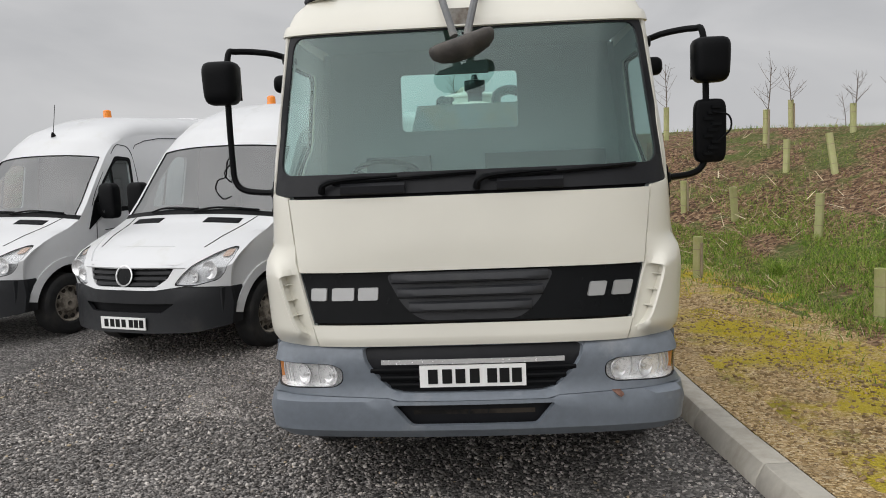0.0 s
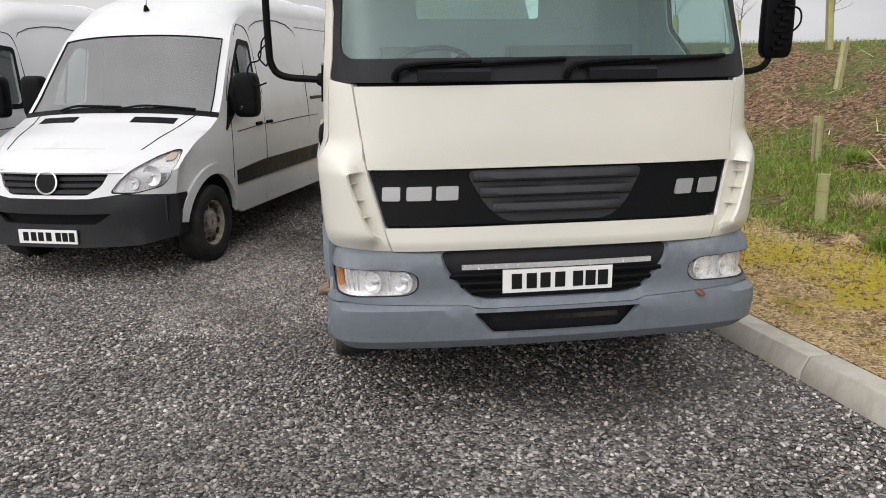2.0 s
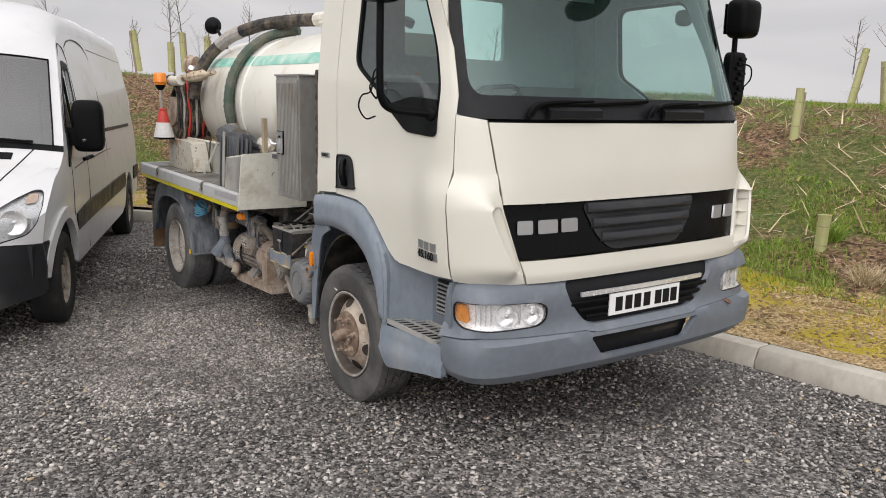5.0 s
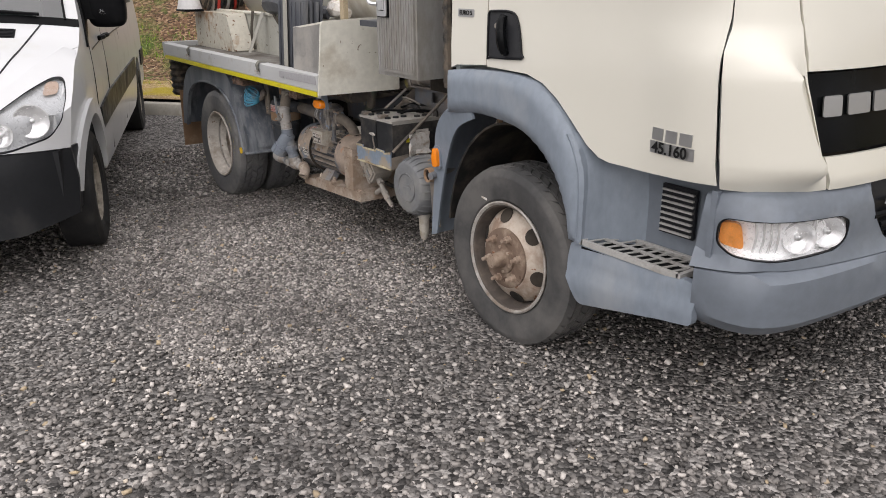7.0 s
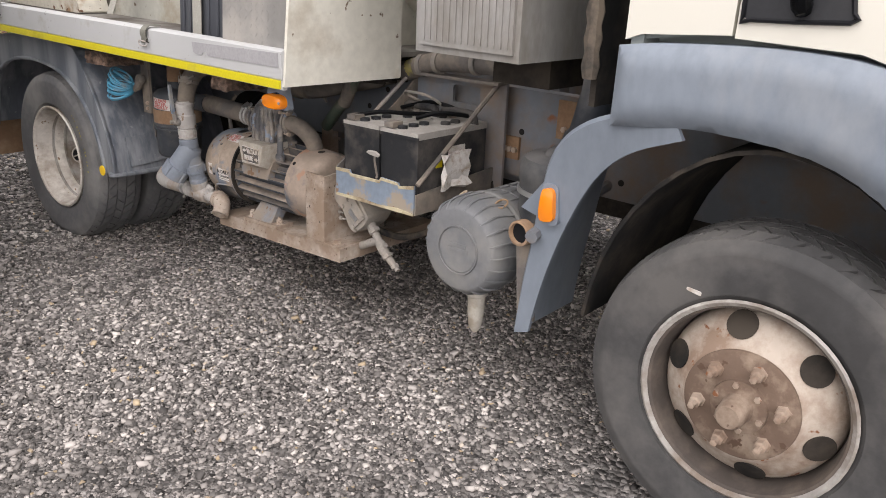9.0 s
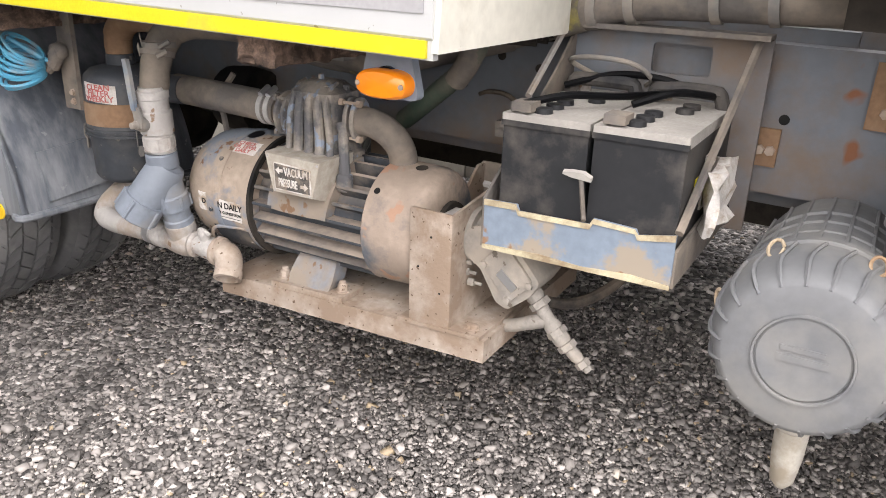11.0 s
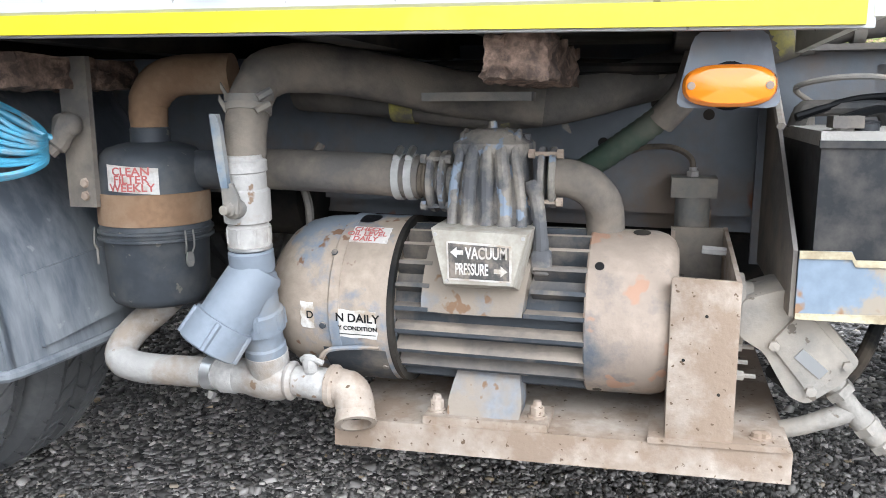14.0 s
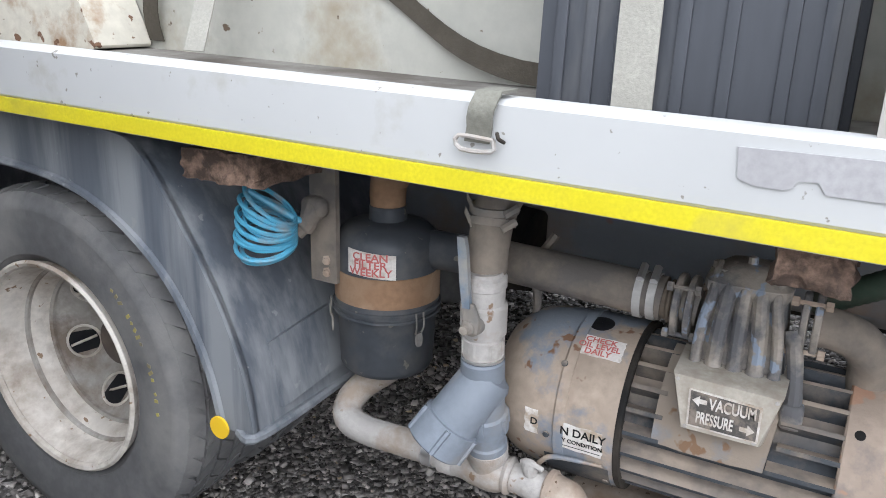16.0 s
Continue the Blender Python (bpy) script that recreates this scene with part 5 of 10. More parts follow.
def side_mirror(s):
    x, y = s * (1.28 if s < 0 else 1.255), 0.5
    top, low = Vector((s * 0.97, 0.66, 2.35)), Vector((s * 1.035, 0.44, 1.622))
    arm = part("mirror_arm", hose([top, (s * 1.07, 0.62, 2.38), (x - s * 0.05, y + 0.06, 2.39), (x - s * 0.01, y + 0.02, 2.36), (x, y, 2.12), (x, y, 1.8), (x - s * 0.01, y, 1.69), (x - s * 0.07, y - 0.01, 1.638), low], 0.017, 10, 6), M["black"], truck, "black tubular mirror arm")
    part("arm_clamp", pillow(bmesh.new(), (s * 0.965, 0.65, 2.34), (0.035, 0.055, 0.03)), M["black"], arm)
    part("arm_foot", turned(low, (-s, 0.5, -0.1), [(-0.025, 0.02), (-0.02, 0.028), (0.05, 0.05), (0.09, 0.06)], 16), M["black"], arm)
    def housing(z0, z1, w, deep):
        bm = bmesh.new()
        loops = []
        for q in np.linspace(-1, 1, 15):
            z = (z0 + z1) / 2 + math.sin(q * math.pi / 2) * (z1 - z0) / 2
            k = max(0.08, (1 - abs(math.sin(q * math.pi / 2)) ** 5) ** 0.2)
            ww = w * (0.93 + 0.07 * q)
            loops.append([Vector((x + s * 0.015 + math.copysign(abs(math.cos(a)) ** 0.5, math.cos(a)) * ww / 2 * k, y - 0.02 + math.copysign(abs(math.sin(a)) ** 0.5, math.sin(a)) * (deep if math.sin(a) < 0 else deep * 0.6) * k, z)) for a in (2 * math.pi * i / 28 for i in range(28))])
        h = part("mirror_housing", rings(bm, loops), M["black"], arm, "black mirror housing")
        part("mirror_glass", cube(x + s * 0.015 - w * 0.42, x + s * 0.015 + w * 0.42, y - 0.02 + deep * 0.6, y - 0.016 + deep * 0.6, z0 + 0.025, z1 - 0.025), M["mirror"], h)
    housing(2.10, 2.33, 0.2, 0.095)
    if s > 0:
        q = part("bare_mirror_frame", pillow(bmesh.new(), (x + 0.02, y, 1.855), (0.082, 0.035, 0.165), 0.35), M["black"], arm, "mirror frame without its cover")
        for i in range(9):
            z = 1.73 + 0.03 * i
            part("frame_rib", cube(x - 0.02 + 0.02 * (i % 3), x + 0.03 + 0.02 * (i % 3), y - 0.05, y - 0.03, z, z + 0.016), M["gloss"], q)
        part("loose_wire", hose([(x + 0.02, y - 0.05, 1.95), (x + 0.10, y - 0.06, 1.93), (x + 0.11, y - 0.06, 1.86), (x + 0.05, y - 0.05, 1.80)], 0.005, 6), M["black"], q)
    else:
        part("loose_wire", hose([(x, y, 1.83), (x - 0.03, y, 1.80), (x - 0.045, y, 1.72), (x - 0.09, y, 1.70), (x - 0.105, y, 1.65), (x - 0.07, y, 1.60), (x - 0.02, y, 1.61)], 0.004, 6), M["black"], arm)
        part("loose_wire", hose([(x, y, 1.80), (x - 0.05, y, 1.74), (x - 0.02, y, 1.69), (x - 0.01, y, 1.70)], 0.004, 6), M["black"], arm)
    part("wide_mirror", pillow(bmesh.new(), (s * 1.03, 0.72, 2.22), (0.05, 0.045, 0.05), 0.7), M["black"], arm)


side_mirror(-1)
side_mirror(1)

# ---- step, front wheel arch ----
def panel_side(name, outline, x, thick, material, side, label="", step=0.05, holes=()):
    return part(name, sheet(outline, list(holes), step, lambda u, v, d: Vector((side * (x - d), u, v)), thick), material, truck, label)


def smooth_rows(rows, k):
    """Rows of numbers with k steps between each two, eased by a spline."""
    out = []
    for i in range(len(rows) - 1):
        a, b, c, d = (np.array(rows[min(max(j, 0), len(rows) - 1)]) for j in (i - 1, i, i + 1, i + 2))
        for t in np.arange(k) / k:
            out.append(0.5 * (2 * b + (c - a) * t + (2 * a - 5 * b + 4 * c - d) * t * t + (3 * b - a - 3 * c + d) * t ** 3))
    return out + [np.array(rows[-1])]


def swollen(outline, side, x, edge, round_):
    """A panel on the flank that rounds off towards its outline."""
    rim = np.array(ring_of(outline, 0.006))

    def fn(u, v, d):
        near = float(np.min(np.hypot(rim[:, 0] - u, rim[:, 1] - v)))
        k = 1 - min(1.0, near / round_)
        return Vector((side * (x - edge * k * k - d), u, v))
    return fn


for side in (-1, 1):
    # plastic arch under the door
    ups = [tuple(p)[1:] for p in smooth_path([(0, 1.643, 1.108), (0, 1.53, 1.122), (0, 1.32, 1.133), (0, 1.15, 1.126), (0, 1.06, 1.10), (0, 0.98, 1.05), (0, 0.90, 0.978), (0, 0.84, 0.90), (0, 0.805, 0.80), (0, 0.80, 0.68), (0, 0.80, 0.54)], 3)]
    downs = [tuple(p)[1:] for p in smooth_path([(0, 0.868, 0.54), (0, 0.895, 0.66), (0, 0.96, 0.78), (0, 1.06, 0.872), (0, 1.20, 0.93), (0, 1.40, 0.948), (0, 1.53, 0.938), (0, 1.643, 0.924)], 3)]
    out = ups + downs
    part("wheel_arch", sheet(out, [], 0.017, swollen(out, side, 1.08, 0.032, 0.055), 0.06), M["arch"], truck, "weathered blue-grey wheel arch")
    part("arch_liner", skin(lambda a, x: (side * x, 1.25 + 0.425 * math.cos(a), 0.36 + 0.57 * math.sin(a)), list(np.linspace(0.1, 3.0, 20)), [0.45, 0.7, 1.02], 0.01, (side * 0.8, 1.243, 0.36)), M["under"], truck)
    rows = []
    for yr, zr, yf, zf, x in smooth_rows(((1.930, 0.25, 1.873, 0.27, 0.945), (1.916, 0.40, 1.850, 0.39, 0.948), (1.896, 0.52, 1.820, 0.50, 0.955), (1.868, 0.69, 1.775, 0.62, 0.968), (1.838, 0.80, 1.720, 0.73, 0.985), (1.772, 0.885, 1.660, 0.81, 1.005), (1.66, 0.945, 1.58, 0.87, 1.03), (1.50, 0.98, 1.46, 0.92, 1.05)), 4):
        p, q = Vector((0, yr, zr)), Vector((0, yf, zf))
        u = (q - p).normalized()
        rows.append([Vector((side * a, 0, 0)) + b for a, b in ((0.62, p), (x - 0.016, p), (x, p + u * 0.012), (x, q), (x - 0.012, q), (x - 0.014, p + u * 0.018), (0.62, p + u * 0.014))])
    part("front_mudguard", rings(bmesh.new(), rows), M["arch"], truck, "faded blue-grey front mudguard")
    # step well
    well = [(0.26, 0.90), (0.90, 0.94), (0.90, 0.53), (0.26, 0.53)]
    w = panel_side("step_well", well, 0.86, 0.02, M["bumper"], side)
    part("well_end", cube(min(side * 0.86, side * 1.03), max(side * 0.86, side * 1.03), 0.255, 0.275, 0.55, 0.86), M["bumper"], truck)
    part("well_side", skin(lambda z, k: (side * float(np.interp(k, (0, 0.15, 0.5, 0.85, 1), (1.066, 1.045, 0.955, 0.875, 0.858))), float(np.interp(z, (0.54, 0.68, 0.80, 0.90, 0.95), (0.812, 0.812, 0.818, 0.852, 0.885))) - float(np.interp(k, (0, 0.15, 0.5, 0.85, 1), (0.0, 0.006, 0.05, 0.135, 0.165))), z), list(np.linspace(0.535, 0.95, 10)), list(np.linspace(0, 1, 12)), 0.008, (side * 0.9, 1.2, 0.7)), M["arch"], truck, "smooth blue-grey side of the step well")
    v = part("louvre_panel", cube(min(side * 0.872, side * 0.885), max(side * 0.872, side * 0.885), 0.43, 0.575, 0.62, 0.80), M["trim"], truck)
    for i in range(8):
        part("louvre", cube(min(side * 0.885, side * 0.895), max(side * 0.885, side * 0.895), 0.436, 0.569, 0.628 + i * 0.0215, 0.6345 + i * 0.0215), M["grating"], v)
    sk = [(0.275, 0.395), (0.42, 0.372), (0.80, 0.29), (0.86, 0.40), (0.86, 0.535), (0.30, 0.545), (0.275, 0.535)]
    sk = rounded(sk, 0.025)
    fold = lambda u, v: float(np.interp(v + 0.1 * (u - 0.5), (0.28, 0.36, 0.43, 0.455, 0.52, 0.55), (-0.022, 0.006, 0.012, 0.0, -0.002, -0.012)))
    part("step_skirt", sheet(sk, [], 0.03, lambda u, v, d: Vector((side * (1.054 + fold(u, v) - d), u, v)), 0.03), M["arch"], truck, "blue-grey step skirt")
    tr = part("step_tread", cube(min(side * 0.86, side * 1.045), max(side * 0.86, side * 1.045), 0.36, 0.80, 0.518, 0.528), M["black"], truck)
    for i in range(10):
        for x0, x1 in ((0.878, 0.952), (0.962, 1.038)):
            part("tread_bar", sheet([(x0, 0.372 + i * 0.043), (x1, 0.390 + i * 0.043), (x1, 0.400 + i * 0.043), (x0, 0.382 + i * 0.043)], [], 0.1, lambda u, v, d: Vector((side * u, v, 0.552 - d)), 0.004), M["grating"], tr, smooth=False)
    part("tread_frame", cube(min(side * 0.950, side * 0.964), max(side * 0.950, side * 0.964), 0.36, 0.80, 0.546, 0.553), M["grating"], tr)
    for x0, x1, y0, y1 in ((0.865, 0.88, 0.355, 0.80), (1.035, 1.05, 0.355, 0.80), (0.865, 1.05, 0.345, 0.362), (0.865, 1.05, 0.793, 0.81)):
        part("tread_frame", cube(min(side * x0, side * x1), max(side * x0, side * x1), y0, y1, 0.535, 0.556), M["grating"], tr)
ml = part("side_marker_lamp", sheet(rounded([(1.797, 0.634), (1.845, 0.627), (1.840, 0.721), (1.806, 0.721)], 0.018, 4), [], 0.012, lambda u, v, d: Vector((-1.003 + 8 * (u - 1.822) ** 2 + 3 * (v - 0.674) ** 2 + d, u, v)), 0.03), M["amber"], truck, "amber side marker on the mudguard")
part("marker_base", sheet(rounded([(1.79, 0.622), (1.853, 0.614), (1.846, 0.732), (1.80, 0.732)], 0.016, 4), [], 0.05, lambda u, v, d: Vector((-0.982 + d, u, v)), 0.03), M["arch"], ml)


# ---- wheels ----
SET = LEVEL
def tyre(bm, c, axis, r, w, rim, tread=True, n=72):
    """A tyre about its axle: bulged, ringed sidewalls, shoulders and the floor of its grooves."""
    h = w / 2
    g = r - 0.009 if tread else r
    prof = [(-h * 0.72, rim), (-h * 0.86, rim + 0.012), (-h * 0.90, rim + 0.020), (-h * 0.925, rim + 0.021), (-h * 0.935, rim + 0.026), (-h * 0.97, rim + (r - rim) * 0.35), (-h, rim + (r - rim) * 0.55), (-h * 0.985, r - 0.050), (-h * 0.99, r - 0.047), (-h * 0.96, r - 0.035), (-h * 0.88, r - 0.014), (-h * 0.80, g)]
    prof += [(-a, b) for a, b in prof[::-1]]
    prof += [(h * 0.66, rim - 0.006), (-h * 0.66, rim - 0.006)]
    return lathe(bm, c, axis, prof, n, closed=True)


def tread_blocks(c, axis, r, w, count=44):
    """The blocks of a tyre's tread, five ribs of skewed lugs, in one mesh."""
    d = Vector(axis).normalized()
    vs, fs = [], []
    for k, (a0, a1) in enumerate(((-0.88, -0.60), (-0.53, -0.22), (-0.16, 0.16), (0.22, 0.53), (0.60, 0.88))):
        for i in range(count):
            t0 = 2 * math.pi * (i + 0.5 * (k % 2)) / count
            wide = 2 * math.pi / count * (0.80 if k in (0, 4) else 0.88)
            skew = 0.035 * (1 if k % 2 else -1)
            b0 = len(vs)
            for rr in (r - 0.012, r):
                for a, t in ((a0, t0 - skew), (a1, t0 + skew), (a1, t0 + wide + skew), (a0, t0 + wide - skew)):
                    q = rr - (0.012 if abs(a) > 0.85 else 0)
                    vs.append(Vector(c) + d * (a * w / 2) + Vector((0, math.cos(t), math.sin(t))) * q)
            fs += [[b0 + j for j in f] for f in ((4, 5, 6, 7), (0, 1, 5, 4), (1, 2, 6, 5), (2, 3, 7, 6), (3, 0, 4, 7))]
    bm = bmesh.new()
    bv = [bm.verts.new(p) for p in vs]
    for f in fs:
        bm.faces.new([bv[j] for j in f])
    return bm


def front_wheel(c, side):
    """Front wheel: dusty rim, domed disc with dark discs for hand holes, proud rusty hub and nuts."""
    ax = Vector((side, 0, 0))
    c = Vector(c)
    w = part("wheel", turned(c, ax, [(0.09, 0.238), (0.104, 0.238), (0.10, 0.226), (0.055, 0.218), (0.0, 0.213), (-0.06, 0.2), (-0.06, 0.236)], 48, closed=True), M["rim"], truck, "front wheel")
    part("rim_lip", turned(c, ax, [(0.098, 0.243), (0.110, 0.248), (0.114, 0.242), (0.106, 0.232)], 48, closed=True), M["rimgrey"], w)
    t = part("tyre", tyre(bmesh.new(), c, ax, 0.398, 0.235, 0.236), M["rubber"], w)
    part("tread", tread_blocks(c, ax, 0.398, 0.235), M["rubber"], t, smooth=False)
    part("disc", turned(c, ax, [(0.012, 0.214), (0.045, 0.208), (0.07, 0.19), (0.098, 0.148), (0.108, 0.138), (0.112, 0.12), (0.112, 0.02), (0.02, 0.02), (0.0, 0.21)], 48, closed=True), M["discpaint"], w, "dusty rust-cream wheel disc")
    part("hub_plate", turned(c, ax, [(0.10, 0.133), (0.117, 0.132), (0.121, 0.126), (0.121, 0.03), (0.10, 0.03)], 48, closed=True), M["hubmud"], w, "mud-brown hub plate")
    for i in range(6):
        a = radians(60 * i + 18)
        o = Vector((0, math.cos(a), math.sin(a)))
        # flat black disc stands for the shade inside the opening
        part("hand_hole_disc", turned(c + o * 0.180 + ax * 0.0755, ax * 0.80 + o * 0.6, [(0.0, 0.036), (0.003, 0.036), (0.0035, 0.001)], 20), M["under"], w)
    hub = part("hub", turned(c, ax, [(0.118, 0.066), (0.130, 0.064), (0.134, 0.052), (0.136, 0.036), (0.150, 0.034), (0.186, 0.031), (0.193, 0.026), (0.195, 0.005)], 32), M["hubmud"], w, "rust-brown dusty hub")
    for i in range(6):
        a = radians(60 * i + 48)
        q = c + Vector((0, math.cos(a), math.sin(a))) * 0.097
        part("wheel_nut", turned(q + ax * 0.119, ax, [(0, 0.019), (0.003, 0.019), (0.004, 0.015), (0.022, 0.0145), (0.024, 0.009), (0.044, 0.0085), (0.046, 0.002)], 6), M["hub"], hub)
        b = radians(60 * i + 18)
        q = c + Vector((0, math.cos(b), math.sin(b))) * 0.054
        part("hub_bolt", turned(q + ax * 0.130, ax, [(0, 0.008), (0.008, 0.0075), (0.009, 0.001)], 6), M["hub"], hub)
    return w


def rear_wheel(c, side):
    """Outer wheel of a dual pair: deep stepped dish with dark round discs for hand holes."""
    ax = Vector((side, 0, 0))
    c = Vector(c)
    w = part("wheel", turned(c, ax, [(0.09, 0.236), (0.104, 0.236), (0.102, 0.226), (0.085, 0.219), (0.05, 0.213), (0.030, 0.211), (0.022, 0.206), (0.016, 0.197), (0.004, 0.192), (-0.03, 0.188), (-0.055, 0.186), (-0.07, 0.19), (-0.05, 0.23)], 64, closed=True), M["steel"], truck, "dished steel rear wheel")
    part("rim_lip", turned(c, ax, [(0.098, 0.238), (0.110, 0.244), (0.115, 0.238), (0.112, 0.231), (0.103, 0.228)], 64, closed=True), M["steel"], w)
    for k in (0.0, 0.27):
        t = part("tyre", tyre(bmesh.new(), c - ax * k, ax, 0.402, 0.235, 0.236), M["reartyre"], w)
        part("tread", tread_blocks(c - ax * k, ax, 0.402, 0.235), M["reartyre"], t, smooth=False)
    # darker rings and disc carry the dish's shading in their colour
    for k, r in ((0.029, 0.2115), (-0.020, 0.1895)):
        part("barrel_step", turned(c, ax, [(k - 0.012, r + 0.001), (k - 0.006, r - 0.006), (k + 0.002, r - 0.007), (k + 0.006, r + 0.002)], 64, closed=True), M["rimgrey"], w)
    part("disc", turned(c, ax, [(-0.026, 0.188), (-0.036, 0.183), (-0.046, 0.176), (-0.094, 0.114), (-0.100, 0.104), (-0.101, 0.03), (-0.125, 0.03), (-0.125, 0.12), (-0.07, 0.187)], 64, closed=True), M["rimgrey"], w, "grimy dished wheel disc, its shade put into the grey")
    for i in range(6):
        a = radians(60 * i + 45)
        o = Vector((0, math.cos(a), math.sin(a)))
        out = (ax * 0.79 - o * 0.61).normalized()
        across = out.cross(Vector((0, 0, 1))).normalized()
        q = c + o * 0.146 - ax * 0.069
        # dark disc on the cone in place of a shaded opening
        hole = part("hand_hole_disc", turned(q, out, [(0.0, 0.037), (0.0012, 0.037), (0.0016, 0.001)], 24), M["trim"], w)
        part("hole_rim", turned(q, out, [(0.0, 0.037), (0.0, 0.044), (0.004, 0.0425), (0.006, 0.039), (0.004, 0.0365)], 24, closed=True), M["steel"], hole)
        # pale bar stands for what shows through behind the wheel
        part("pale_bar", hose([q + out * 0.003 + across * 0.031 + Vector((0, 0, -0.012)), q + out * 0.003 - across * 0.030 + Vector((0, 0, 0.014))], 0.0036, 6, 1), M["steel"], hole)
        q = c + Vector((0, math.cos(a + 0.5), math.sin(a + 0.5))) * 0.085
        part("wheel_nut", turned(q - ax * 0.101, ax, [(0, 0.018), (0.004, 0.018), (0.006, 0.0145), (0.014, 0.014), (0.016, 0.009)], 6), M["rim"], w)
    part("hub", turned(c, ax, [(-0.102, 0.066), (-0.07, 0.062), (-0.05, 0.055), (-0.046, 0.045), (-0.045, 0.01)], 28), M["rim"], w)
    return w


for side in (-1, 1):
    fw = front_wheel((side * 0.935, 1.246, 0.372), side)
    rw = rear_wheel((side * 0.945, 4.565, 0.372), side)
    for i in range(19):
        if i in (3, 9, 10, 14, 17):
            continue
        a = radians(46 - 2.7 * i)
        h = 0.003 + 0.005 * ((i * 7) % 5) / 5
        part("sidewall_mark", cube(-0.001, 0.001, -0.0035, 0.0035, -h, h, pose(side * (0.945 + 0.1166), 4.565 - 0.318 * math.cos(a), 0.372 + 0.318 * math.sin(a), -math.degrees(a) - 90 + 25 * (i % 3 - 1))), M["oldyellow"], rw, smooth=False)
mk = sheet(rounded([(1.375, 0.60), (1.41, 0.607), (1.41, 0.615), (1.375, 0.61)], 0.003, 2), [], 0.03, lambda u, v, d: Vector((-1.049 + d, u, v)), 0.003)
part("paint_mark", mk, M["paper"], truck)

# ---- chassis ----
SET = RAKE
for side in (-1, 1):
    rail = part("chassis_rail", cube(min(side * 0.36, side * 0.42), max(side * 0.36, side * 0.42), 0.5, 5.5, 0.56, 0.87), M["chassis"], truck, "grey painted chassis rail", bevel=0.006)
    if side < 0:
        for y, z in ((2.02, 0.79), (2.30, 0.72), (2.95, 0.78), (3.05, 0.70), (2.45, 0.82), (1.90, 0.62), (2.85, 0.76), (3.35, 0.80)):
            # hole drawn as a thin black disc, its inner shade as colour
            part("rail_hole_disc", turned((-0.419, y, z), (-1, 0, 0), [(0, 0.011), (0.002, 0.011), (0.0021, 0.001)], 12), M["under"], rail)
        for y0, y1, z0, z1 in ((1.995, 2.155, 0.725, 0.855), (2.30, 2.37, 0.62, 0.70)):
            part("rail_plate", cube(-0.432, -0.42, y0, y1, z0, z1), M["brown"], rail, "rusty bolted plate", bevel=0.003)
            for k in (0.2, 0.5, 0.8):
                part("bolt", turned((-0.432, y0 + (y1 - y0) * k, z0 + 0.035), (-1, 0, 0), [(0, 0.011), (0.012, 0.01), (0.013, 0.002)], 6), M["hub"], rail)
for y in (1.0, 2.1, 3.6, 5.2):
    part("cross_member", cube(-0.36, 0.36, y, y + 0.1, 0.6, 0.8), M["under"], truck)
part("front_axle", hose([(-0.8, 1.243, 0.365), (-0.5, 1.243, 0.33), (0.5, 1.243, 0.33), (0.8, 1.243, 0.365)], 0.05, 10), M["under"], truck)
part("rear_axle", hose([(-0.8, 4.555, 0.365), (-0.2, 4.555, 0.365), (0, 4.555, 0.365), (0.2, 4.555, 0.365), (0.8, 4.555, 0.365)], [0.07, 0.08, 0.17, 0.08, 0.07], 14), M["under"], truck)
part("propeller_shaft", hose([(0, 1.9, 0.55), (0, 4.4, 0.42)], 0.05, 12, 2), M["under"], truck)
part("engine", cube(-0.33, 0.33, 0.55, 1.75, 0.45, 0.98), M["under"], truck, bevel=0.05)
for s in (-1, 1):
    part("leaf_spring", skin(lambda u, v: (s * (0.42 + 0.07 * v), 1.243 + 0.62 * u, 0.33 + 0.16 * u * u), list(np.linspace(-1, 1, 13)), [0, 1], 0.045, (0, 1.2, 2)), M["under"], truck)
    part("fuel_tank" if s > 0 else "inner_frame", cube(min(s * 0.5, s * 0.95), max(s * 0.5, s * 0.95), 2.1, 3.86, 0.20, 0.82) if s > 0 else cube(-0.36, -0.3, 2.2, 3.7, 0.52, 0.9), M["under" if s > 0 else "chassis"], truck, bevel=0.03)

# ---- flat bed ----
SET = BED
BX, Y0, Y1 = 1.13, 2.715, 5.29
for side in (-1, 1):
    bm = bmesh.new()
    pr = [(0.0, 0.905), (0.0, 0.988), (-0.010, 0.994), (-0.055, 0.994), (-0.055, 0.983), (-0.018, 0.981), (-0.018, 0.92), (-0.05, 0.91), (-0.05, 0.900), (-0.006, 0.898)]
    rings(bm, [[Vector((side * (BX + x), y, z)) for x, z in pr] for y in np.linspace(Y0, Y1, 16)])
    rl = part("side_rail", bm, M["bedwhite"], truck, "chipped white side rail of the bed")
    part("reflective_tape", cube(min(side * (BX - 0.004), side * (BX + 0.003)), max(side * (BX - 0.004), side * (BX + 0.003)), Y0 + 0.01, Y1, 0.874, 0.9005), M["yellow"], rl, "yellow reflective tape")
    part("tape_backing", cube(min(side * (BX - 0.02), side * (BX - 0.004)), max(side * (BX - 0.02), side * (BX - 0.004)), Y0, Y1, 0.871, 0.905), M["bedwhite"], rl)
pat = [(2.73, 0.984), (3.186, 0.974), (3.182, 0.940), (3.166, 0.935), (3.136, 0.934), (3.128, 0.938), (3.124, 0.946), (3.105, 0.947), (3.096, 0.935), (2.95, 0.937), (2.73, 0.940)]
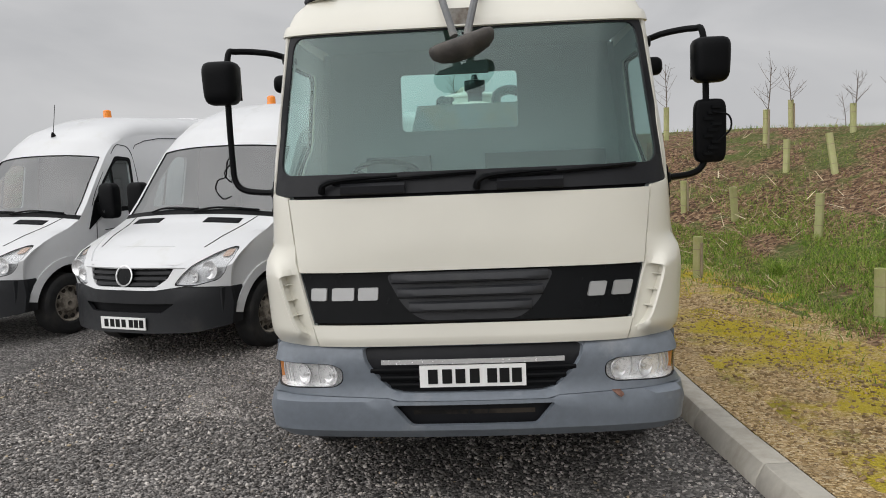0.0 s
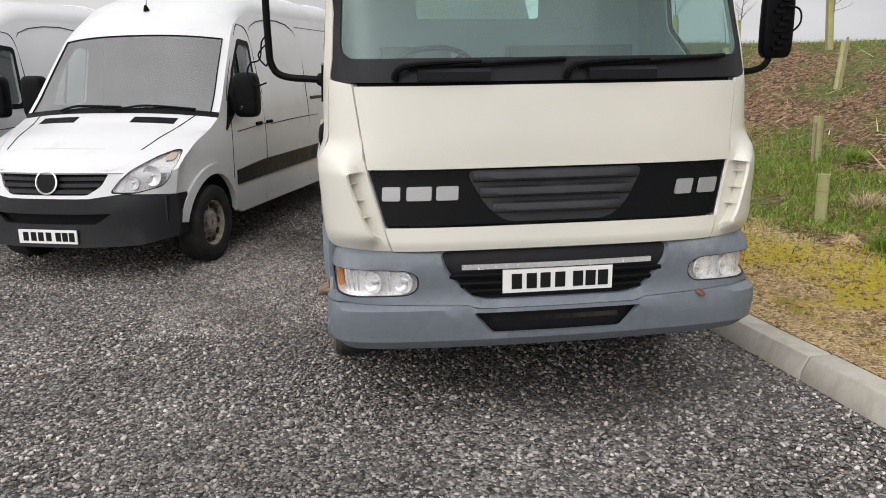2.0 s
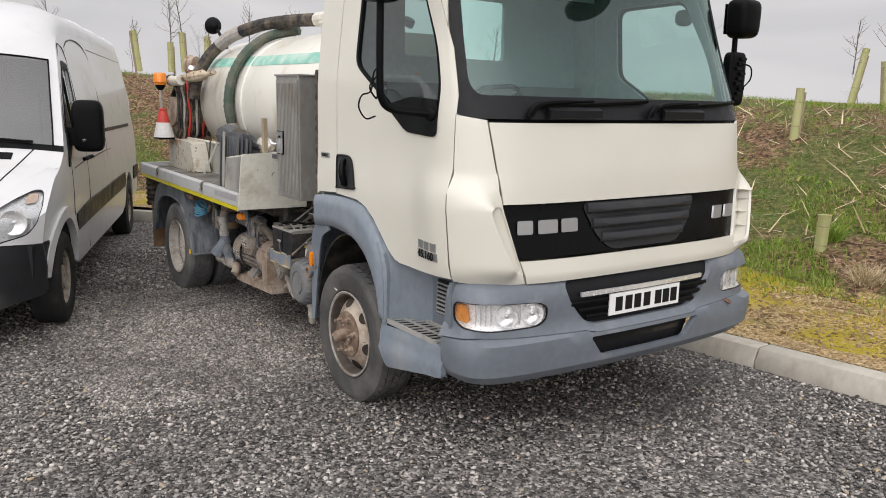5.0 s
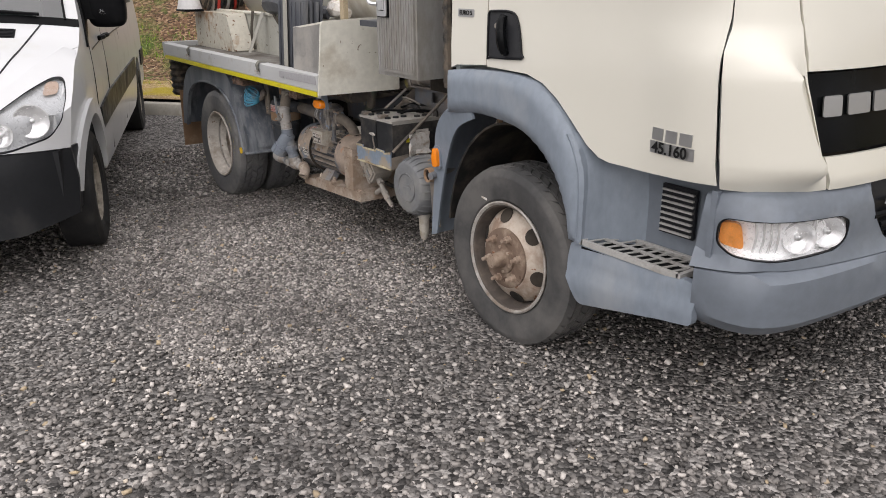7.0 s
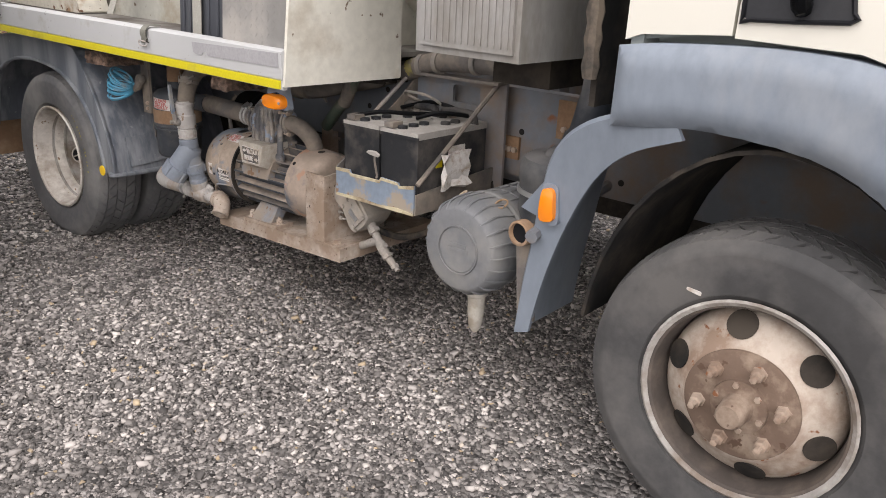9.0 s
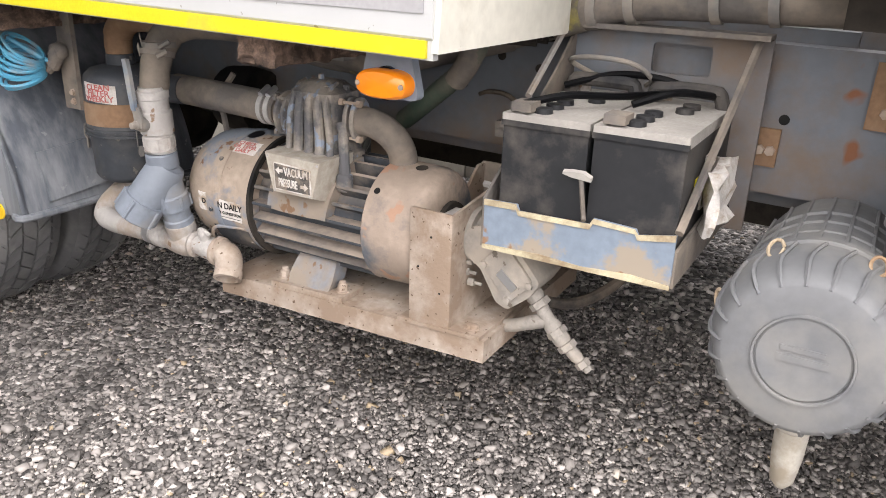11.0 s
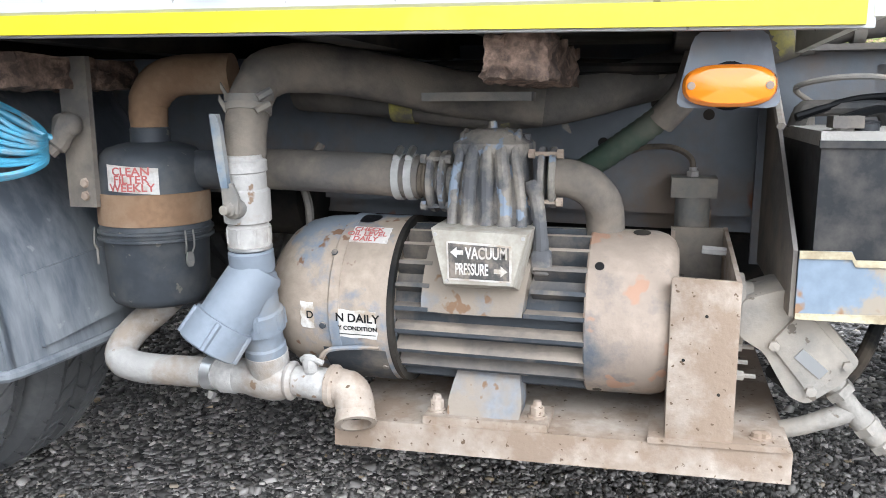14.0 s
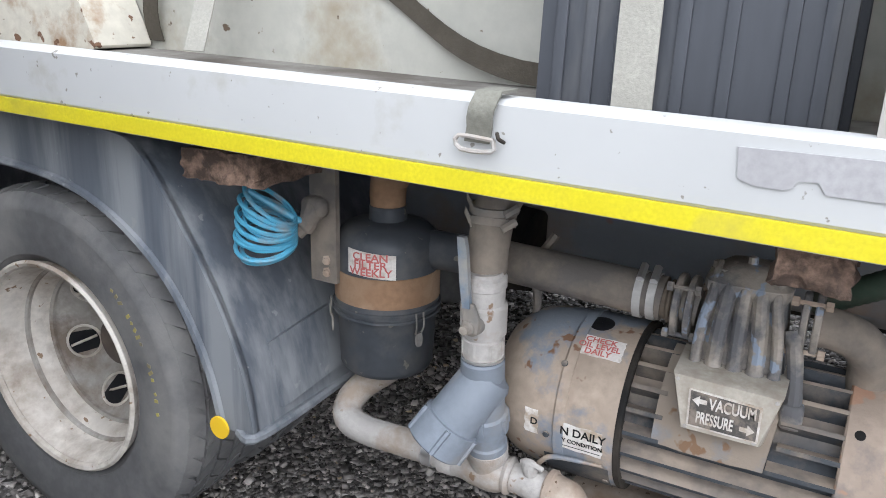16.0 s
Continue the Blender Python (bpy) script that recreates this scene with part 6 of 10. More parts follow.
part("worn_tape_patch", sheet(pat, [], 0.05, lambda u, v, d: Vector((-BX - 0.0025 + d, u, v)), 0.003), M["primer"], truck, "grey patch of worn tape")
part("bed_floor", cube(-1.08, 1.08, Y0 + 0.01, Y1, 0.945, 0.962), M["bedfloor"], truck, "dusty grey bed floor")
for y in (2.85, 3.35, 3.85, 4.4, 5.0):
    part("bed_bearer", cube(-1.05, 1.05, y, y + 0.06, 0.875, 0.945), M["under"], truck)
part("rear_rail", cube(-BX, BX, Y1, Y1 + 0.05, 0.89, 1.0), M["bedwhite"], truck, bevel=0.006)

# front end panel and checker-plate locker
fp = rounded([(-1.128, 0.882), (-0.60, 0.876), (-0.60, 1.275), (-0.78, 1.285), (-1.09, 1.275)], [0.002, 0.01, 0.01, 0.02, 0.02], 3)
for side in (-1, 1):
    part("front_end_panel", sheet(fp, [], 0.1, lambda u, v, d: Vector((-side * u, 2.705 + d, v)), 0.012), M["bedcream"], truck, "cream end panel with rust chips")
    bm = sheet(rounded([(2.72, 0.985), (3.062, 0.985), (3.062, 1.225), (2.75, 1.268)], 0.012, 3), [], 0.1, lambda u, v, d: Vector((side * (1.095 - (v - 0.98) * 0.06 - d), u, v)), 0.008)
    lk = part("locker", bm, M["checker"], truck, "aluminium checker-plate locker side")
    part("locker_top", sheet([(-1.08, 2.72), (-0.62, 2.72), (-0.62, 3.06), (-1.08, 3.06)], [], 0.2, lambda u, v, d: Vector((-side * u, v, float(np.interp(v, (2.72, 3.06), (1.272, 1.228))) - d)), 0.01), M["bedcream"], lk)
    part("locker_back", cube(min(side * 0.62, side * 0.63), max(side * 0.62, side * 0.63), 2.75, 3.06, 0.97, 1.24), M["bedcream"], lk)
    # inner wall of the tray
    part("tray_wall", sheet([(2.76, 0.96), (5.27, 0.96), (5.27, 1.24), (2.76, 1.25)], [], 0.3, lambda u, v, d: Vector((side * (0.70 - d), u, v)), 0.012), M["traywall"], truck, "chipped cream tray wall")
    part("tray_lip", hose([(side * 0.705, 2.76, 1.25), (side * 0.705, 5.27, 1.24)], 0.012, 8, 8), M["bedcream"], truck)
    part("rear_locker", sheet(rounded([(4.50, 0.965), (5.28, 0.965), (5.28, 1.235), (4.62, 1.235)], 0.02, 3), [], 0.1, lambda u, v, d: Vector((side * (0.86 - d), u, v)), 0.15), M["rustcream"], truck, "cream rear locker with rust bloom")
for i in range(11):
    for j in range(9):
        y, z = 2.80 + 0.028 * i, 1.0 + 0.024 * j
        if z < 1.25 - (y - 2.78) * 0.14 and y < 3.05:
            part("tread_stud", cube(-0.0003, 0.0003, -0.008, 0.008, -0.0022, 0.0022, pose(-(1.095 - (z - 0.98) * 0.06) - 0.0004, y, z, 45 if (i + j) % 2 else -45)), M["checker"], lk, smooth=False)

# tall checker-plate tool locker behind the cab
tl = part("tool_locker", cube(-1.0, -0.45, 1.935, 2.285, 1.035, 1.815), M["toolplate"], truck, "upright aluminium tread-plate tool locker", bevel=0.006)
part("locker_door", cube(-1.012, -1.0, 1.950, 2.265, 1.055, 1.79), M["toolplate"], tl, bevel=0.004)
for i in range(14):
    part("pressed_rib", cube(-1.016, -1.012, 1.962 + 0.0215 * i, 1.971 + 0.0215 * i, 1.07, 1.77), M["toolplate"], tl, smooth=False, bevel=0.001)
part("latch_dish", cube(-1.022, -1.014, 2.15, 2.245, 1.315, 1.465), M["black"], tl, "black latch recess", bevel=0.003)
lt = part("latch", sheet(rounded([(2.155, 1.32), (2.24, 1.32), (2.24, 1.46), (2.155, 1.46)], 0.012, 3), [rounded([(2.172, 1.345), (2.223, 1.345), (2.223, 1.435), (2.172, 1.435)], 0.01, 3)], 0.04, lambda u, v, d: Vector((-1.028 + d, u, v)), 0.008), M["alloy"], tl, "chrome paddle latch")
part("latch_paddle", cube(-1.036, -1.024, 2.175, 2.215, 1.35, 1.42), M["alloy"], lt, bevel=0.005)
part("latch_bar", hose([(-1.03, 2.235, 1.375), (-1.05, 2.26, 1.38), (-1.05, 2.285, 1.40)], 0.010, 8), M["alloy"], lt)
part("locker_top_plate", cube(-1.01, -0.44, 1.925, 2.295, 1.815, 1.825), M["toolplate"], tl)
part("locker_foot", cube(-0.74, -0.5, 2.0, 2.2, 0.94, 1.035), M["under"], tl, bevel=0.02)
part("locker_post", cube(-0.47, -0.42, 1.955, 1.995, 0.87, 1.035), M["chassis"], tl)
part("gap_bellows", hose([(-0.96, 1.752, 1.02), (-0.96, 1.752, 1.85)], 0.018, 8, 26, 0.006), M["hose"], truck)
# dark sheet added across the gap to stand for its shade
part("cab_gap_shade", cube(-0.94, 0.94, 1.742, 1.758, 0.95, 1.9), M["under"], truck)

# ---- tank ----
TZ, TR = 1.60, 0.60
tank = part("tank", turned((0, 2.52, TZ), (0, 1, 0), [(0.0, 0.12), (0.01, 0.30), (0.035, 0.46), (0.08, 0.555), (0.13, TR), (2.55, TR), (2.62, 0.56), (2.67, 0.46), (2.70, 0.30), (2.71, 0.12)], 64), M["tank"], truck, "cream vacuum tank with a green stripe")
for a0, a1 in ((137, 147), (33, 43)):
    part("green_stripe", skin(lambda y, a: (TR * 1.004 * math.cos(radians(a)), y, TZ + TR * 1.004 * math.sin(radians(a))), list(np.linspace(2.66, 5.05, 12)), list(np.linspace(a0, a1, 6))), M["stripe"], tank, "faded green stripe")
for y in (2.9, 4.95):
    part("tank_saddle", cube(-0.5, 0.5, y, y + 0.1, 0.95, 1.15), M["bedcream"], tank)
part("tank_seam", turned((0, 3.98, TZ), (0, 1, 0), [(0, TR), (0.004, TR + 0.006), (0.03, TR + 0.006), (0.034, TR)], 64, closed=True), M["tank"], tank)
part("manhole", turned((0, 3.1, TZ + TR - 0.03), (0, 0, 1), [(0, 0.24), (0.08, 0.24), (0.085, 0.26), (0.10, 0.26), (0.12, 0.2), (0.13, 0.02)], 28), M["tank"], tank)
part("relief_valve", turned((0.02, 2.75, 2.17), (0, 0, 1), [(0, 0.06), (0.1, 0.06), (0.12, 0.085), (0.2, 0.085), (0.21, 0.03), (0.25, 0.02)], 18), M["trim"], tank)
part("vent", turned((-0.22, 2.8, 2.12), (0, 0, 1), [(0, 0.05), (0.09, 0.05), (0.1, 0.07), (0.13, 0.06), (0.135, 0.01)], 16), M["trim"], tank)
part("top_valve", hose([(0.2, 2.8, 2.12), (0.2, 2.8, 2.25), (0.3, 2.8, 2.29), (0.38, 2.8, 2.27)], 0.04, 10), M["trim"], tank)
part("headboard", sheet([(-0.58, 1.0), (0.58, 1.0), (0.50, 1.9), (0.43, 2.17), (-0.43, 2.17), (-0.50, 1.9)], [], 0.3, lambda u, v, d: Vector((u, 2.44 + d, v)), 0.02), M["chassis"], truck)


def round_tank(y, a, r):
    return Vector((-(TR + r) * math.sin(radians(a)), y, TZ + (TR + r) * math.cos(radians(a))))


# hoses over the tank
part("suction_hose", hose([round_tank(4.15, a, 0.05) for a in (105, 90, 70, 50, 34, 22)] + [round_tank(4.1, 12, 0.05), round_tank(4.0, 3, 0.06)], 0.042, 10, 8, 0.004), M["greenhose"], truck, "dark green suction hose over the tank")
part("delivery_hose", hose([round_tank(5.0, 88, 0.09), round_tank(4.98, 70, 0.09), round_tank(4.95, 52, 0.09), round_tank(4.9, 40, 0.10)], 0.055, 10, 8, 0.003), M["hose"], truck, "black ribbed hose curving over the tank")
part("hose_coupling", hose([round_tank(4.9, 40, 0.10), round_tank(4.75, 33, 0.13), round_tank(4.6, 27, 0.14)], 0.06, 10), M["pipe"], truck)
part("upper_hose", hose([round_tank(4.6, 27, 0.14), round_tank(4.3, 19, 0.15), round_tank(3.9, 12, 0.14), round_tank(3.5, 8, 0.12)], 0.055, 10, 8, 0.002), M["hose"], truck)
part("hose_elbow", hose([round_tank(3.5, 8, 0.12), round_tank(3.3, 6, 0.11), round_tank(3.2, 5, 0.0)], 0.06, 10), M["bedcream"], truck)
part("work_lamp", turned(round_tank(5.15, 28, 0.22), (0, 1, 0.2), [(0, 0.02), (0.03, 0.06), (0.1, 0.085), (0.11, 0.08), (0.112, 0.01)], 16), M["black"], truck)
part("lamp_post", hose([round_tank(5.1, 30, 0.0), round_tank(5.12, 29, 0.2)], 0.015, 6, 2), M["trim"], truck)
part("drain_pipe", hose([(-0.78, 5.36, 1.80), (-0.80, 5.2, 1.79), (-0.80, 5.0, 1.80)], 0.048, 12, 3), M["bedcream"], truck, "cream drain pipe with a black end")
part("pipe_end", turned((-0.775, 5.38, 1.80), (0, 1, 0), [(-0.02, 0.055), (0.03, 0.055), (0.035, 0.01)], 14), M["black"], truck)
part("wrapped_rag", hose([(-0.78, 5.0, 1.82), (-0.72, 4.7, 1.84), (-0.66, 4.45, 1.87)], [0.03, 0.05, 0.02], 8, 4), M["stained"], truck)
part("gauge_cluster", turned((-0.55, 5.28, 1.95), (-0.5, 0.7, 0), [(0, 0.09), (0.06, 0.09), (0.065, 0.10), (0.09, 0.10), (0.092, 0.02)], 18), M["hub"], truck)
part("gauge_valve", hose([(-0.6, 5.25, 1.93), (-0.68, 5.1, 1.90), (-0.7, 5.0, 1.92)], 0.025, 8), M["alloy"], truck)
reel = thing("hose_reel", "hose reel wound with red and black hoses behind the tank", "hose reel")
for k in range(15):
    x, r = -0.46 - 0.024 * k, 0.30 - 0.010 * abs(k - 9) + 0.012 * math.sin(k * 2.1)
    part("hose_turn", hose([(x + 0.006 * math.sin(2 * i + k), 5.22 + (r * 0.42) * math.cos(i * math.pi / 8), 1.50 + r * math.sin(i * math.pi / 8)) for i in range(17)], 0.0125, 8, 3), M["redcone"] if k in (4, 10) else M["pipe"] if k in (2, 7, 12) else M["hose"], reel)
part("reel_drum", turned((-0.82, 5.28, 1.50), (1, 0, 0), [(0, 0.05), (0.0, 0.14), (0.4, 0.14), (0.4, 0.05)], 20), M["hub"], reel)
part("reel_stand", cube(-0.80, -0.45, 5.22, 5.34, 1.2, 1.42), M["hub"], reel)

# loose things on the bed
bea = part("rear_beacon", turned((-0.93, 5.24, 1.75), (0, 0, 1), [(0, 0.05), (0.02, 0.055), (0.025, 0.062), (0.10, 0.058), (0.115, 0.05), (0.12, 0.01)], 18), M["amber"], truck, "amber beacon on a pole")
part("beacon_pole", hose([(-0.93, 5.24, 1.235), (-0.93, 5.24, 1.75)], 0.013, 8, 2), M["pipe"], bea)
part("beacon_base", turned((-0.93, 5.24, 1.70), (0, 0, 1), [(0, 0.02), (0.03, 0.045), (0.05, 0.048), (0.052, 0.01)], 14), M["black"], bea)
cone = thing("traffic_cone", "red and white traffic cone on the rear of the lorry bed", "traffic cone")
cx, cy, cz = -0.945, 5.14, 1.237
part("base", cube(cx - 0.075, cx + 0.075, cy - 0.10, cy + 0.10, cz, cz + 0.018), M["black"], cone, bevel=0.006)
part("white_sleeve", turned((cx, cy, cz + 0.018), (0, 0, 1), [(0, 0.095), (0.14, 0.062), (0.141, 0.05), (0.0, 0.08)], 24, closed=True), M["whitecone"], cone)
part("red_top", turned((cx, cy, cz + 0.158), (0, 0, 1), [(0, 0.061), (0.10, 0.038), (0.105, 0.034), (0.13, 0.034), (0.135, 0.025), (0.0, 0.05)], 24, closed=True), M["redcone"], cone)

boards = thing("plastic_boards", "stack of black corrugated plastic boards strapped to the bed", "boards")
for k, (x, y0, y1, z1, lean) in enumerate(((-0.985, 3.10, 3.47, 1.37, 3), (-0.955, 3.11, 3.46, 1.40, 4), (-0.925, 3.09, 3.44, 1.36, 4), (-0.895, 3.11, 3.45, 1.39, 5))):
    q = pose(x, 0, 0.963, 0, lean, 0)
    b = part("board", cube(-0.009, 0.009, y0, y1, 0, z1 - 0.963, q), M["board"], boards, bevel=0.004)
    if k == 0:
        for y in (3.125, 3.165, 3.23, 3.285, 3.36, 3.40, 3.44):
            part("board_rib", cube(-0.014, -0.009, y - 0.008, y + 0.008, 0.004, z1 - 0.975, q), M["board"], b, bevel=0.002)
part("strap", skin(lambda z, w: (-1.012 + (z - 0.963) * 0.055, 3.334 + w + 0.01 * (z - 0.963), z), list(np.linspace(0.955, 1.40, 8)), [-0.026, 0.026], 0.003, (0, 3.3, 1.2)), M["webbing"], boards, "pale grey webbing strap")
stake_ = thing("wooden_stake", "weathered wooden stake standing on the bed", "stake")
part("stake", cube(-0.86, -0.83, 2.86, 2.90, 1.24, 1.52), M["stake"], stake_, bevel=0.004)
part("stake_foot", cube(-0.90, -0.80, 2.83, 2.93, 1.235, 1.252), M["hub"], stake_)
bagt = thing("folded_tarpaulin", "black folded tarpaulin heaped against the tank", "tarpaulin")
part("fold", hose([(-0.66, 4.3, 1.30), (-0.72, 3.95, 1.34), (-0.74, 3.6, 1.30), (-0.70, 3.3, 1.28)], [0.05, 0.09, 0.08, 0.04], 8, 4), M["board"], bagt)
part("fold", hose([(-0.68, 3.9, 1.30), (-0.78, 3.6, 1.36), (-0.80, 3.3, 1.33)], [0.03, 0.06, 0.03], 6, 3), M["oldweb"], bagt)
part("rag", hose([(-0.70, 3.25, 1.29), (-0.74, 3.15, 1.32), (-0.72, 3.05, 1.29)], [0.03, 0.055, 0.03], 8, 3), M["paper"], bagt)
part("dark_wedge", cube(-0.9, -0.7, 2.36, 2.62, 1.25, 1.28, pose(0, 0, 0, 0, 0, 0)), M["board"], bagt)

straps = thing("cargo_strap", "dirty webbing strap hanging on the tray wall", "strap")
part("webbing", skin(lambda t, w: (-0.722 - 0.012 * math.sin(t * 9), 3.56 + 0.55 * t + 0.01 * math.sin(t * 7), 0.985 + 0.30 * t ** 1.6 + w), list(np.linspace(0, 1, 16)), [-0.02, 0.02], 0.003, (0, 3.5, 1)), M["oldweb"], straps)
straps = thing("cargo_strap", "grey webbing strap with a bolt over the bed floor", "strap")
part("webbing", skin(lambda z, w: (-0.735 - (1.25 - z) * 0.5, 4.22 + w + (z - 1) * 0.1, z), list(np.linspace(0.985, 1.26, 8)), [-0.025, 0.025], 0.003, (0, 4.2, 1)), M["webbing"], straps)
straps = thing("cargo_strap", "dark twisted strap over the tray wall", "strap")
part("webbing", skin(lambda z, w: (-0.725 - 0.02 * math.sin(z * 12), 4.45 + w + 0.04 * math.sin(z * 14), z), list(np.linspace(0.98, 1.26, 10)), [-0.022, 0.022], 0.003, (0, 4.2, 1)), M["oldweb"], straps)


def buckle(y):
    """A webbing tab over the rail with a wire buckle."""
    b = thing("strap_buckle", "grey-olive webbing tab with a metal buckle over the side rail", "strap buckle", group="strap buckles")
    part("tab", skin(lambda t, w: (-BX - 0.008 - (0.006 if 0.25 < t < 0.6 else 0), y + w + 0.01 * t, 1.002 - 0.062 * t) if t > 0.12 else (-BX + 0.05 - 0.4 * t, y + w, 1.004), [0, 0.06, 0.119, 0.13, 0.3, 0.5, 0.7, 0.85, 1.0], [-0.017, 0.017], 0.003, (0, y, 0.9)), M["olive"], b)
    part("wire_loop", hose([(-BX - 0.011, y - 0.014, 0.946), (-BX - 0.012, y - 0.012, 0.932), (-BX - 0.012, y + 0.03, 0.931), (-BX - 0.012, y + 0.033, 0.947), (-BX - 0.011, y - 0.014, 0.946)], 0.003, 6, 3), M["pipe"], b)
    part("hook", hose([(-BX - 0.01, y - 0.018, 0.955), (-BX - 0.018, y - 0.024, 0.950), (-BX - 0.01, y - 0.028, 0.945)], 0.0025, 6, 3), M["under"], b)


buckle(3.475)
buckle(4.72)

# ---- rear mudguard ----
SET = UNDER
for side in (-1, 1):
    prof = [(3.905, 0.375), (3.93, 0.50), (3.985, 0.63), (4.06, 0.75), (4.13, 0.845), (4.20, 0.878), (4.45, 0.887), (4.75, 0.887), (4.92, 0.86), (5.05, 0.76), (5.13, 0.60), (5.17, 0.42)]
    pp = [tuple(p) for p in smooth_path([(0, y, z) for y, z in prof], 3)]
    mg = part("rear_mudguard", skin(lambda i, x: (side * x, pp[int(i)][1], pp[int(i)][2]), list(range(len(pp))), [0.52, 0.7, 0.9, 1.05, 1.068], 0.008, (side * 0.8, 4.55, 0.3)), M["guard"], truck, "scuffed black plastic rear mudguard")
    lip_in = [tuple(p)[1:] for p in smooth_path([(0, 3.975, 0.372), (0, 4.0, 0.48), (0, 4.06, 0.60), (0, 4.15, 0.69), (0, 4.28, 0.758), (0, 4.45, 0.787), (0, 4.65, 0.787), (0, 4.85, 0.745), (0, 4.98, 0.64), (0, 5.07, 0.42)], 4)]
    lip = [(y, z) for _, y, z in pp] + lip_in[::-1]
    part("guard_lip", sheet(lip, [], 0.05, lambda u, v, d: Vector((side * (1.075 - d), u, v)), 0.018), M["guard"], mg)
    part("guard_edge", hose([(side * 1.078, y, z) for y, z in lip_in[::2]], 0.008, 6, 2), M["guard"], mg)
    for h in (0.42, 0.47):
        part("guard_step", skin(lambda i, x: (side * x, 3.90 + 0.03 * i, 0.42 + 0.12 * i - (0.02 if x > 0.9 else 0)), [0, 1], [0.60, 0.75, 1.0], 0.012, (0, 4.5, 0.4)), M["guard"], mg) if h == 0.42 else None
    part("guard_rim", hose([(side * 1.07, 3.945, 0.372), (side * 1.06, 3.904, 0.372), (side * 0.8, 3.904, 0.372), (side * 0.53, 3.904, 0.375)], 0.010, 8), M["guard"], mg)
    part("mud_flap", skin(lambda x, z: (side * x, 5.27 + 0.04 * (0.8 - z), z), [0.55, 0.8, 1.05], [0.22, 0.4, 0.66], 0.01, (0, 4, 0)), M["brown"], truck, "brown rubber mud flap")
part("reflector_dot", turned((-1.094, 3.965, 0.388), (-1, 0, 0), [(0, 0.021), (0.004, 0.021), (0.0045, 0.001)], 20), M["sticker"], truck, "round orange-yellow sticker")
part("air_bellows", hose([(-0.98, 5.36, 0.62), (-0.98, 5.36, 0.90)], 0.085, 14, 12, 0.014), M["hose"], truck, "black ribbed bellows")


# ---- vacuum pump and motor under the bed ----
SET = LEVEL
MX, MZ = -0.745, 0.485


def on_motor(y, up, r):
    """A point on a drum about the motor's axle; up: degrees above its outward side."""
    return Vector((MX - r * math.cos(radians(up)), y, MZ + r * math.sin(radians(up))))


def wrapped(text, size, y, up, r, material, parent, squeeze=1.0):
    """Lettering bent round the motor's drum."""
    ob = lettering(text, size, Matrix.Identity(4), material, parent, depth=0.0003, squeeze=squeeze, placed=False)
    for v in ob.data.vertices:
        v.co = on_motor(y - v.co.x, up + math.degrees(v.co.y / r), r + v.co.z + 0.0006)
    return ob


def round_can(text, size, c, r, turn, z, material, parent, squeeze=1.0):
    """Lettering bent round an upright canister; turn: degrees from -x towards -y."""
    ob = lettering(text, size, Matrix.Identity(4), material, parent, depth=0.0003, squeeze=squeeze, placed=False)
    for v in ob.data.vertices:
        a = radians(turn) + v.co.x / r
        v.co = Vector((c[0] - (r + v.co.z + 0.0008) * math.cos(a), c[1] - (r + v.co.z + 0.0008) * math.sin(a), z + v.co.y))
    return ob


def base_top(y):
    return 0.298 + (3.487 - y) * 0.030


def base_slab(x0, x1, y0, y1, lift0, lift1, n=8):
    """A slab that follows the slope of the pump's base."""
    return rings(bmesh.new(), [[Vector((x, y, base_top(y) + h)) for x, h in ((x0, lift0), (x0, lift1), (x1, lift1), (x1, lift0))] for y in np.linspace(y0, y1, n)])


base = part("pump_base", base_slab(-0.888, -0.36, 2.753, 3.487, -0.050, 0.0), M["tan"], truck, "dust-caked steel pump base", bevel=0.007)
part("base_foot", base_slab(-0.884, -0.80, 3.118, 3.328, 0.0, 0.013), M["tan"], base, bevel=0.004)
part("bracket_flange", base_slab(-0.891, -0.60, 2.762, 2.962, 0.0, 0.009), M["tan"], base, bevel=0.003)
for y in (2.790, 2.80, 2.955):
    part("flange_bolt", turned((-0.862 if y < 2.95 else -0.66, y, base_top(y) + 0.008), (0, 0, 1), [(0, 0.014), (0.003, 0.014), (0.004, 0.010), (0.011, 0.0095), (0.013, 0.003)], 8), M["tan"], base)
for y in (3.30, 2.86):
    part("base_hanger", cube(-0.44, -0.39, y, y + 0.05, 0.31, 0.62), M["tan"], base)
post = part("drive_bracket", sheet(rounded([(2.838, 0.322), (2.937, 0.322), (2.937, 0.577), (2.838, 0.574)], 0.004, 2), [], 0.1, lambda u, v, d: Vector((-0.886 + d, u, v)), 0.009), M["tan"], truck, "upright bracket of dusty steel plate", bevel=0.0015)
part("bracket_side", sheet([(-0.878, 0.32), (-0.565, 0.32), (-0.565, 0.602), (-0.60, 0.602), (-0.66, 0.552), (-0.84, 0.552), (-0.878, 0.574)], [], 0.1, lambda u, v, d: Vector((u, 2.930 + d, v)), 0.007), M["tan"], post)
part("bracket_side", sheet([(-0.878, 0.32), (-0.565, 0.32), (-0.565, 0.606), (-0.878, 0.572)], [], 0.1, lambda u, v, d: Vector((u, 2.838 + d, v)), 0.007), M["tan"], post)
part("bracket_back", cube(-0.572, -0.564, 2.838, 2.937, 0.32, 0.605), M["dusty"], post)
part("bracket_bolt", hose([(-0.66, 2.845, 0.578), (-0.66, 2.885, 0.580)], 0.008, 6, 1), M["pipe"], post)
part("bracket_block", cube(-0.84, -0.76, 2.85, 2.90, 0.535, 0.548), M["pipe"], post, bevel=0.003)
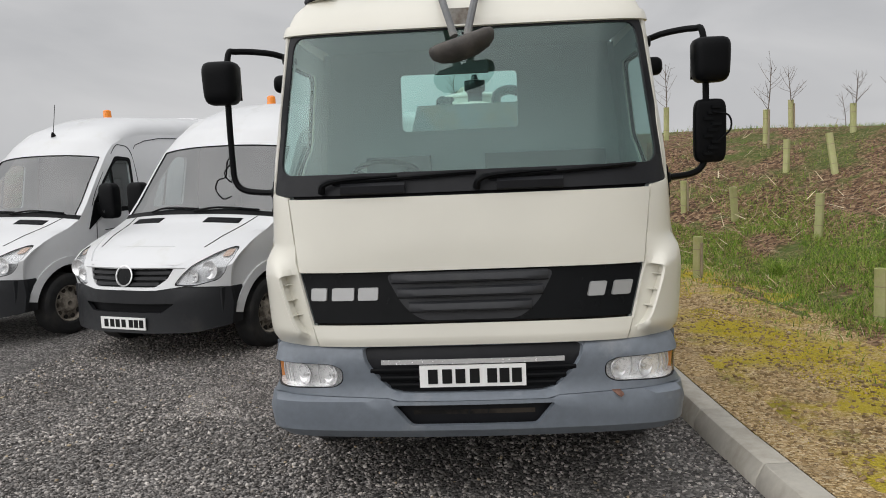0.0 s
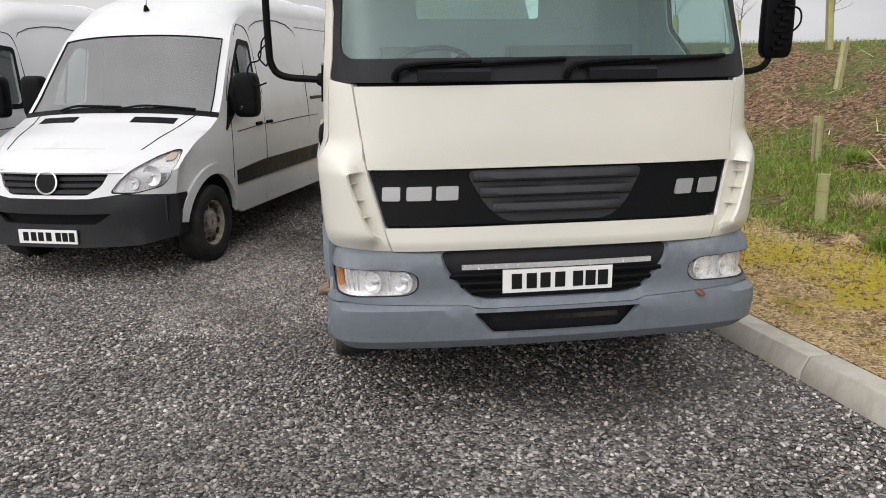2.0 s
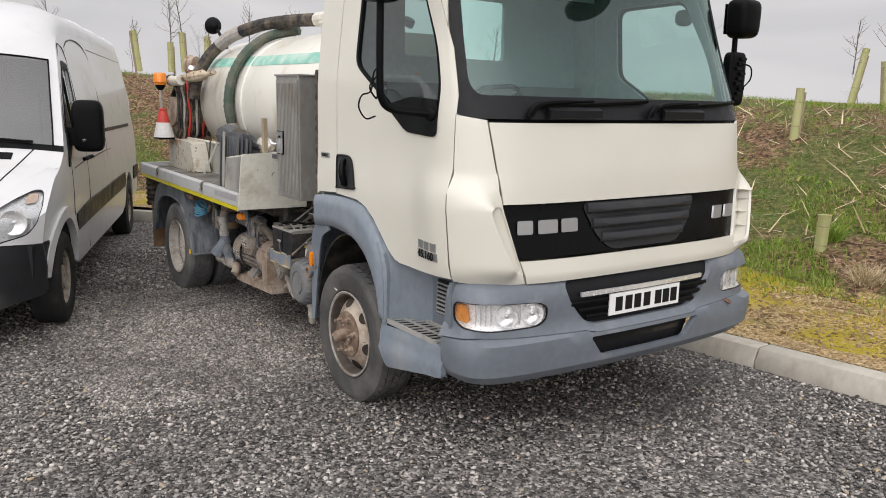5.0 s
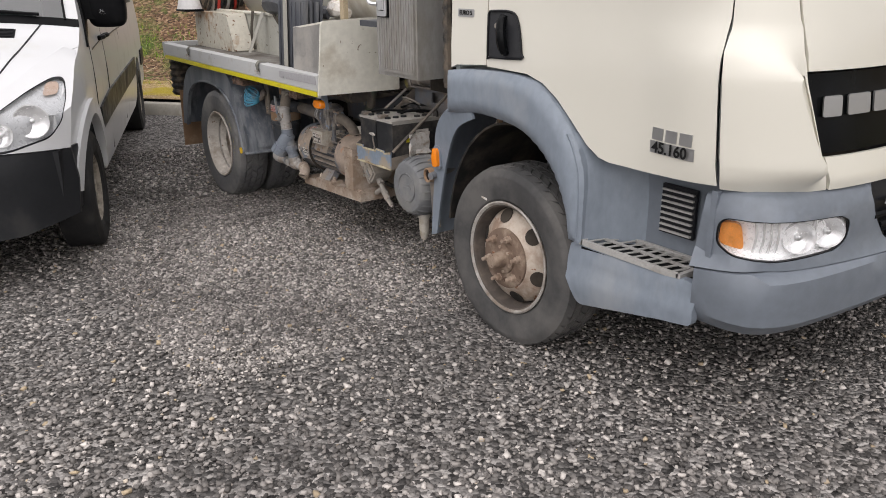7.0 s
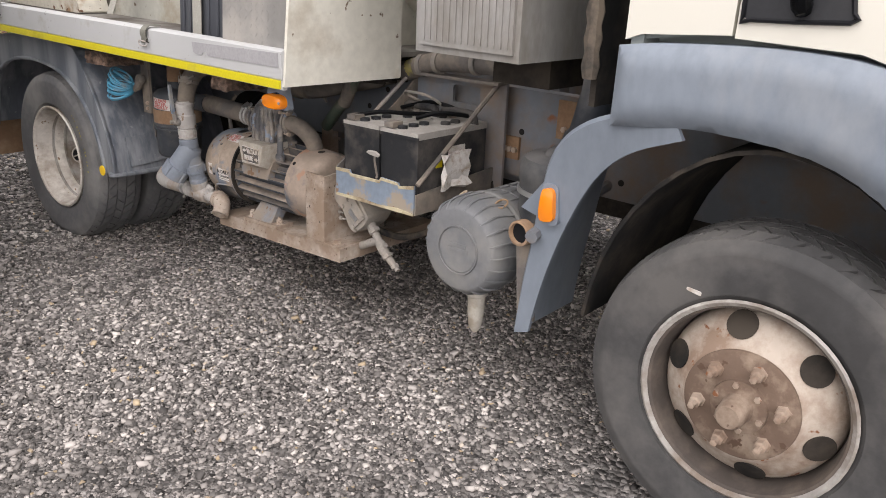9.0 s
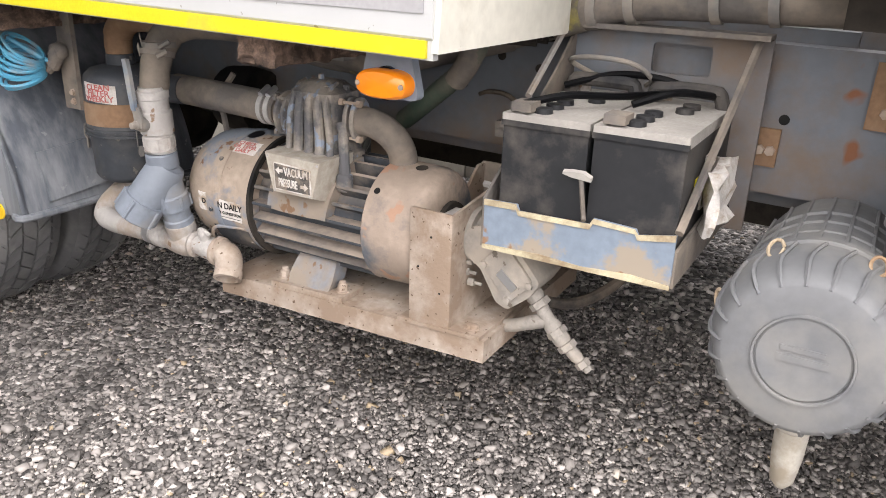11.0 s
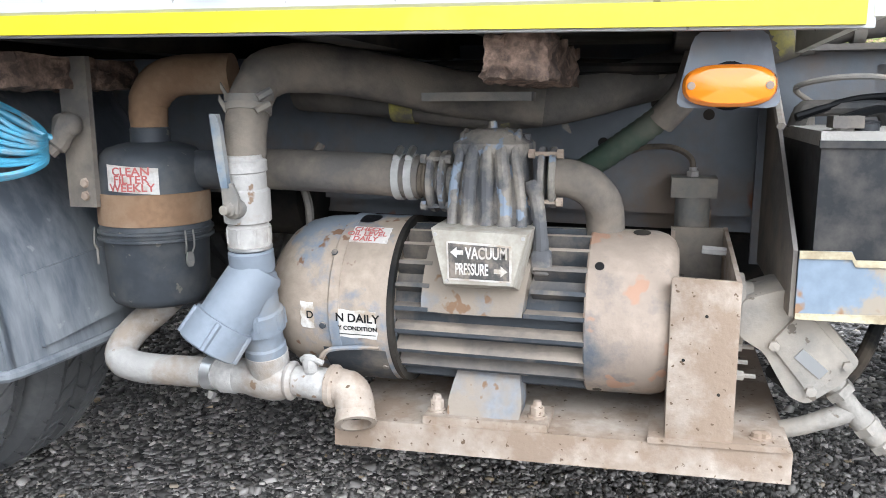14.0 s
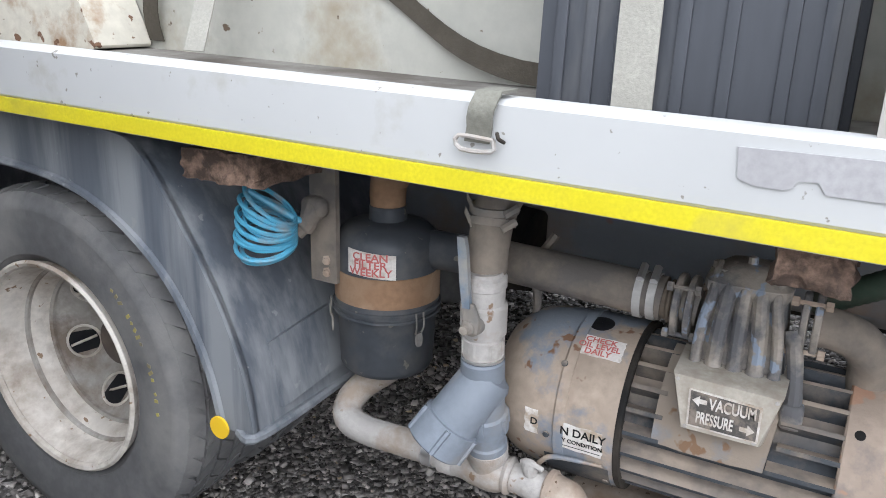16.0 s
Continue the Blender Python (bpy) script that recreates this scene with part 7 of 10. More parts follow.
for y, z in ((2.885, 0.52), (2.862, 0.40), (2.915, 0.45)):
    # small black discs give the dark inside of drilled holes
    part("bracket_hole_disc", turned((-0.8862, y, z), (-1, 0, 0), [(0, 0.0026), (0.001, 0.0026), (0.0011, 0.0005)], 8), M["under"], post)

motor = part("motor", turned((MX, 3.055, MZ), (0, 1, 0), [(-0.01, 0.08), (0, 0.108), (0.335, 0.108), (0.34, 0.08)], 48), M["fins"], truck, "finned electric pump motor under brown dust")


def cooling_fin(a, y0, y1, r=0.1385):
    p0, p1 = on_motor(3.035, a, 0.100), on_motor(3.035, a, r)
    n = (on_motor(3.035, a + 1, 0.15) - on_motor(3.035, a - 1, 0.15)).normalized() * 0.0044
    part("cooling_fin", rings(bmesh.new(), [[Vector((q.x, y, q.z)) for q in (p0 - n * 1.7, p0 + n * 1.7, p1 + n * 0.8, p1 - n * 0.8)] for y in (y0, y0 + 0.012, y1 - 0.012, y1)], caps=True), M["fins"], motor)


for k in range(18):
    a = -92 + 16.4 * k
    if a > 190:
        continue
    if 5 < a < 84:
        cooling_fin(a, 3.318, 3.380)
        cooling_fin(a, 3.062, 3.150 if a > 20 else 3.160)
    else:
        cooling_fin(a, 3.062, 3.380)
cap = part("drive_end_cover", turned((MX, 2.925, MZ), (0, 1, 0), [(0.0, 0.052), (0.0, 0.108), (0.006, 0.122), (0.018, 0.132), (0.036, 0.1375), (0.138, 0.1395), (0.141, 0.137), (0.141, 0.10)], 60), M["endcover"], motor, "rust-streaked end cover")
part("cover_ring", turned((MX, 2.915, MZ), (0, 1, 0), [(0.0, 0.048), (0.0, 0.066), (0.012, 0.068), (0.012, 0.048)], 32, closed=True), M["under"], cap)
for up in (43, -58, 128):
    q = on_motor(3.046, up, 0.138)
    o = q - on_motor(3.046, up, 0.1)
    part("cover_screw", turned(q, o, [(0, 0.0075), (0.002, 0.0075), (0.0025, 0.004), (0.0026, 0.001)], 12), M["under"], cap)
# black disc on the cover for the shade inside a breather hole
part("breather_disc", turned(on_motor(2.985, 82, 0.1385), on_motor(0, 82, 1) - on_motor(0, 82, 0), [(0, 0.014), (0.001, 0.014), (0.0012, 0.001)], 16), M["under"], cap)
part("shaft_boss", turned((MX, 2.83, MZ), (0, 1, 0), [(0, 0.030), (0.05, 0.034), (0.07, 0.038), (0.10, 0.042)], 20), M["pipe"], cap)
fan = part("fan_cowl", turned((MX, 3.384, MZ), (0, 1, 0), [(0.0, 0.136), (0.0, 0.1475), (0.003, 0.149), (0.104, 0.149), (0.108, 0.1462), (0.125, 0.1465), (0.160, 0.144), (0.192, 0.136), (0.216, 0.122), (0.236, 0.100), (0.248, 0.070), (0.254, 0.035), (0.255, 0.01)], 64), M["cowl"], motor, "domed fan cowl stained with dust")
part("cowl_band", turned((MX, 3.470, MZ), (0, 1, 0), [(0, 0.1485), (0.001, 0.1508), (0.018, 0.1508), (0.020, 0.1485)], 64, closed=True), M["cowl"], fan)
part("cowl_rim", turned((MX, 3.376, MZ), (0, 1, 0), [(0, 0.136), (0.0, 0.150), (0.008, 0.1505), (0.010, 0.1485), (0.010, 0.136)], 64, closed=True), M["under"], fan)
# dark skin laid on the cowl takes the place of a shaded hole
part("cowl_hole_disc", skin(lambda r, a: on_motor(3.457 + r * math.cos(a), 80 + math.degrees(r * math.sin(a) / 0.149), 0.1496), [0.0005, 0.011, 0.0225], list(np.linspace(0, 2 * math.pi, 25))), M["trim"], fan, "round hole in the cowl, drawn as a dark disc")
for y, up in ((3.489, 41), (3.50, -8), (3.40, -40)):
    part("cowl_screw", turned(on_motor(y, up, 0.150), on_motor(0, up, 1) - on_motor(0, up, 0), [(0, 0.006), (0.003, 0.0055), (0.004, 0.001)], 10), M["fins"], fan)


def motor_label(y0, y1, up0, up1, r=0.1498, torn=0.0):
    return skin(lambda u, a: on_motor(u + torn * math.sin(a * 1.9), a + torn * 220 * math.sin(u * 160), r), list(np.linspace(y0, y1, 9)), list(np.linspace(up0, up1, 9)))


oil = part("oil_label", motor_label(3.401, 3.484, 50, 65.5, torn=0.001), M["paper"], fan, "white and red oil warning label")
for k, w in enumerate(("CHECK", "OIL LEVEL", "DAILY")):
    wrapped(w, 0.0145, 3.442, 62.2 - 4.6 * k, 0.1502, M["redink"], oil, 1.12)
dl = part("drain_label", motor_label(3.403, 3.474, -15.5, 3.5, torn=0.0018), M["paper"], fan, "torn white drain label")
wrapped("N DAILY", 0.0205, 3.437, -1.8, 0.1502, M["ink"], dl)
wrapped("Y CONDITION", 0.0105, 3.437, -8.6, 0.1502, M["ink"], dl)
part("label_line", motor_label(3.406, 3.472, -13.2, -12.6, 0.1502), M["ink"], dl)
sc = part("drain_label_scrap", motor_label(3.517, 3.541, -11, 7, 0.1470, 0.0015), M["paper"], fan)
wrapped("D", 0.018, 3.524, -1.8, 0.1474, M["ink"], sc)
part("drain_plate", motor_label(3.392, 3.505, -66, -24, 0.1512), M["fins"], fan, "dark plate under the cowl")
part("drain_lever", hose([on_motor(3.525, -42, 0.168), on_motor(3.508, -30, 0.162), on_motor(3.49, -24, 0.158), on_motor(3.45, -22, 0.155), on_motor(3.40, -20.5, 0.154)], [0.006, 0.005, 0.0045, 0.004, 0.003], 6, 4), M["cowl"], fan)
ft = part("motor_foot", sheet(rounded([(3.166, 0.320), (3.288, 0.318), (3.290, 0.34), (3.286, 0.365), (3.280, 0.388), (3.176, 0.388), (3.170, 0.365), (3.165, 0.34)], 0.004, 2), [], 0.03, lambda u, v, d: Vector((-0.872 + (v - 0.32) * 0.75 + d, u, v)), 0.05), M["pump"], motor, "cast motor foot")
for y in (3.140, 3.312):
    part("foot_bolt", turned((-0.850, y, base_top(y) + 0.012), (0, 0, 1), [(0, 0.017), (0.004, 0.017), (0.005, 0.0125), (0.019, 0.012), (0.021, 0.008), (0.028, 0.007), (0.029, 0.002)], 8), M["tan"], ft)

# terminal box with its sign, on a smooth saddle cast into the motor's side
part("motor_saddle", skin(lambda y, a: on_motor(y + (0.016 * (1 - (a - 6) / 70) if y < 3.2 else 0), a, 0.1375 + (0.004 if 3.17 < y < 3.30 else 0)), list(np.linspace(3.146, 3.330, 9)), list(np.linspace(5, 84, 12)), 0.035, (MX, 3.24, MZ)), M["pump"], motor, "smooth saddle under the sign box")
sb = bmesh.new()
rings(sb, [[Vector((x, y, z)) for y, z in q] for x, q in ((-0.79, ((3.165, 0.50), (3.30, 0.50), (3.31, 0.638), (3.15, 0.638))), (-0.86, ((3.168, 0.535), (3.288, 0.535), (3.306, 0.640), (3.149, 0.638))), (-0.905, ((3.171, 0.552), (3.284, 0.551), (3.304, 0.640), (3.149, 0.637))), (-0.910, ((3.173, 0.554), (3.282, 0.553), (3.302, 0.638), (3.151, 0.635))))])
tb = part("terminal_box", sb, M["signedge"], motor, "terminal box with pressure sign", bevel=0.003)
sg = part("sign_border", sheet(rounded([(3.174, 0.5595), (3.2755, 0.5600), (3.2775, 0.6215), (3.1745, 0.6170)], 0.002, 2), [], 0.04, lambda u, v, d: Vector((-0.9122 + d, u, v)), 0.0025), M["paper"], tb, "white sign with a black panel")
part("sign_panel", sheet([(3.177, 0.5625), (3.2727, 0.5630), (3.2744, 0.6187), (3.1777, 0.6142)], [], 0.05, lambda u, v, d: Vector((-0.9130 + d, u, v)), 0.0015), M["faded"], sg, smooth=False)
lettering("VACUUM", 0.0255, facing(-0.9136, 3.2135, 0.6035, 1.2), M["paper"], sg, squeeze=0.62)
lettering("PRESSURE", 0.0255, facing(-0.9136, 3.2365, 0.5775), M["paper"], sg, squeeze=0.48)
for y, z, s in ((3.2605, 0.6045, 1), (3.1905, 0.5770, -1)):
    part("sign_arrow", sheet([(y + s * 0.0105, z), (y, z + 0.0085), (y, z + 0.0035), (y - s * 0.0105, z + 0.0035), (y - s * 0.0105, z - 0.0035), (y, z - 0.0035), (y, z - 0.0085)], [], 0.02, lambda u, v, d: Vector((-0.9140 + d, u, v)), 0.001), M["paper"], sg)
for y, z in ((3.296, 0.631), (3.157, 0.629), (3.277, 0.557), (3.179, 0.558)):
    part("sign_rivet", turned((-0.9098, y, z), (-1, 0, 0), [(0, 0.0035), (0.0015, 0.003), (0.002, 0.0005)], 8), M["pipe"], tb)

# cast pump head with ribs and flanges
HY = 3.2275
head = part("pump_head", rings(bmesh.new(), [[Vector((-0.790 + fx * sx, HY + fy * sy, z)) for sx, sy in ((-1, -0.62), (-0.86, -0.9), (-0.6, -1), (0.8, -1), (1, -0.7), (1, 0.7), (0.8, 1), (-0.6, 1), (-0.86, 0.9), (-1, 0.62))] for z, fx, fy in ((0.615, 0.062, 0.074), (0.632, 0.062, 0.074), (0.640, 0.054, 0.066), (0.70, 0.050, 0.060), (0.745, 0.050, 0.057), (0.755, 0.056, 0.062), (0.768, 0.056, 0.062), (0.776, 0.048, 0.050), (0.789, 0.036, 0.034), (0.792, 0.02, 0.02))]), M["headcast"], truck, "ribbed cast pump head", bevel=0.004)
for y, r in ((3.285, 0.0085), (3.258, 0.0125), (3.228, 0.0115), (3.198, 0.0125), (3.171, 0.0085)):
    c = HY + (y - HY) * 0.78
    part("head_rib", hose([(-0.850, y, 0.628), (-0.846, y, 0.66), (-0.846, HY + (y - HY) * 0.92, 0.71), (-0.842, c, 0.752), (-0.822, c, 0.778), (-0.80, c, 0.788)], [r * 1.25, r, r, r * 0.95, r * 0.8, r * 0.5], 10, 4), M["headcast"], head)
for y, x, z in ((3.195, -0.822, 0.770), (3.262, -0.822, 0.770), (3.228, -0.80, 0.789), (3.175, -0.78, 0.768), (3.28, -0.78, 0.768)):
    part("head_bolt", turned((x, y, z), (0, 0, 1), [(0, 0.010), (0.003, 0.010), (0.004, 0.0075), (0.014, 0.007), (0.016, 0.002)], 6), M["headcast"], head)
for y in (3.302, 3.322):
    part("flange", turned((-0.795, y, 0.703), (0, 1, 0), [(0, 0.02), (0, 0.049), (0.002, 0.052), (0.009, 0.052), (0.011, 0.049), (0.011, 0.02)], 28), M["headcast"], head)
for y in (3.140, 3.122):
    part("flange", rings(bmesh.new(), [[Vector((-0.795 + 0.036 * f * math.cos(a), y + d, 0.713 + 0.050 * f * math.sin(a))) for a in (2 * math.pi * i / 26 for i in range(26))] for d, f in ((0, 0.94), (0.002, 1), (0.009, 1), (0.011, 0.94))]), M["headcast"], head)
for x, z in ((-0.795, 0.752), (-0.795, 0.675)):
    part("flange_bolt", turned((x - 0.02, 3.110, z), (0, 1, 0), [(0, 0.008), (0.010, 0.008), (0.011, 0.004), (0.045, 0.004), (0.046, 0.008), (0.056, 0.008)], 6), M["hub"], head)
for z in (0.742, 0.664):
    part("flange_bolt", turned((-0.825, 3.292, z), (0, 1, 0), [(0, 0.008), (0.009, 0.008), (0.010, 0.004), (0.042, 0.004), (0.043, 0.008), (0.052, 0.008)], 6), M["headcast"], head)
part("head_neck", hose([(-0.795, 3.296, 0.703), (-0.795, 3.345, 0.707)], [0.03, 0.03], 14, 2), M["headcast"], head)
part("side_boss", hose([(-0.815, 3.158, 0.705), (-0.828, 3.148, 0.668), (-0.834, 3.142, 0.63), (-0.836, 3.140, 0.595)], [0.018, 0.012, 0.0115, 0.013], 10, 4), M["headcast"], head)
part("boss_block", pillow(bmesh.new(), (-0.838, 3.139, 0.580), (0.014, 0.017, 0.021), 0.45, 16, 9), M["headcast"], head)
part("inlet_hose", hose([(-0.795, 3.352, 0.708), (-0.795, 3.44, 0.713), (-0.792, 3.56, 0.716), (-0.785, 3.70, 0.718)], 0.0365, 18, 4), M["dusty"], truck, "thick rubber inlet hose")
part("inlet_stub", turned((-0.795, 3.334, 0.706), (0, 1, 0), [(0, 0.030), (0.004, 0.036), (0.008, 0.036), (0.012, 0.031), (0.03, 0.031)], 22), M["hose"], truck)
for y in (3.361, 3.383):
    c = part("hose_clamp", turned((-0.795, y, 0.709), (0, 1, 0), [(0, 0.0365), (0, 0.0395), (0.013, 0.0395), (0.013, 0.0365)], 28, closed=True), M["grating"], truck, "worn steel hose clamp")
    part("clamp_screw", hose([(-0.822, y + 0.006, 0.742), (-0.792, y + 0.007, 0.757)], 0.007, 6, 1), M["alloy"], c)
part("outlet_elbow", hose([(-0.795, 3.124, 0.713), (-0.793, 3.10, 0.711), (-0.782, 3.072, 0.698), (-0.765, 3.052, 0.672), (-0.748, 3.046, 0.638), (-0.738, 3.045, 0.58)], [0.031, 0.031, 0.0315, 0.032, 0.032, 0.031], 16, 5), M["dusty"], truck, "dusty outlet elbow")

# ---- pipework, valve and filter ----
VY = 3.603
VALVE = [(-0.893, VY, 0.362), (-0.905, VY, 0.42), (-0.925, VY, 0.50), (-0.938, VY, 0.575), (-0.942, VY, 0.65), (-0.940, VY, 0.73), (-0.930, VY + 0.004, 0.79), (-0.905, VY + 0.008, 0.838)]


def on_pipe(z):
    return Vector(tuple(float(np.interp(z, [p[2] for p in VALVE], [p[i] for p in VALVE])) for i in (0, 1)) + (z,))


def pipe_ring(name, z0, prof, material, parent, label="", n=28):
    """A turned fitting on the upright pipe, from the height z0 upwards."""
    return part(name, turned(on_pipe(z0), on_pipe(z0 + 0.04) - on_pipe(z0), prof, n), material, parent, label)


vp = pipe_ring("valve_pipe", 0.604, [(0, 0.033), (0.003, 0.0355), (0.034, 0.0355), (0.036, 0.033), (0.040, 0.033), (0.043, 0.038), (0.092, 0.0385), (0.096, 0.034), (0.122, 0.034), (0.124, 0.0365), (0.140, 0.0365), (0.144, 0.031), (0.15, 0.030)], M["pipe"], truck, "dusty grey ball valve pipe")
for i in range(8):
    a = 2 * math.pi * i / 8
    part("valve_facet", hose([on_pipe(0.612) + Vector((0.0335 * math.cos(a), 0.0335 * math.sin(a), 0)), on_pipe(0.636) + Vector((0.0335 * math.cos(a), 0.0335 * math.sin(a), 0))], 0.004, 6, 1), M["pipe"], vp)
pipe_ring("bright_ring", 0.600, [(0, 0.034), (0.0015, 0.0362), (0.0055, 0.0362), (0.007, 0.034)], M["alloy"], vp)
pipe_ring("valve_collar", 0.560, [(0, 0.034), (0.004, 0.037), (0.036, 0.037), (0.040, 0.034)], M["plasticpipe"], vp, "dark grey plastic collar")
part("upper_elbow", hose([on_pipe(0.73), on_pipe(0.77), on_pipe(0.81), (-0.893, VY + 0.006, 0.852), (-0.860, VY - 0.01, 0.885), (-0.80, VY - 0.06, 0.893), (-0.74, VY - 0.16, 0.878), (-0.69, VY - 0.28, 0.850), (-0.665, VY - 0.44, 0.832)], [0.031, 0.033, 0.034, 0.036, 0.040, 0.042, 0.042, 0.042, 0.042], 18, 5), M["dusty"], truck, "thick brown-dusted suction hose")
for z, r in ((0.818, 0.0385), (0.838, 0.040)):
    c = pipe_ring("hose_clip", z, [(0, 0.034), (0, r), (0.012, r), (0.012, 0.034)], M["fitting"], vp, "dusty worm-drive hose clip")
    part("clip_screw", hose([on_pipe(z) + Vector((-0.028, -0.030, 0.004)), on_pipe(z) + Vector((-0.012, -0.046, 0.016))], 0.0065, 6, 1), M["fitting"], c)
    part("clip_tail", skin(lambda t, w: on_pipe(z + w) + Vector((-0.034 + 0.01 * t, 0.020 + 0.018 * t, 0.02 * t)), [0, 0.5, 1], [0.0, 0.010], 0.002, (0, 3.6, 0.8)), M["fitting"], c)
lv = part("valve_lever", rings(bmesh.new(), [[Vector((x - 0.996, y + yy, z)) for x, yy in ((-0.005, -0.0075 * f), (-0.005, 0.0075 * f), (0.005, 0.0075 * f), (0.005, -0.0075 * f))] for y, z, f in ((3.608, 0.705, 0.8), (3.612, 0.74, 1.0), (3.618, 0.80, 1.0), (3.621, 0.818, 0.85))]), M["lever"], vp, "blue-grey plastic valve lever", bevel=0.003)
part("lever_arm", rings(bmesh.new(), [[Vector((x - 0.994, y + yy, z)) for x, yy in ((-0.003, -0.012 * f), (-0.003, 0.012 * f), (0.003, 0.012 * f), (0.003, -0.012 * f))] for y, z, f in ((3.600, 0.665, 1.0), (3.600, 0.69, 1.1), (3.607, 0.712, 0.85))]), M["fitting"], lv, bevel=0.002)
part("lever_boss", turned((-0.974, 3.602, 0.672), (-1, 0.1, 0), [(0, 0.018), (0.016, 0.017), (0.018, 0.012), (0.026, 0.0115), (0.027, 0.008), (0.038, 0.0075), (0.039, 0.001)], 14), M["fitting"], vp)
yb = part("strainer_body", turned(on_pipe(0.405), on_pipe(0.50) - on_pipe(0.405), [(0, 0.030), (0.004, 0.036), (0.022, 0.036), (0.026, 0.033), (0.05, 0.034), (0.054, 0.041), (0.088, 0.041), (0.092, 0.036), (0.13, 0.037), (0.135, 0.041), (0.150, 0.040), (0.158, 0.034)], 26), M["plasticpipe"], truck, "grey plastic strainer body")
for i in range(6):
    a = 2 * math.pi * i / 6 + 0.3
    part("strainer_lug", hose([on_pipe(0.462) + Vector((0.040 * math.cos(a), 0.040 * math.sin(a), 0)), on_pipe(0.490) + Vector((0.040 * math.cos(a), 0.040 * math.sin(a), 0))], 0.006, 6, 1), M["plasticpipe"], yb)
BR_O, BR_D = Vector((-0.930, 3.598, 0.560)), Vector((-0.048, 0.064, -0.113)).normalized()
br = part("strainer_branch", turned(BR_O, BR_D, [(-0.012, 0.02), (-0.008, 0.040), (0.0, 0.0445), (0.095, 0.0465), (0.096, 0.052), (0.146, 0.054), (0.149, 0.051), (0.149, 0.047), (0.143, 0.045), (0.142, 0.002)], 36), M["plasticpipe"], yb, "slanted grey plastic strainer cap")
_, u_, v_ = frame_of(BR_D)
for i in range(5):
    a = 2 * math.pi * i / 5 + 0.5
    o = u_ * math.cos(a) + v_ * math.sin(a)
    part("cap_rib", hose([BR_O + BR_D * 0.098 + o * 0.0515, BR_O + BR_D * 0.146 + o * 0.053], 0.0055, 6, 1), M["plasticpipe"], br)
part("lower_pipe", hose([(-0.822, 3.842, 0.475), (-0.826, 3.872, 0.448), (-0.838, 3.908, 0.418), (-0.862, 3.926, 0.387), (-0.886, 3.912, 0.366), (-0.893, 3.865, 0.357), (-0.893, 3.78, 0.358), (-0.893, 3.70, 0.360), (-0.893, 3.60, 0.361)], [0.027, 0.0275, 0.028, 0.0285, 0.0285, 0.028, 0.0275, 0.0275, 0.0275], 18, 5), M["pipe"], truck, "curved dusty lower pipe")
cl = part("pipe_clamp", turned((-0.893, 3.708, 0.360), (0, 1, 0), [(0, 0.0275), (0, 0.0305), (0.020, 0.0305), (0.020, 0.0275)], 26, closed=True), M["alloy"], truck, "bright clamp on the lower pipe")
part("clamp_screw", hose([(-0.905, 3.712, 0.330), (-0.910, 3.716, 0.318)], [0.009, 0.006], 6, 1), M["fitting"], cl)
tee = part("tee_joint", turned((-0.893, 3.696, 0.360), (0, -1, 0), [(0, 0.026), (0.002, 0.033), (0.028, 0.033), (0.031, 0.031), (0.05, 0.0315), (0.072, 0.036), (0.10, 0.038), (0.118, 0.036), (0.128, 0.031), (0.130, 0.033), (0.136, 0.0345), (0.140, 0.031), (0.142, 0.026)], 28), M["pipe"], truck, "dusty tee joint")
part("tee_branch", turned(on_pipe(0.365), on_pipe(0.42) - on_pipe(0.365), [(0, 0.034), (0.022, 0.035), (0.030, 0.037), (0.048, 0.037), (0.052, 0.033)], 26), M["pipe"], tee)
part("pipe_nipple", turned((-0.893, 3.556, 0.360), (0, -1, -0.03), [(0, 0.024), (0.004, 0.027), (0.03, 0.0275), (0.034, 0.029), (0.060, 0.029), (0.066, 0.027), (0.075, 0.027)], 24), M["pipe"], truck, "pale pipe nipple")
el = part("end_elbow", hose([(-0.893, 3.492, 0.358), (-0.894, 3.472, 0.358), (-0.898, 3.452, 0.353), (-0.906, 3.441, 0.338), (-0.916, 3.436, 0.318)], [0.029, 0.031, 0.033, 0.033, 0.031], 18, 5), M["tan"], truck, "rusty open elbow")
part("elbow_collar", turned((-0.893, 3.490, 0.358), (0, -1, -0.05), [(0, 0.028), (0.0, 0.036), (0.010, 0.037), (0.014, 0.033), (0.015, 0.028)], 24), M["tan"], el)
MOUTH, MOUTH_D = Vector((-0.918, 3.4345, 0.314)), Vector((-0.62, -0.28, -0.72))
part("elbow_mouth", turned(MOUTH, MOUTH_D, [(-0.014, 0.022), (-0.014, 0.033), (0.0, 0.0345), (0.010, 0.0345), (0.011, 0.026), (-0.006, 0.0235)], 24, closed=True), M["tan"], el)
# dark disc in the mouth, painted shade instead of an open bore
part("elbow_bore_disc", turned(MOUTH, MOUTH_D, [(-0.006, 0.0255), (-0.005, 0.001)], 18), M["under"], el)
ck = part("drain_cock", hose([(-0.902, 3.520, 0.385), (-0.905, 3.520, 0.402), (-0.902, 3.518, 0.410)], [0.013, 0.014, 0.008], 10), M["pipe"], truck)
part("cock_handle", hose([(-0.905, 3.535, 0.404), (-0.91, 3.52, 0.410), (-0.908, 3.495, 0.402)], [0.006, 0.007, 0.005], 8), M["pipe"], ck)

FC = (-0.817, 3.867)
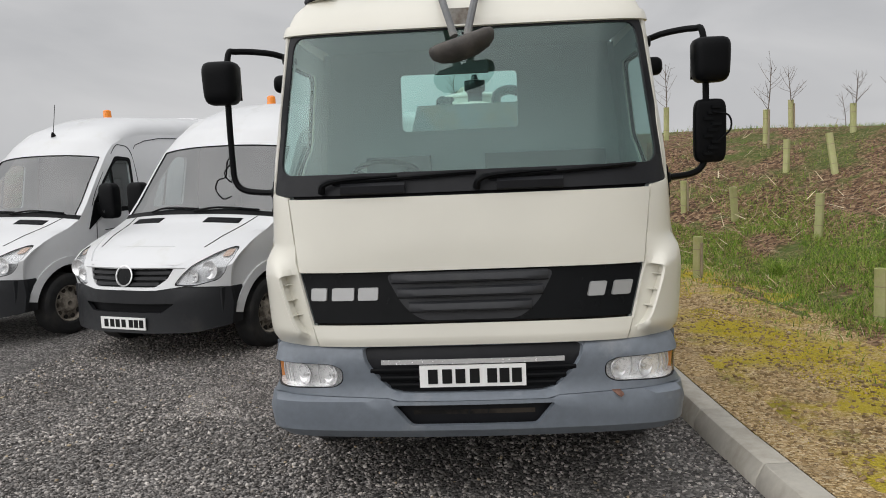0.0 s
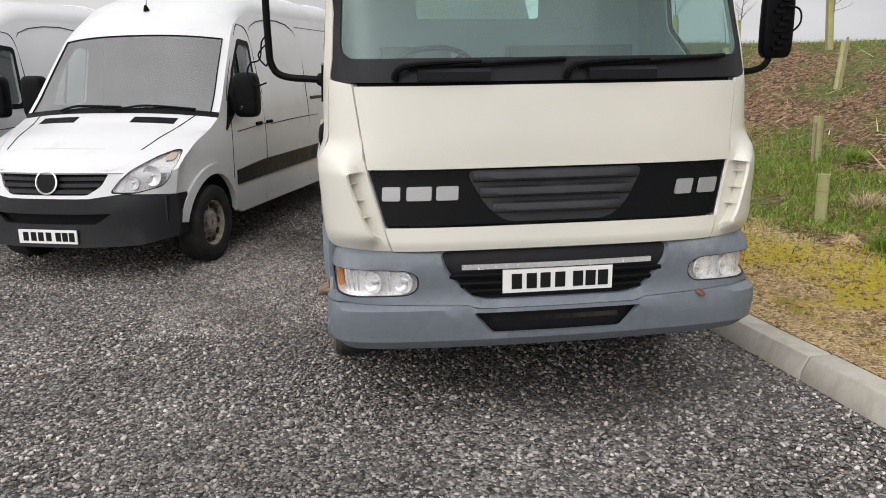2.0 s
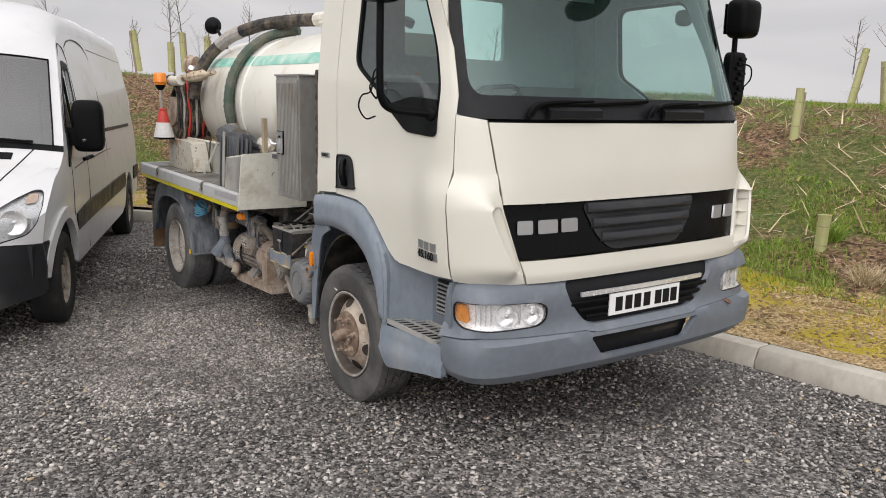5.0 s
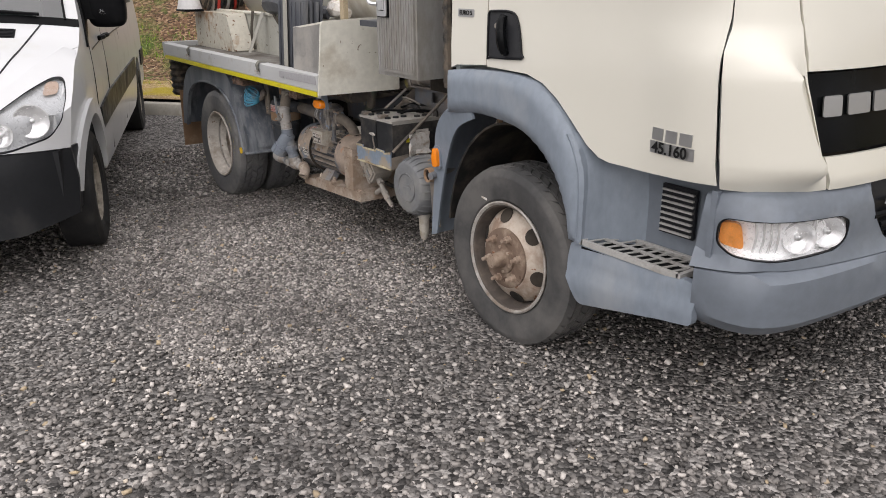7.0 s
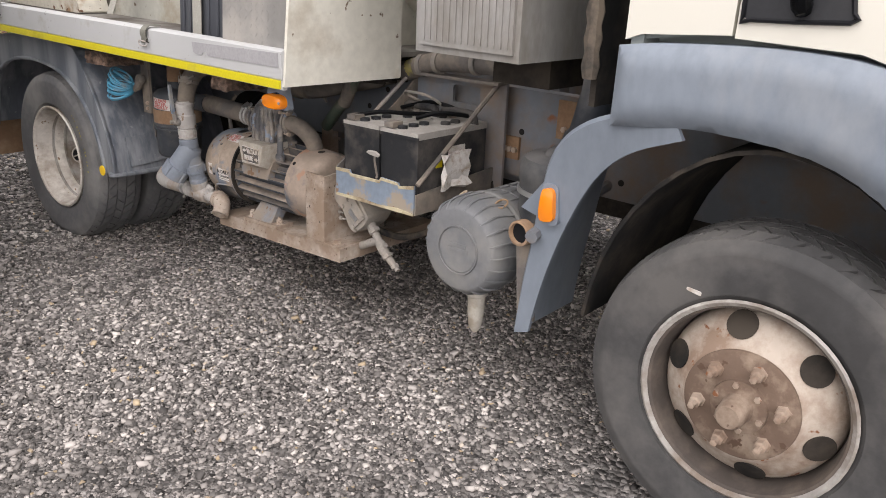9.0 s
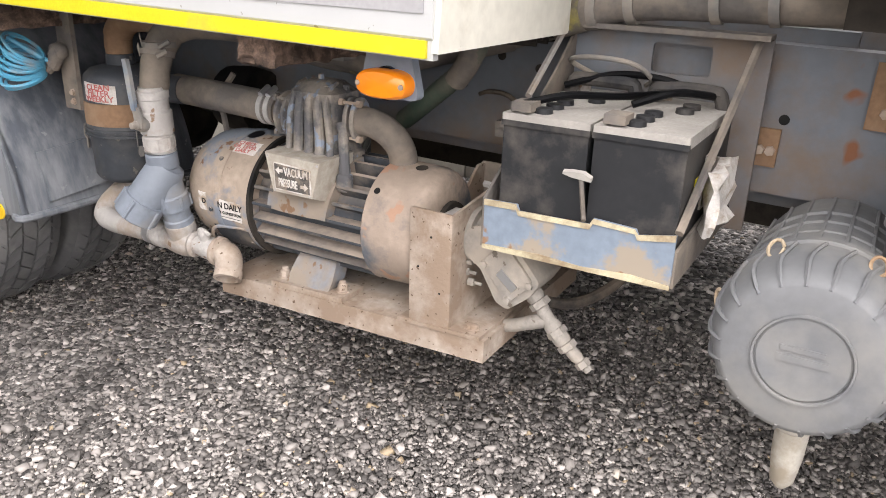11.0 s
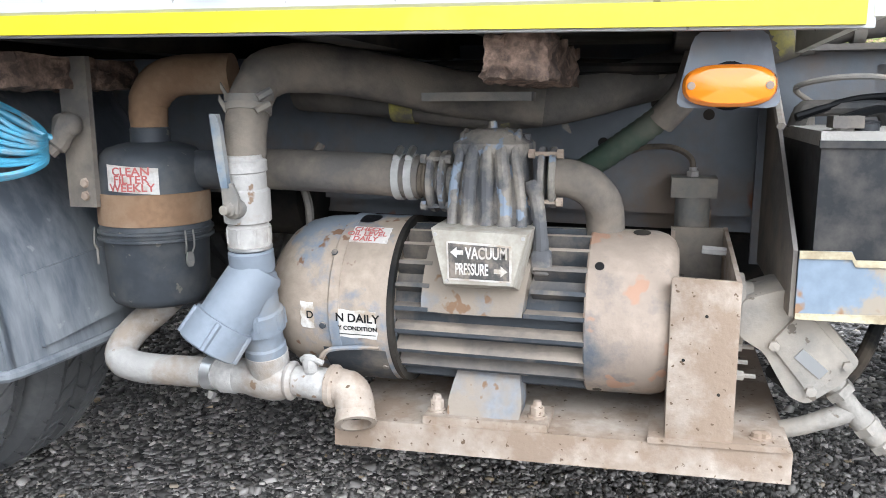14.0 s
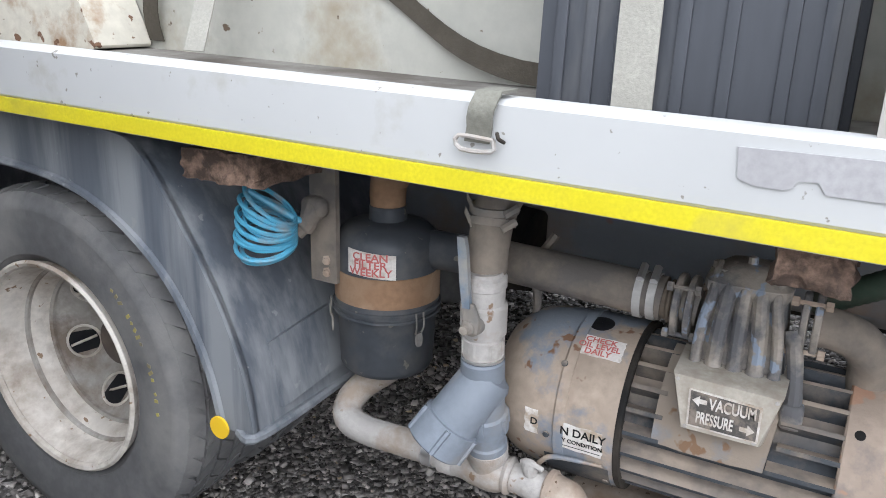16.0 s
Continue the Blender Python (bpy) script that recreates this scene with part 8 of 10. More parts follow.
can = part("air_filter", turned((*FC, 0.466), (0, 0, 1), [(0.0, 0.03), (0.002, 0.072), (0.008, 0.084), (0.020, 0.0905), (0.118, 0.094), (0.124, 0.098), (0.140, 0.100), (0.150, 0.0985), (0.255, 0.0985), (0.276, 0.093), (0.290, 0.078), (0.297, 0.055), (0.300, 0.040)], 52), M["filterblack"], truck, "black canister air filter")
part("filter_band", turned((*FC, 0.620), (0, 0, 1), [(0, 0.098), (0.001, 0.1005), (0.057, 0.1005), (0.058, 0.098)], 52, closed=True), M["brown"], can, "brown mounting band")
for z in (0.590, 0.603):
    part("filter_ring", turned((*FC, z), (0, 0, 1), [(0, 0.097), (0.002, 0.1035), (0.007, 0.1035), (0.009, 0.097)], 52, closed=True), M["filterblack"], can)
part("filter_neck", turned((*FC, 0.762), (0, 0, 1), [(0, 0.040), (0.004, 0.036), (0.030, 0.035), (0.032, 0.03)], 24), M["filterblack"], can)
part("filter_elbow", hose([(*FC, 0.785), (*FC, 0.822), (FC[0] + 0.002, FC[1] - 0.006, 0.848), (FC[0] + 0.006, FC[1] - 0.030, 0.874), (FC[0] + 0.012, FC[1] - 0.07, 0.885), (FC[0] + 0.03, FC[1] - 0.16, 0.887)], [0.033, 0.034, 0.036, 0.037, 0.036, 0.036], 18, 5), M["brown"], can, "brown dust-caked elbow hose")
part("filter_outlet", hose([(FC[0] + 0.02, FC[1] - 0.08, 0.715), (FC[0] + 0.025, FC[1] - 0.20, 0.717)], 0.036, 16, 2), M["filterblack"], can)
for a in (-66, 52, 172):
    o = Vector((-math.cos(radians(a)), math.sin(radians(a)), 0))
    s_ = Vector((-o.y, o.x, 0))
    q = Vector((*FC, 0.0)) + o * 0.103
    k = part("filter_clip", rings(bmesh.new(), [[q + o * e + s_ * w * f + Vector((0, 0, z)) for e, w in ((0.0, -1), (0.0, 1), (0.004, 1), (0.004, -1))] for z, f, e0 in ((0.572, 0.005, 0), (0.562, 0.0075, 0), (0.551, 0.007, 0), (0.545, 0.004, 0))]), M["fitting"], can, "dusty steel over-centre clip")
    for w in (-0.008, 0.008):
        part("clip_wire", hose([q + s_ * w * 0.8 + Vector((0, 0, 0.570)), q + o * 0.006 + s_ * w + Vector((0, 0, 0.585)), q + o * 0.004 + s_ * w + Vector((0, 0, 0.612))], 0.0018, 5), M["fitting"], k)
lab = part("filter_label", skin(lambda a, z: (FC[0] - 0.0992 * math.cos(a), FC[1] - 0.0992 * math.sin(a), z - 0.008 * (a - 0.2)), list(np.linspace(radians(-13), radians(41), 9)), [0.682, 0.70, 0.715, 0.728]), M["paper"], can, "white label with red print")
for k, w in enumerate(("CLEAN", "FILTER", "WEEKLY")):
    round_can(w, 0.0195, FC, 0.0994, 13.5, 0.7185 - 0.0142 * k, M["redink"], lab, 1.1)
br = part("filter_bracket", cube(-0.915, -0.903, 3.915, 3.972, 0.655, 0.915), M["dusty"], truck, "dusty steel filter bracket", bevel=0.002)
part("bracket_tab", cube(-0.903, -0.868, 3.925, 3.955, 0.662, 0.712), M["brown"], br, bevel=0.003)
for z in (0.675, 0.698):
    part("tab_bolt", turned((-0.912, 3.936, z), (-1, -0.3, 0), [(0, 0.010), (0.004, 0.010), (0.005, 0.007), (0.012, 0.0065), (0.013, 0.002)], 6), M["hub"], br)
part("coil_clamp", hose([(-0.918, 3.955, 0.815), (-0.935, 3.950, 0.795), (-0.942, 3.958, 0.770), (-0.955, 3.970, 0.752)], [0.012, 0.020, 0.018, 0.012], 10), M["dusty"], br)
part("clamp_knob", pillow(bmesh.new(), (-0.932, 3.948, 0.80), (0.016, 0.026, 0.020), 0.7, 14, 9), M["dusty"], br)

coil = thing("air_line_coil", "bright blue coiled plastic air line hung on the mudguard", "coiled hose")
cb = []
KNOT, ASIDE, NEAR = Vector((-0.962, 3.966, 0.750)), Vector((-0.62, 0.78, 0.0)), Vector((-0.72, -0.62, -0.30))
for i in range(14 * 24):
    t, a = i / (14 * 24), 2 * math.pi * i / 24
    th = radians(-14 + 46 * t + 5 * math.sin(29 * t))
    out = ASIDE * math.cos(th) + Vector((0, 0, math.sin(th)))
    r = 0.049 + 0.004 * math.sin(23 * t)
    cb.append(KNOT + Vector((0, 0, 0.042 * t - 0.008)) + out * r * (1.02 + math.cos(a)) + NEAR * (r * (0.95 + 0.1 * math.sin(13 * t)) * math.sin(a)))
part("coil", sweep(bmesh.new(), cb, 0.0042, 6, 0), M["bluehose"], coil)
part("coil_tail", hose([cb[-1], (-0.952, 3.958, 0.775), (-0.945, 3.955, 0.79)], 0.0062, 8), M["bluehose"], coil)

for y0, y1, z0, z1, x0 in ((3.945, 4.10, 0.862, 0.915, -1.085), (3.098, 3.178, 0.860, 0.918, -1.095)):
    tmb = thing("timber_block", "rotten timber block wedged under the lorry bed", "timber block", group="timber blocks")
    bm = cube(x0, x0 + 0.35, y0, y1, z0, z1)
    bmesh.ops.subdivide_edges(bm, edges=bm.edges, cuts=15, use_grid_fill=True)
    for v in bm.verts:
        v.co += Vector((noise.noise(v.co * 30), noise.noise(v.co * 34 + Vector((5, 0, 0))), min(0, noise.noise(v.co * 28)))) * 0.012 + Vector((noise.noise(v.co * 90), noise.noise(v.co * 95), noise.noise(v.co * 88))) * 0.0055
    part("timber", bm, M["timber"], tmb)

# hoses in the shade behind the pump
# one hose in two tones: darker in the bed's shade, paler in the open
mh = part("main_hose", hose([(-0.60, 3.66, 0.86), (-0.64, 3.50, 0.850), (-0.655, 3.30, 0.828), (-0.65, 3.16, 0.832), (-0.60, 3.02, 0.866), (-0.53, 2.90, 0.898)], 0.041, 16, 6), M["shadehose"], truck, "thick dusty main hose")
part("hose_run", hose([(-0.53, 2.90, 0.898), (-0.505, 2.79, 0.930), (-0.50, 2.69, 0.964), (-0.50, 2.60, 0.978), (-0.495, 2.45, 0.984), (-0.485, 2.2, 0.987), (-0.47, 1.9, 0.987)], 0.036, 16, 6), M["dusty"], mh, "paler lit run of the dusty hose")
for y, z, r in ((2.72, 0.955, 0.041), (2.64, 0.972, 0.042), (2.47, 0.983, 0.040), (2.36, 0.985, 0.040)):
    part("hose_clip", turned((-0.50, y, z), (0.03, 1, -0.12), [(-0.010, 0.035), (-0.010, r), (0.010, r), (0.010, 0.035)], 22, closed=True), M["fitting"], mh)
part("yellow_mark", turned((-0.503, 2.76, 0.941), (0.06, 1, -0.33), [(-0.018, 0.035), (-0.018, 0.0372), (0.018, 0.0372), (0.018, 0.035)], 20, closed=True), M["oldyellow"], mh)
for y, z in ((3.40, 0.838), (3.22, 0.826)):
    part("hose_band", turned((-0.652, y, z), (0, 1, 0.1), [(0, 0.043), (0, 0.0446), (0.045, 0.0446), (0.045, 0.043)], 20, closed=True), M["oldyellow"], mh, "faded yellow marking on the hose")
part("flat_bar", cube(-0.80, -0.755, 3.165, 3.350, 0.836, 0.850), M["fitting"], truck, "flat steel bar above the pump", bevel=0.003)
part("green_hose", hose([(-0.60, 3.14, 0.68), (-0.62, 3.09, 0.715), (-0.65, 3.02, 0.765), (-0.67, 2.95, 0.82), (-0.68, 2.91, 0.87), (-0.68, 2.89, 0.93)], 0.022, 12, 12, 0.0014), M["greenhose"], truck, "dark green ribbed hose")
part("hose_sleeve", hose([(-0.665, 2.965, 0.80), (-0.68, 2.925, 0.85), (-0.685, 2.90, 0.93)], 0.026, 12, 4), M["dusty"], truck)
part("bent_plate", sheet(rounded([(3.135, 0.815), (2.96, 0.875), (2.95, 0.90), (3.02, 0.885), (3.12, 0.845), (3.14, 0.79), (3.12, 0.775)], 0.006, 2), [rounded([(3.11, 0.80), (3.125, 0.80), (3.125, 0.815), (3.11, 0.815)], 0.006, 3)], 0.05, lambda u, v, d: Vector((-0.62 + d, u, v)), 0.01), M["fitting"], truck, "bent steel plate with a hole")
st = part("strut", turned((-0.47, 2.898, 0.50), (0, 0, 1), [(0, 0.033), (0.155, 0.033)], 20), M["fitting"], truck, "short grey strut on the chassis")
part("strut_cap", cube(-0.508, -0.432, 2.855, 2.940, 0.652, 0.690), M["fitting"], st, bevel=0.005)
part("air_line", hose([(-0.47, 2.90, 0.69), (-0.465, 2.905, 0.725), (-0.46, 2.94, 0.745), (-0.45, 2.99, 0.745), (-0.44, 3.02, 0.735)], 0.006, 6), M["hose"], truck)
part("line_union", turned((-0.47, 2.90, 0.688), (0, 0, 1), [(0, 0.012), (0.012, 0.012), (0.014, 0.008), (0.02, 0.008)], 6), M["pipe"], truck)
part("hanging_cable", hose([(-0.72, 3.57, 0.76), (-0.74, 3.60, 0.70), (-0.74, 3.59, 0.64), (-0.72, 3.60, 0.55)], 0.008, 6), M["dusty"], truck)
part("brake_chamber", turned((-0.48, 3.70, 0.64), (0, 1, 0), [(0, 0.03), (0, 0.09), (0.05, 0.095), (0.12, 0.09), (0.125, 0.03)], 20), M["under"], truck)
for k in range(5):
    part("cable", hose([(-0.5 - 0.03 * k, 2.80, 0.89 + 0.01 * (k % 2)), (-0.56 - 0.03 * k, 3.15, 0.88 + 0.012 * (k % 3)), (-0.52 - 0.04 * k, 3.57, 0.90), (-0.55, 3.98, 0.895)], 0.008, 6), M["under"], truck)

# hydraulic drive beside the bracket
DRIVE = rounded([(2.832, 0.535), (2.775, 0.556), (2.745, 0.548), (2.662, 0.452), (2.684, 0.416), (2.730, 0.378), (2.757, 0.388), (2.797, 0.456), (2.834, 0.478)], 0.010, 3)
hd = part("hydraulic_drive", sheet(DRIVE, [], 0.05, lambda u, v, d: Vector((-0.835 + d, u, v)), 0.12), M["drive"], truck, "dusty hydraulic drive unit", bevel=0.006)
part("drive_cover", sheet(rounded([(2.745, 0.53), (2.675, 0.45), (2.728, 0.395), (2.790, 0.472)], 0.012, 3), [], 0.05, lambda u, v, d: Vector((-0.843 + d, u, v)), 0.01), M["drive"], hd, bevel=0.002)
part("drive_flange", turned((-0.775, 2.842, 0.505), (0, -1, 0), [(0, 0.06), (0.016, 0.06), (0.018, 0.046), (0.03, 0.046)], 22), M["drive"], hd)
part("nameplate", cube(-0.0012, 0.0012, -0.024, 0.024, -0.009, 0.009, pose(-0.8445, 2.731, 0.446, 40)), M["badge"], hd, "scratched metal nameplate")
for y, z in ((2.752, 0.522), (2.681, 0.447), (2.728, 0.403), (2.784, 0.470)):
    part("drive_bolt", turned((-0.842, y, z), (-1, 0, 0), [(0, 0.0085), (0.007, 0.008), (0.008, 0.001)], 6), M["drive"], hd)
for y, z in ((2.828, 0.43), (2.815, 0.408), (2.82, 0.455)):
    part("drive_stud", turned((-0.81, y + 0.02, z), (0, -1, 0), [(0, 0.009), (0.014, 0.0085), (0.015, 0.004), (0.032, 0.004)], 6), M["drive"], hd)
part("hydraulic_fitting", hose([(-0.79, 2.695, 0.412), (-0.79, 2.662, 0.368), (-0.79, 2.628, 0.328), (-0.79, 2.595, 0.298), (-0.79, 2.556, 0.268)], [0.020, 0.015, 0.019, 0.014, 0.010], 12, 4), M["drive"], hd, "stepped grey hydraulic fitting")
for q, w in (((-0.79, 2.683, 0.396), 0.023), ((-0.79, 2.640, 0.342), 0.022), ((-0.79, 2.615, 0.316), 0.021), ((-0.79, 2.578, 0.286), 0.016)):
    part("fitting_nut", turned(q, (0, -0.68, -0.73), [(0, w * 0.7), (0.002, w), (0.016, w), (0.018, w * 0.7)], 6), M["drive"], hd)
part("fitting_branch", hose([(-0.79, 2.655, 0.358), (-0.79, 2.685, 0.345), (-0.785, 2.725, 0.325), (-0.77, 2.765, 0.305), (-0.74, 2.80, 0.28)], [0.015, 0.016, 0.015, 0.015, 0.015], 12, 4), M["drive"], hd)
part("hydraulic_hose", hose([(-0.75, 2.77, 0.40), (-0.70, 2.72, 0.355), (-0.64, 2.66, 0.335), (-0.56, 2.60, 0.36), (-0.48, 2.55, 0.43)], 0.013, 10), M["hose"], hd)
part("pto_shaft", hose([(-0.70, 2.80, 0.50), (-0.55, 2.60, 0.52), (-0.45, 2.40, 0.56)], 0.03, 12), M["under"], truck)

SET = UNDER

# bed marker lamp on its bracket
part("lamp_bracket", sheet(rounded([(2.78, 0.79), (2.90, 0.79), (2.88, 0.878), (2.80, 0.878)], 0.015, 3), [], 0.05, lambda u, v, d: Vector((-1.052 + d, u, v)), 0.02), M["plasticpipe"], truck)
bm = bmesh.new()
rings(bm, [[Vector((x, 2.84 + math.copysign(abs(math.cos(a)) ** 0.7, math.cos(a)) * 0.052 * f, 0.815 + math.copysign(abs(math.sin(a)) ** 0.8, math.sin(a)) * 0.0245 * f)) for a in (2 * math.pi * i / 28 for i in range(28))] for x, f in ((-1.052, 1.0), (-1.066, 1.0), (-1.076, 0.93), (-1.08, 0.8), (-1.081, 0.2))])
ml = part("side_marker_lamp", bm, M["amber"], truck, "amber side marker lamp under the bed")
for y in (2.798, 2.882):
    part("lamp_screw", turned((-1.078, y, 0.815), (-1, 0, 0), [(0, 0.005), (0.003, 0.0045), (0.0035, 0.001)], 8), M["hub"], ml)
part("lamp_gasket", turned((-1.05, 2.84, 0.815), (-1, 0, 0), [(0, 0.028), (0.01, 0.028), (0.011, 0.001)], 20), M["black"], ml)

# ---- batteries in their tray ----
bt = part("battery_tray", sheet([(2.372, 0.505), (2.725, 0.505), (2.725, 0.598), (2.66, 0.60), (2.655, 0.588), (2.52, 0.590), (2.515, 0.602), (2.44, 0.598), (2.435, 0.588), (2.372, 0.60)], [], 0.05, lambda u, v, d: Vector((-0.905 + d, u, v)), 0.006), M["tray"], truck, "flaking blue steel battery tray")
part("tray_floor", cube(-0.90, -0.50, 2.372, 2.725, 0.515, 0.523), M["tray"], bt)
part("tray_end", sheet([(-0.90, 0.505), (-0.50, 0.505), (-0.50, 0.60), (-0.90, 0.57)], [], 0.1, lambda u, v, d: Vector((u, 2.368 + d, v)), 0.006), M["dusty"], bt)
part("tray_end", sheet([(-0.90, 0.505), (-0.50, 0.505), (-0.50, 0.88), (-0.60, 0.80), (-0.90, 0.598)], [], 0.1, lambda u, v, d: Vector((u, 2.726 + d, v)), 0.006), M["dusty"], bt)
part("tray_back", sheet([(2.33, 0.50), (2.745, 0.50), (2.745, 0.885), (2.33, 0.885)], [rounded([(2.44, 0.80), (2.56, 0.80), (2.56, 0.86), (2.44, 0.86)], 0.01, 2)], 0.08, lambda u, v, d: Vector((-0.508 + d, u, v)), 0.012), M["chassis"], bt, "grey steel tray back")
part("tray_top_lip", cube(-0.56, -0.50, 2.33, 2.745, 0.882, 0.892), M["dusty"], bt)
part("tray_stay", hose([(-0.89, 2.372, 0.60), (-0.53, 2.352, 0.88)], 0.008, 6, 2), M["dusty"], bt)
part("tray_stay", hose([(-0.72, 2.735, 0.76), (-0.53, 2.74, 0.885)], 0.007, 6, 2), M["pipe"], bt)
part("hold_down_hook", hose([(-0.898, 2.548, 0.675), (-0.908, 2.541, 0.655), (-0.906, 2.537, 0.625), (-0.903, 2.535, 0.605), (-0.910, 2.531, 0.597)], 0.0042, 6), M["dusty"], bt)
part("hook_handle", rings(bmesh.new(), [[Vector((-0.905 + dx, y, z + dz)) for dx, dz in ((-0.004, 0), (0.004, 0.003), (0.004, 0.003 + h), (-0.004, h))] for y, z, h in ((2.577, 0.672, 0.004), (2.56, 0.668, 0.010), (2.54, 0.666, 0.012), (2.525, 0.665, 0.006))]), M["dusttop"], bt)

for e in ([(2.372, 0.590), (2.435, 0.580), (2.44, 0.590), (2.515, 0.593), (2.52, 0.582), (2.655, 0.580), (2.66, 0.590), (2.725, 0.588), (2.725, 0.599), (2.661, 0.600), (2.655, 0.589), (2.521, 0.591), (2.515, 0.602), (2.441, 0.598), (2.435, 0.589), (2.372, 0.601)], [(2.372, 0.504), (2.725, 0.504), (2.725, 0.512), (2.61, 0.516), (2.53, 0.511), (2.44, 0.517), (2.372, 0.512)]):
    part("worn_edge", sheet(e, [], 0.03, lambda u, v, d: Vector((-0.9075 + d, u, v)), 0.004), M["bareedge"], bt, "cream worn edge of the tray")


def battery_unit(y0, y1):
    b = thing("battery", "black lorry battery with a dusty top in its tray", "battery", group="lorry batteries")
    part("case", cube(-0.885, -0.545, y0, y1, 0.523, 0.748), M["battery"], b, bevel=0.005)
    top = part("battery_top", cube(-0.888, -0.542, y0 - 0.002, y1 + 0.002, 0.738, 0.758), M["dusttop"], b, "dust-covered top", bevel=0.004)
    for x in (-0.85, -0.80, -0.75, -0.69, -0.64):
        part("filler_cap", turned((x, (y0 + y1) / 2 + 0.02 * (1 if x < -0.7 else -1), 0.757), (0, 0, 1), [(0, 0.017), (0.010, 0.016), (0.012, 0.003)], 12), M["battery"], top)
    part("carry_handle", hose([(-0.60, y0 + 0.008, 0.752), (-0.60, y0 + 0.016, 0.778), (-0.60, y0 + 0.03, 0.786), (-0.60, y1 - 0.03, 0.786), (-0.60, y1 - 0.016, 0.778), (-0.60, y1 - 0.008, 0.752)], 0.014, 10, 3), M["battery"], b)
    part("lid_rim", cube(-0.889, -0.884, y0 - 0.003, y1 + 0.003, 0.736, 0.746), M["battery"], b, bevel=0.001)
    for x, z in ((-0.86, 0.785), (-0.57, 0.785)):
        part("terminal", turned((x, y1 - 0.03, 0.755), (0, 0, 1), [(0, 0.014), (0.02, 0.012), (0.021, 0.002)], 10), M["pipe"], b)
    part("terminal_clamp", cube(-0.885, -0.84, y1 - 0.05, y1 - 0.012, 0.762, 0.778), M["dusty"], b, bevel=0.004)
    return b


battery_unit(2.545, 2.705)
bb = battery_unit(2.378, 2.535)
part("case_marks", cube(-0.80, -0.77, 2.3755, 2.378, 0.64, 0.67), M["yellow"], bb, smooth=False)
part("case_label", cube(-0.74, -0.66, 2.374, 2.378, 0.60, 0.70), M["paper"], bb, smooth=False)
for k, ys in enumerate(((2.68, 2.62, 2.55, 2.48), (2.52, 2.46, 2.42, 2.40), (2.70, 2.60, 2.50, 2.44))):
    cb = thing("battery_cable", "black dusty battery cable", "cable", group="battery cables")
    part("cable", hose([(-0.86 + 0.12 * k, ys[0], 0.772), (-0.80 + 0.1 * k, ys[1], 0.785 + 0.008 * k), (-0.72 + 0.06 * k, ys[2], 0.78 + 0.01 * k), (-0.58, ys[3], 0.775)], 0.007, 8), M["black"], cb)
lp = thing("cable_loop", "loop of grey cable above the batteries", "cable")
part("loop", hose([(-0.56, 2.66, 0.79), (-0.60, 2.70, 0.82), (-0.64, 2.64, 0.835), (-0.64, 2.56, 0.83), (-0.60, 2.53, 0.80), (-0.56, 2.55, 0.78)], 0.005, 8), M["fitting"], lp)
rg = thing("paper_rag", "crumpled off-white paper beside the battery", "paper")
bm = cube(-0.80, -0.68, 2.335, 2.362, 0.575, 0.69)
bmesh.ops.subdivide_edges(bm, edges=bm.edges, cuts=3, use_grid_fill=True)
for v in bm.verts:
    v.co += Vector((noise.noise(v.co * 25), noise.noise(v.co * 27 + Vector((3, 0, 0))) * 1.3, noise.noise(v.co * 23))) * 0.02
part("paper", bm, M["paper"], rg)

# ---- engine air cleaner ----
AC = Vector((-0.955, 2.150, 0.462))
ac = part("air_cleaner", turned(AC, (1, 0, 0), [(0.0, 0.02), (0.0, 0.066), (0.003, 0.070), (0.002, 0.118), (0.006, 0.126), (0.022, 0.136), (0.06, 0.147), (0.12, 0.149), (0.125, 0.143), (0.132, 0.143), (0.137, 0.150), (0.155, 0.150), (0.16, 0.142), (0.30, 0.140), (0.46, 0.136), (0.47, 0.03)], 56), M["aircan"], truck, "grey ribbed plastic air cleaner")
part("end_ring", turned(AC, (-1, 0, 0), [(-0.002, 0.075), (0.003, 0.074), (0.003, 0.071), (-0.002, 0.070)], 44, closed=True), M["aircan"], ac)
part("end_badge", cube(AC.x - 0.002, AC.x + 0.002, AC.y - 0.037, AC.y + 0.037, AC.z - 0.006, AC.z + 0.006, None), M["aircan"], ac, bevel=0.001)
part("end_badge", cube(AC.x - 0.002, AC.x + 0.002, AC.y - 0.030, AC.y + 0.034, AC.z + 0.012, AC.z + 0.021, None), M["aircan"], ac, bevel=0.001)
for i in range(22):
    a = 2 * math.pi * i / 22
    o, o2 = (Vector((0, math.cos(b), math.sin(b))) for b in (a, a + 0.10))
    part("can_rib", hose([AC + o * 0.119 + Vector((0.003, 0, 0)), AC + o * 0.138 + Vector((0.022, 0, 0)), AC + o * 0.149 + Vector((0.06, 0, 0)), AC + o2 * 0.151 + Vector((0.12, 0, 0))], [0.003, 0.004, 0.004, 0.0035], 5, 2), M["aircan"], ac)
    part("can_rib", hose([AC + o * 0.142 + Vector((0.16, 0, 0)), AC + o * 0.140 + Vector((0.44, 0, 0))], 0.004, 5, 2), M["aircan"], ac)
for k in (0.21, 0.27, 0.33):
    part("can_hoop", turned((AC.x + k, AC.y, AC.z), (1, 0, 0), [(0, 0.139), (0.001, 0.1445), (0.006, 0.1445), (0.007, 0.139)], 44, closed=True), M["aircan"], ac)
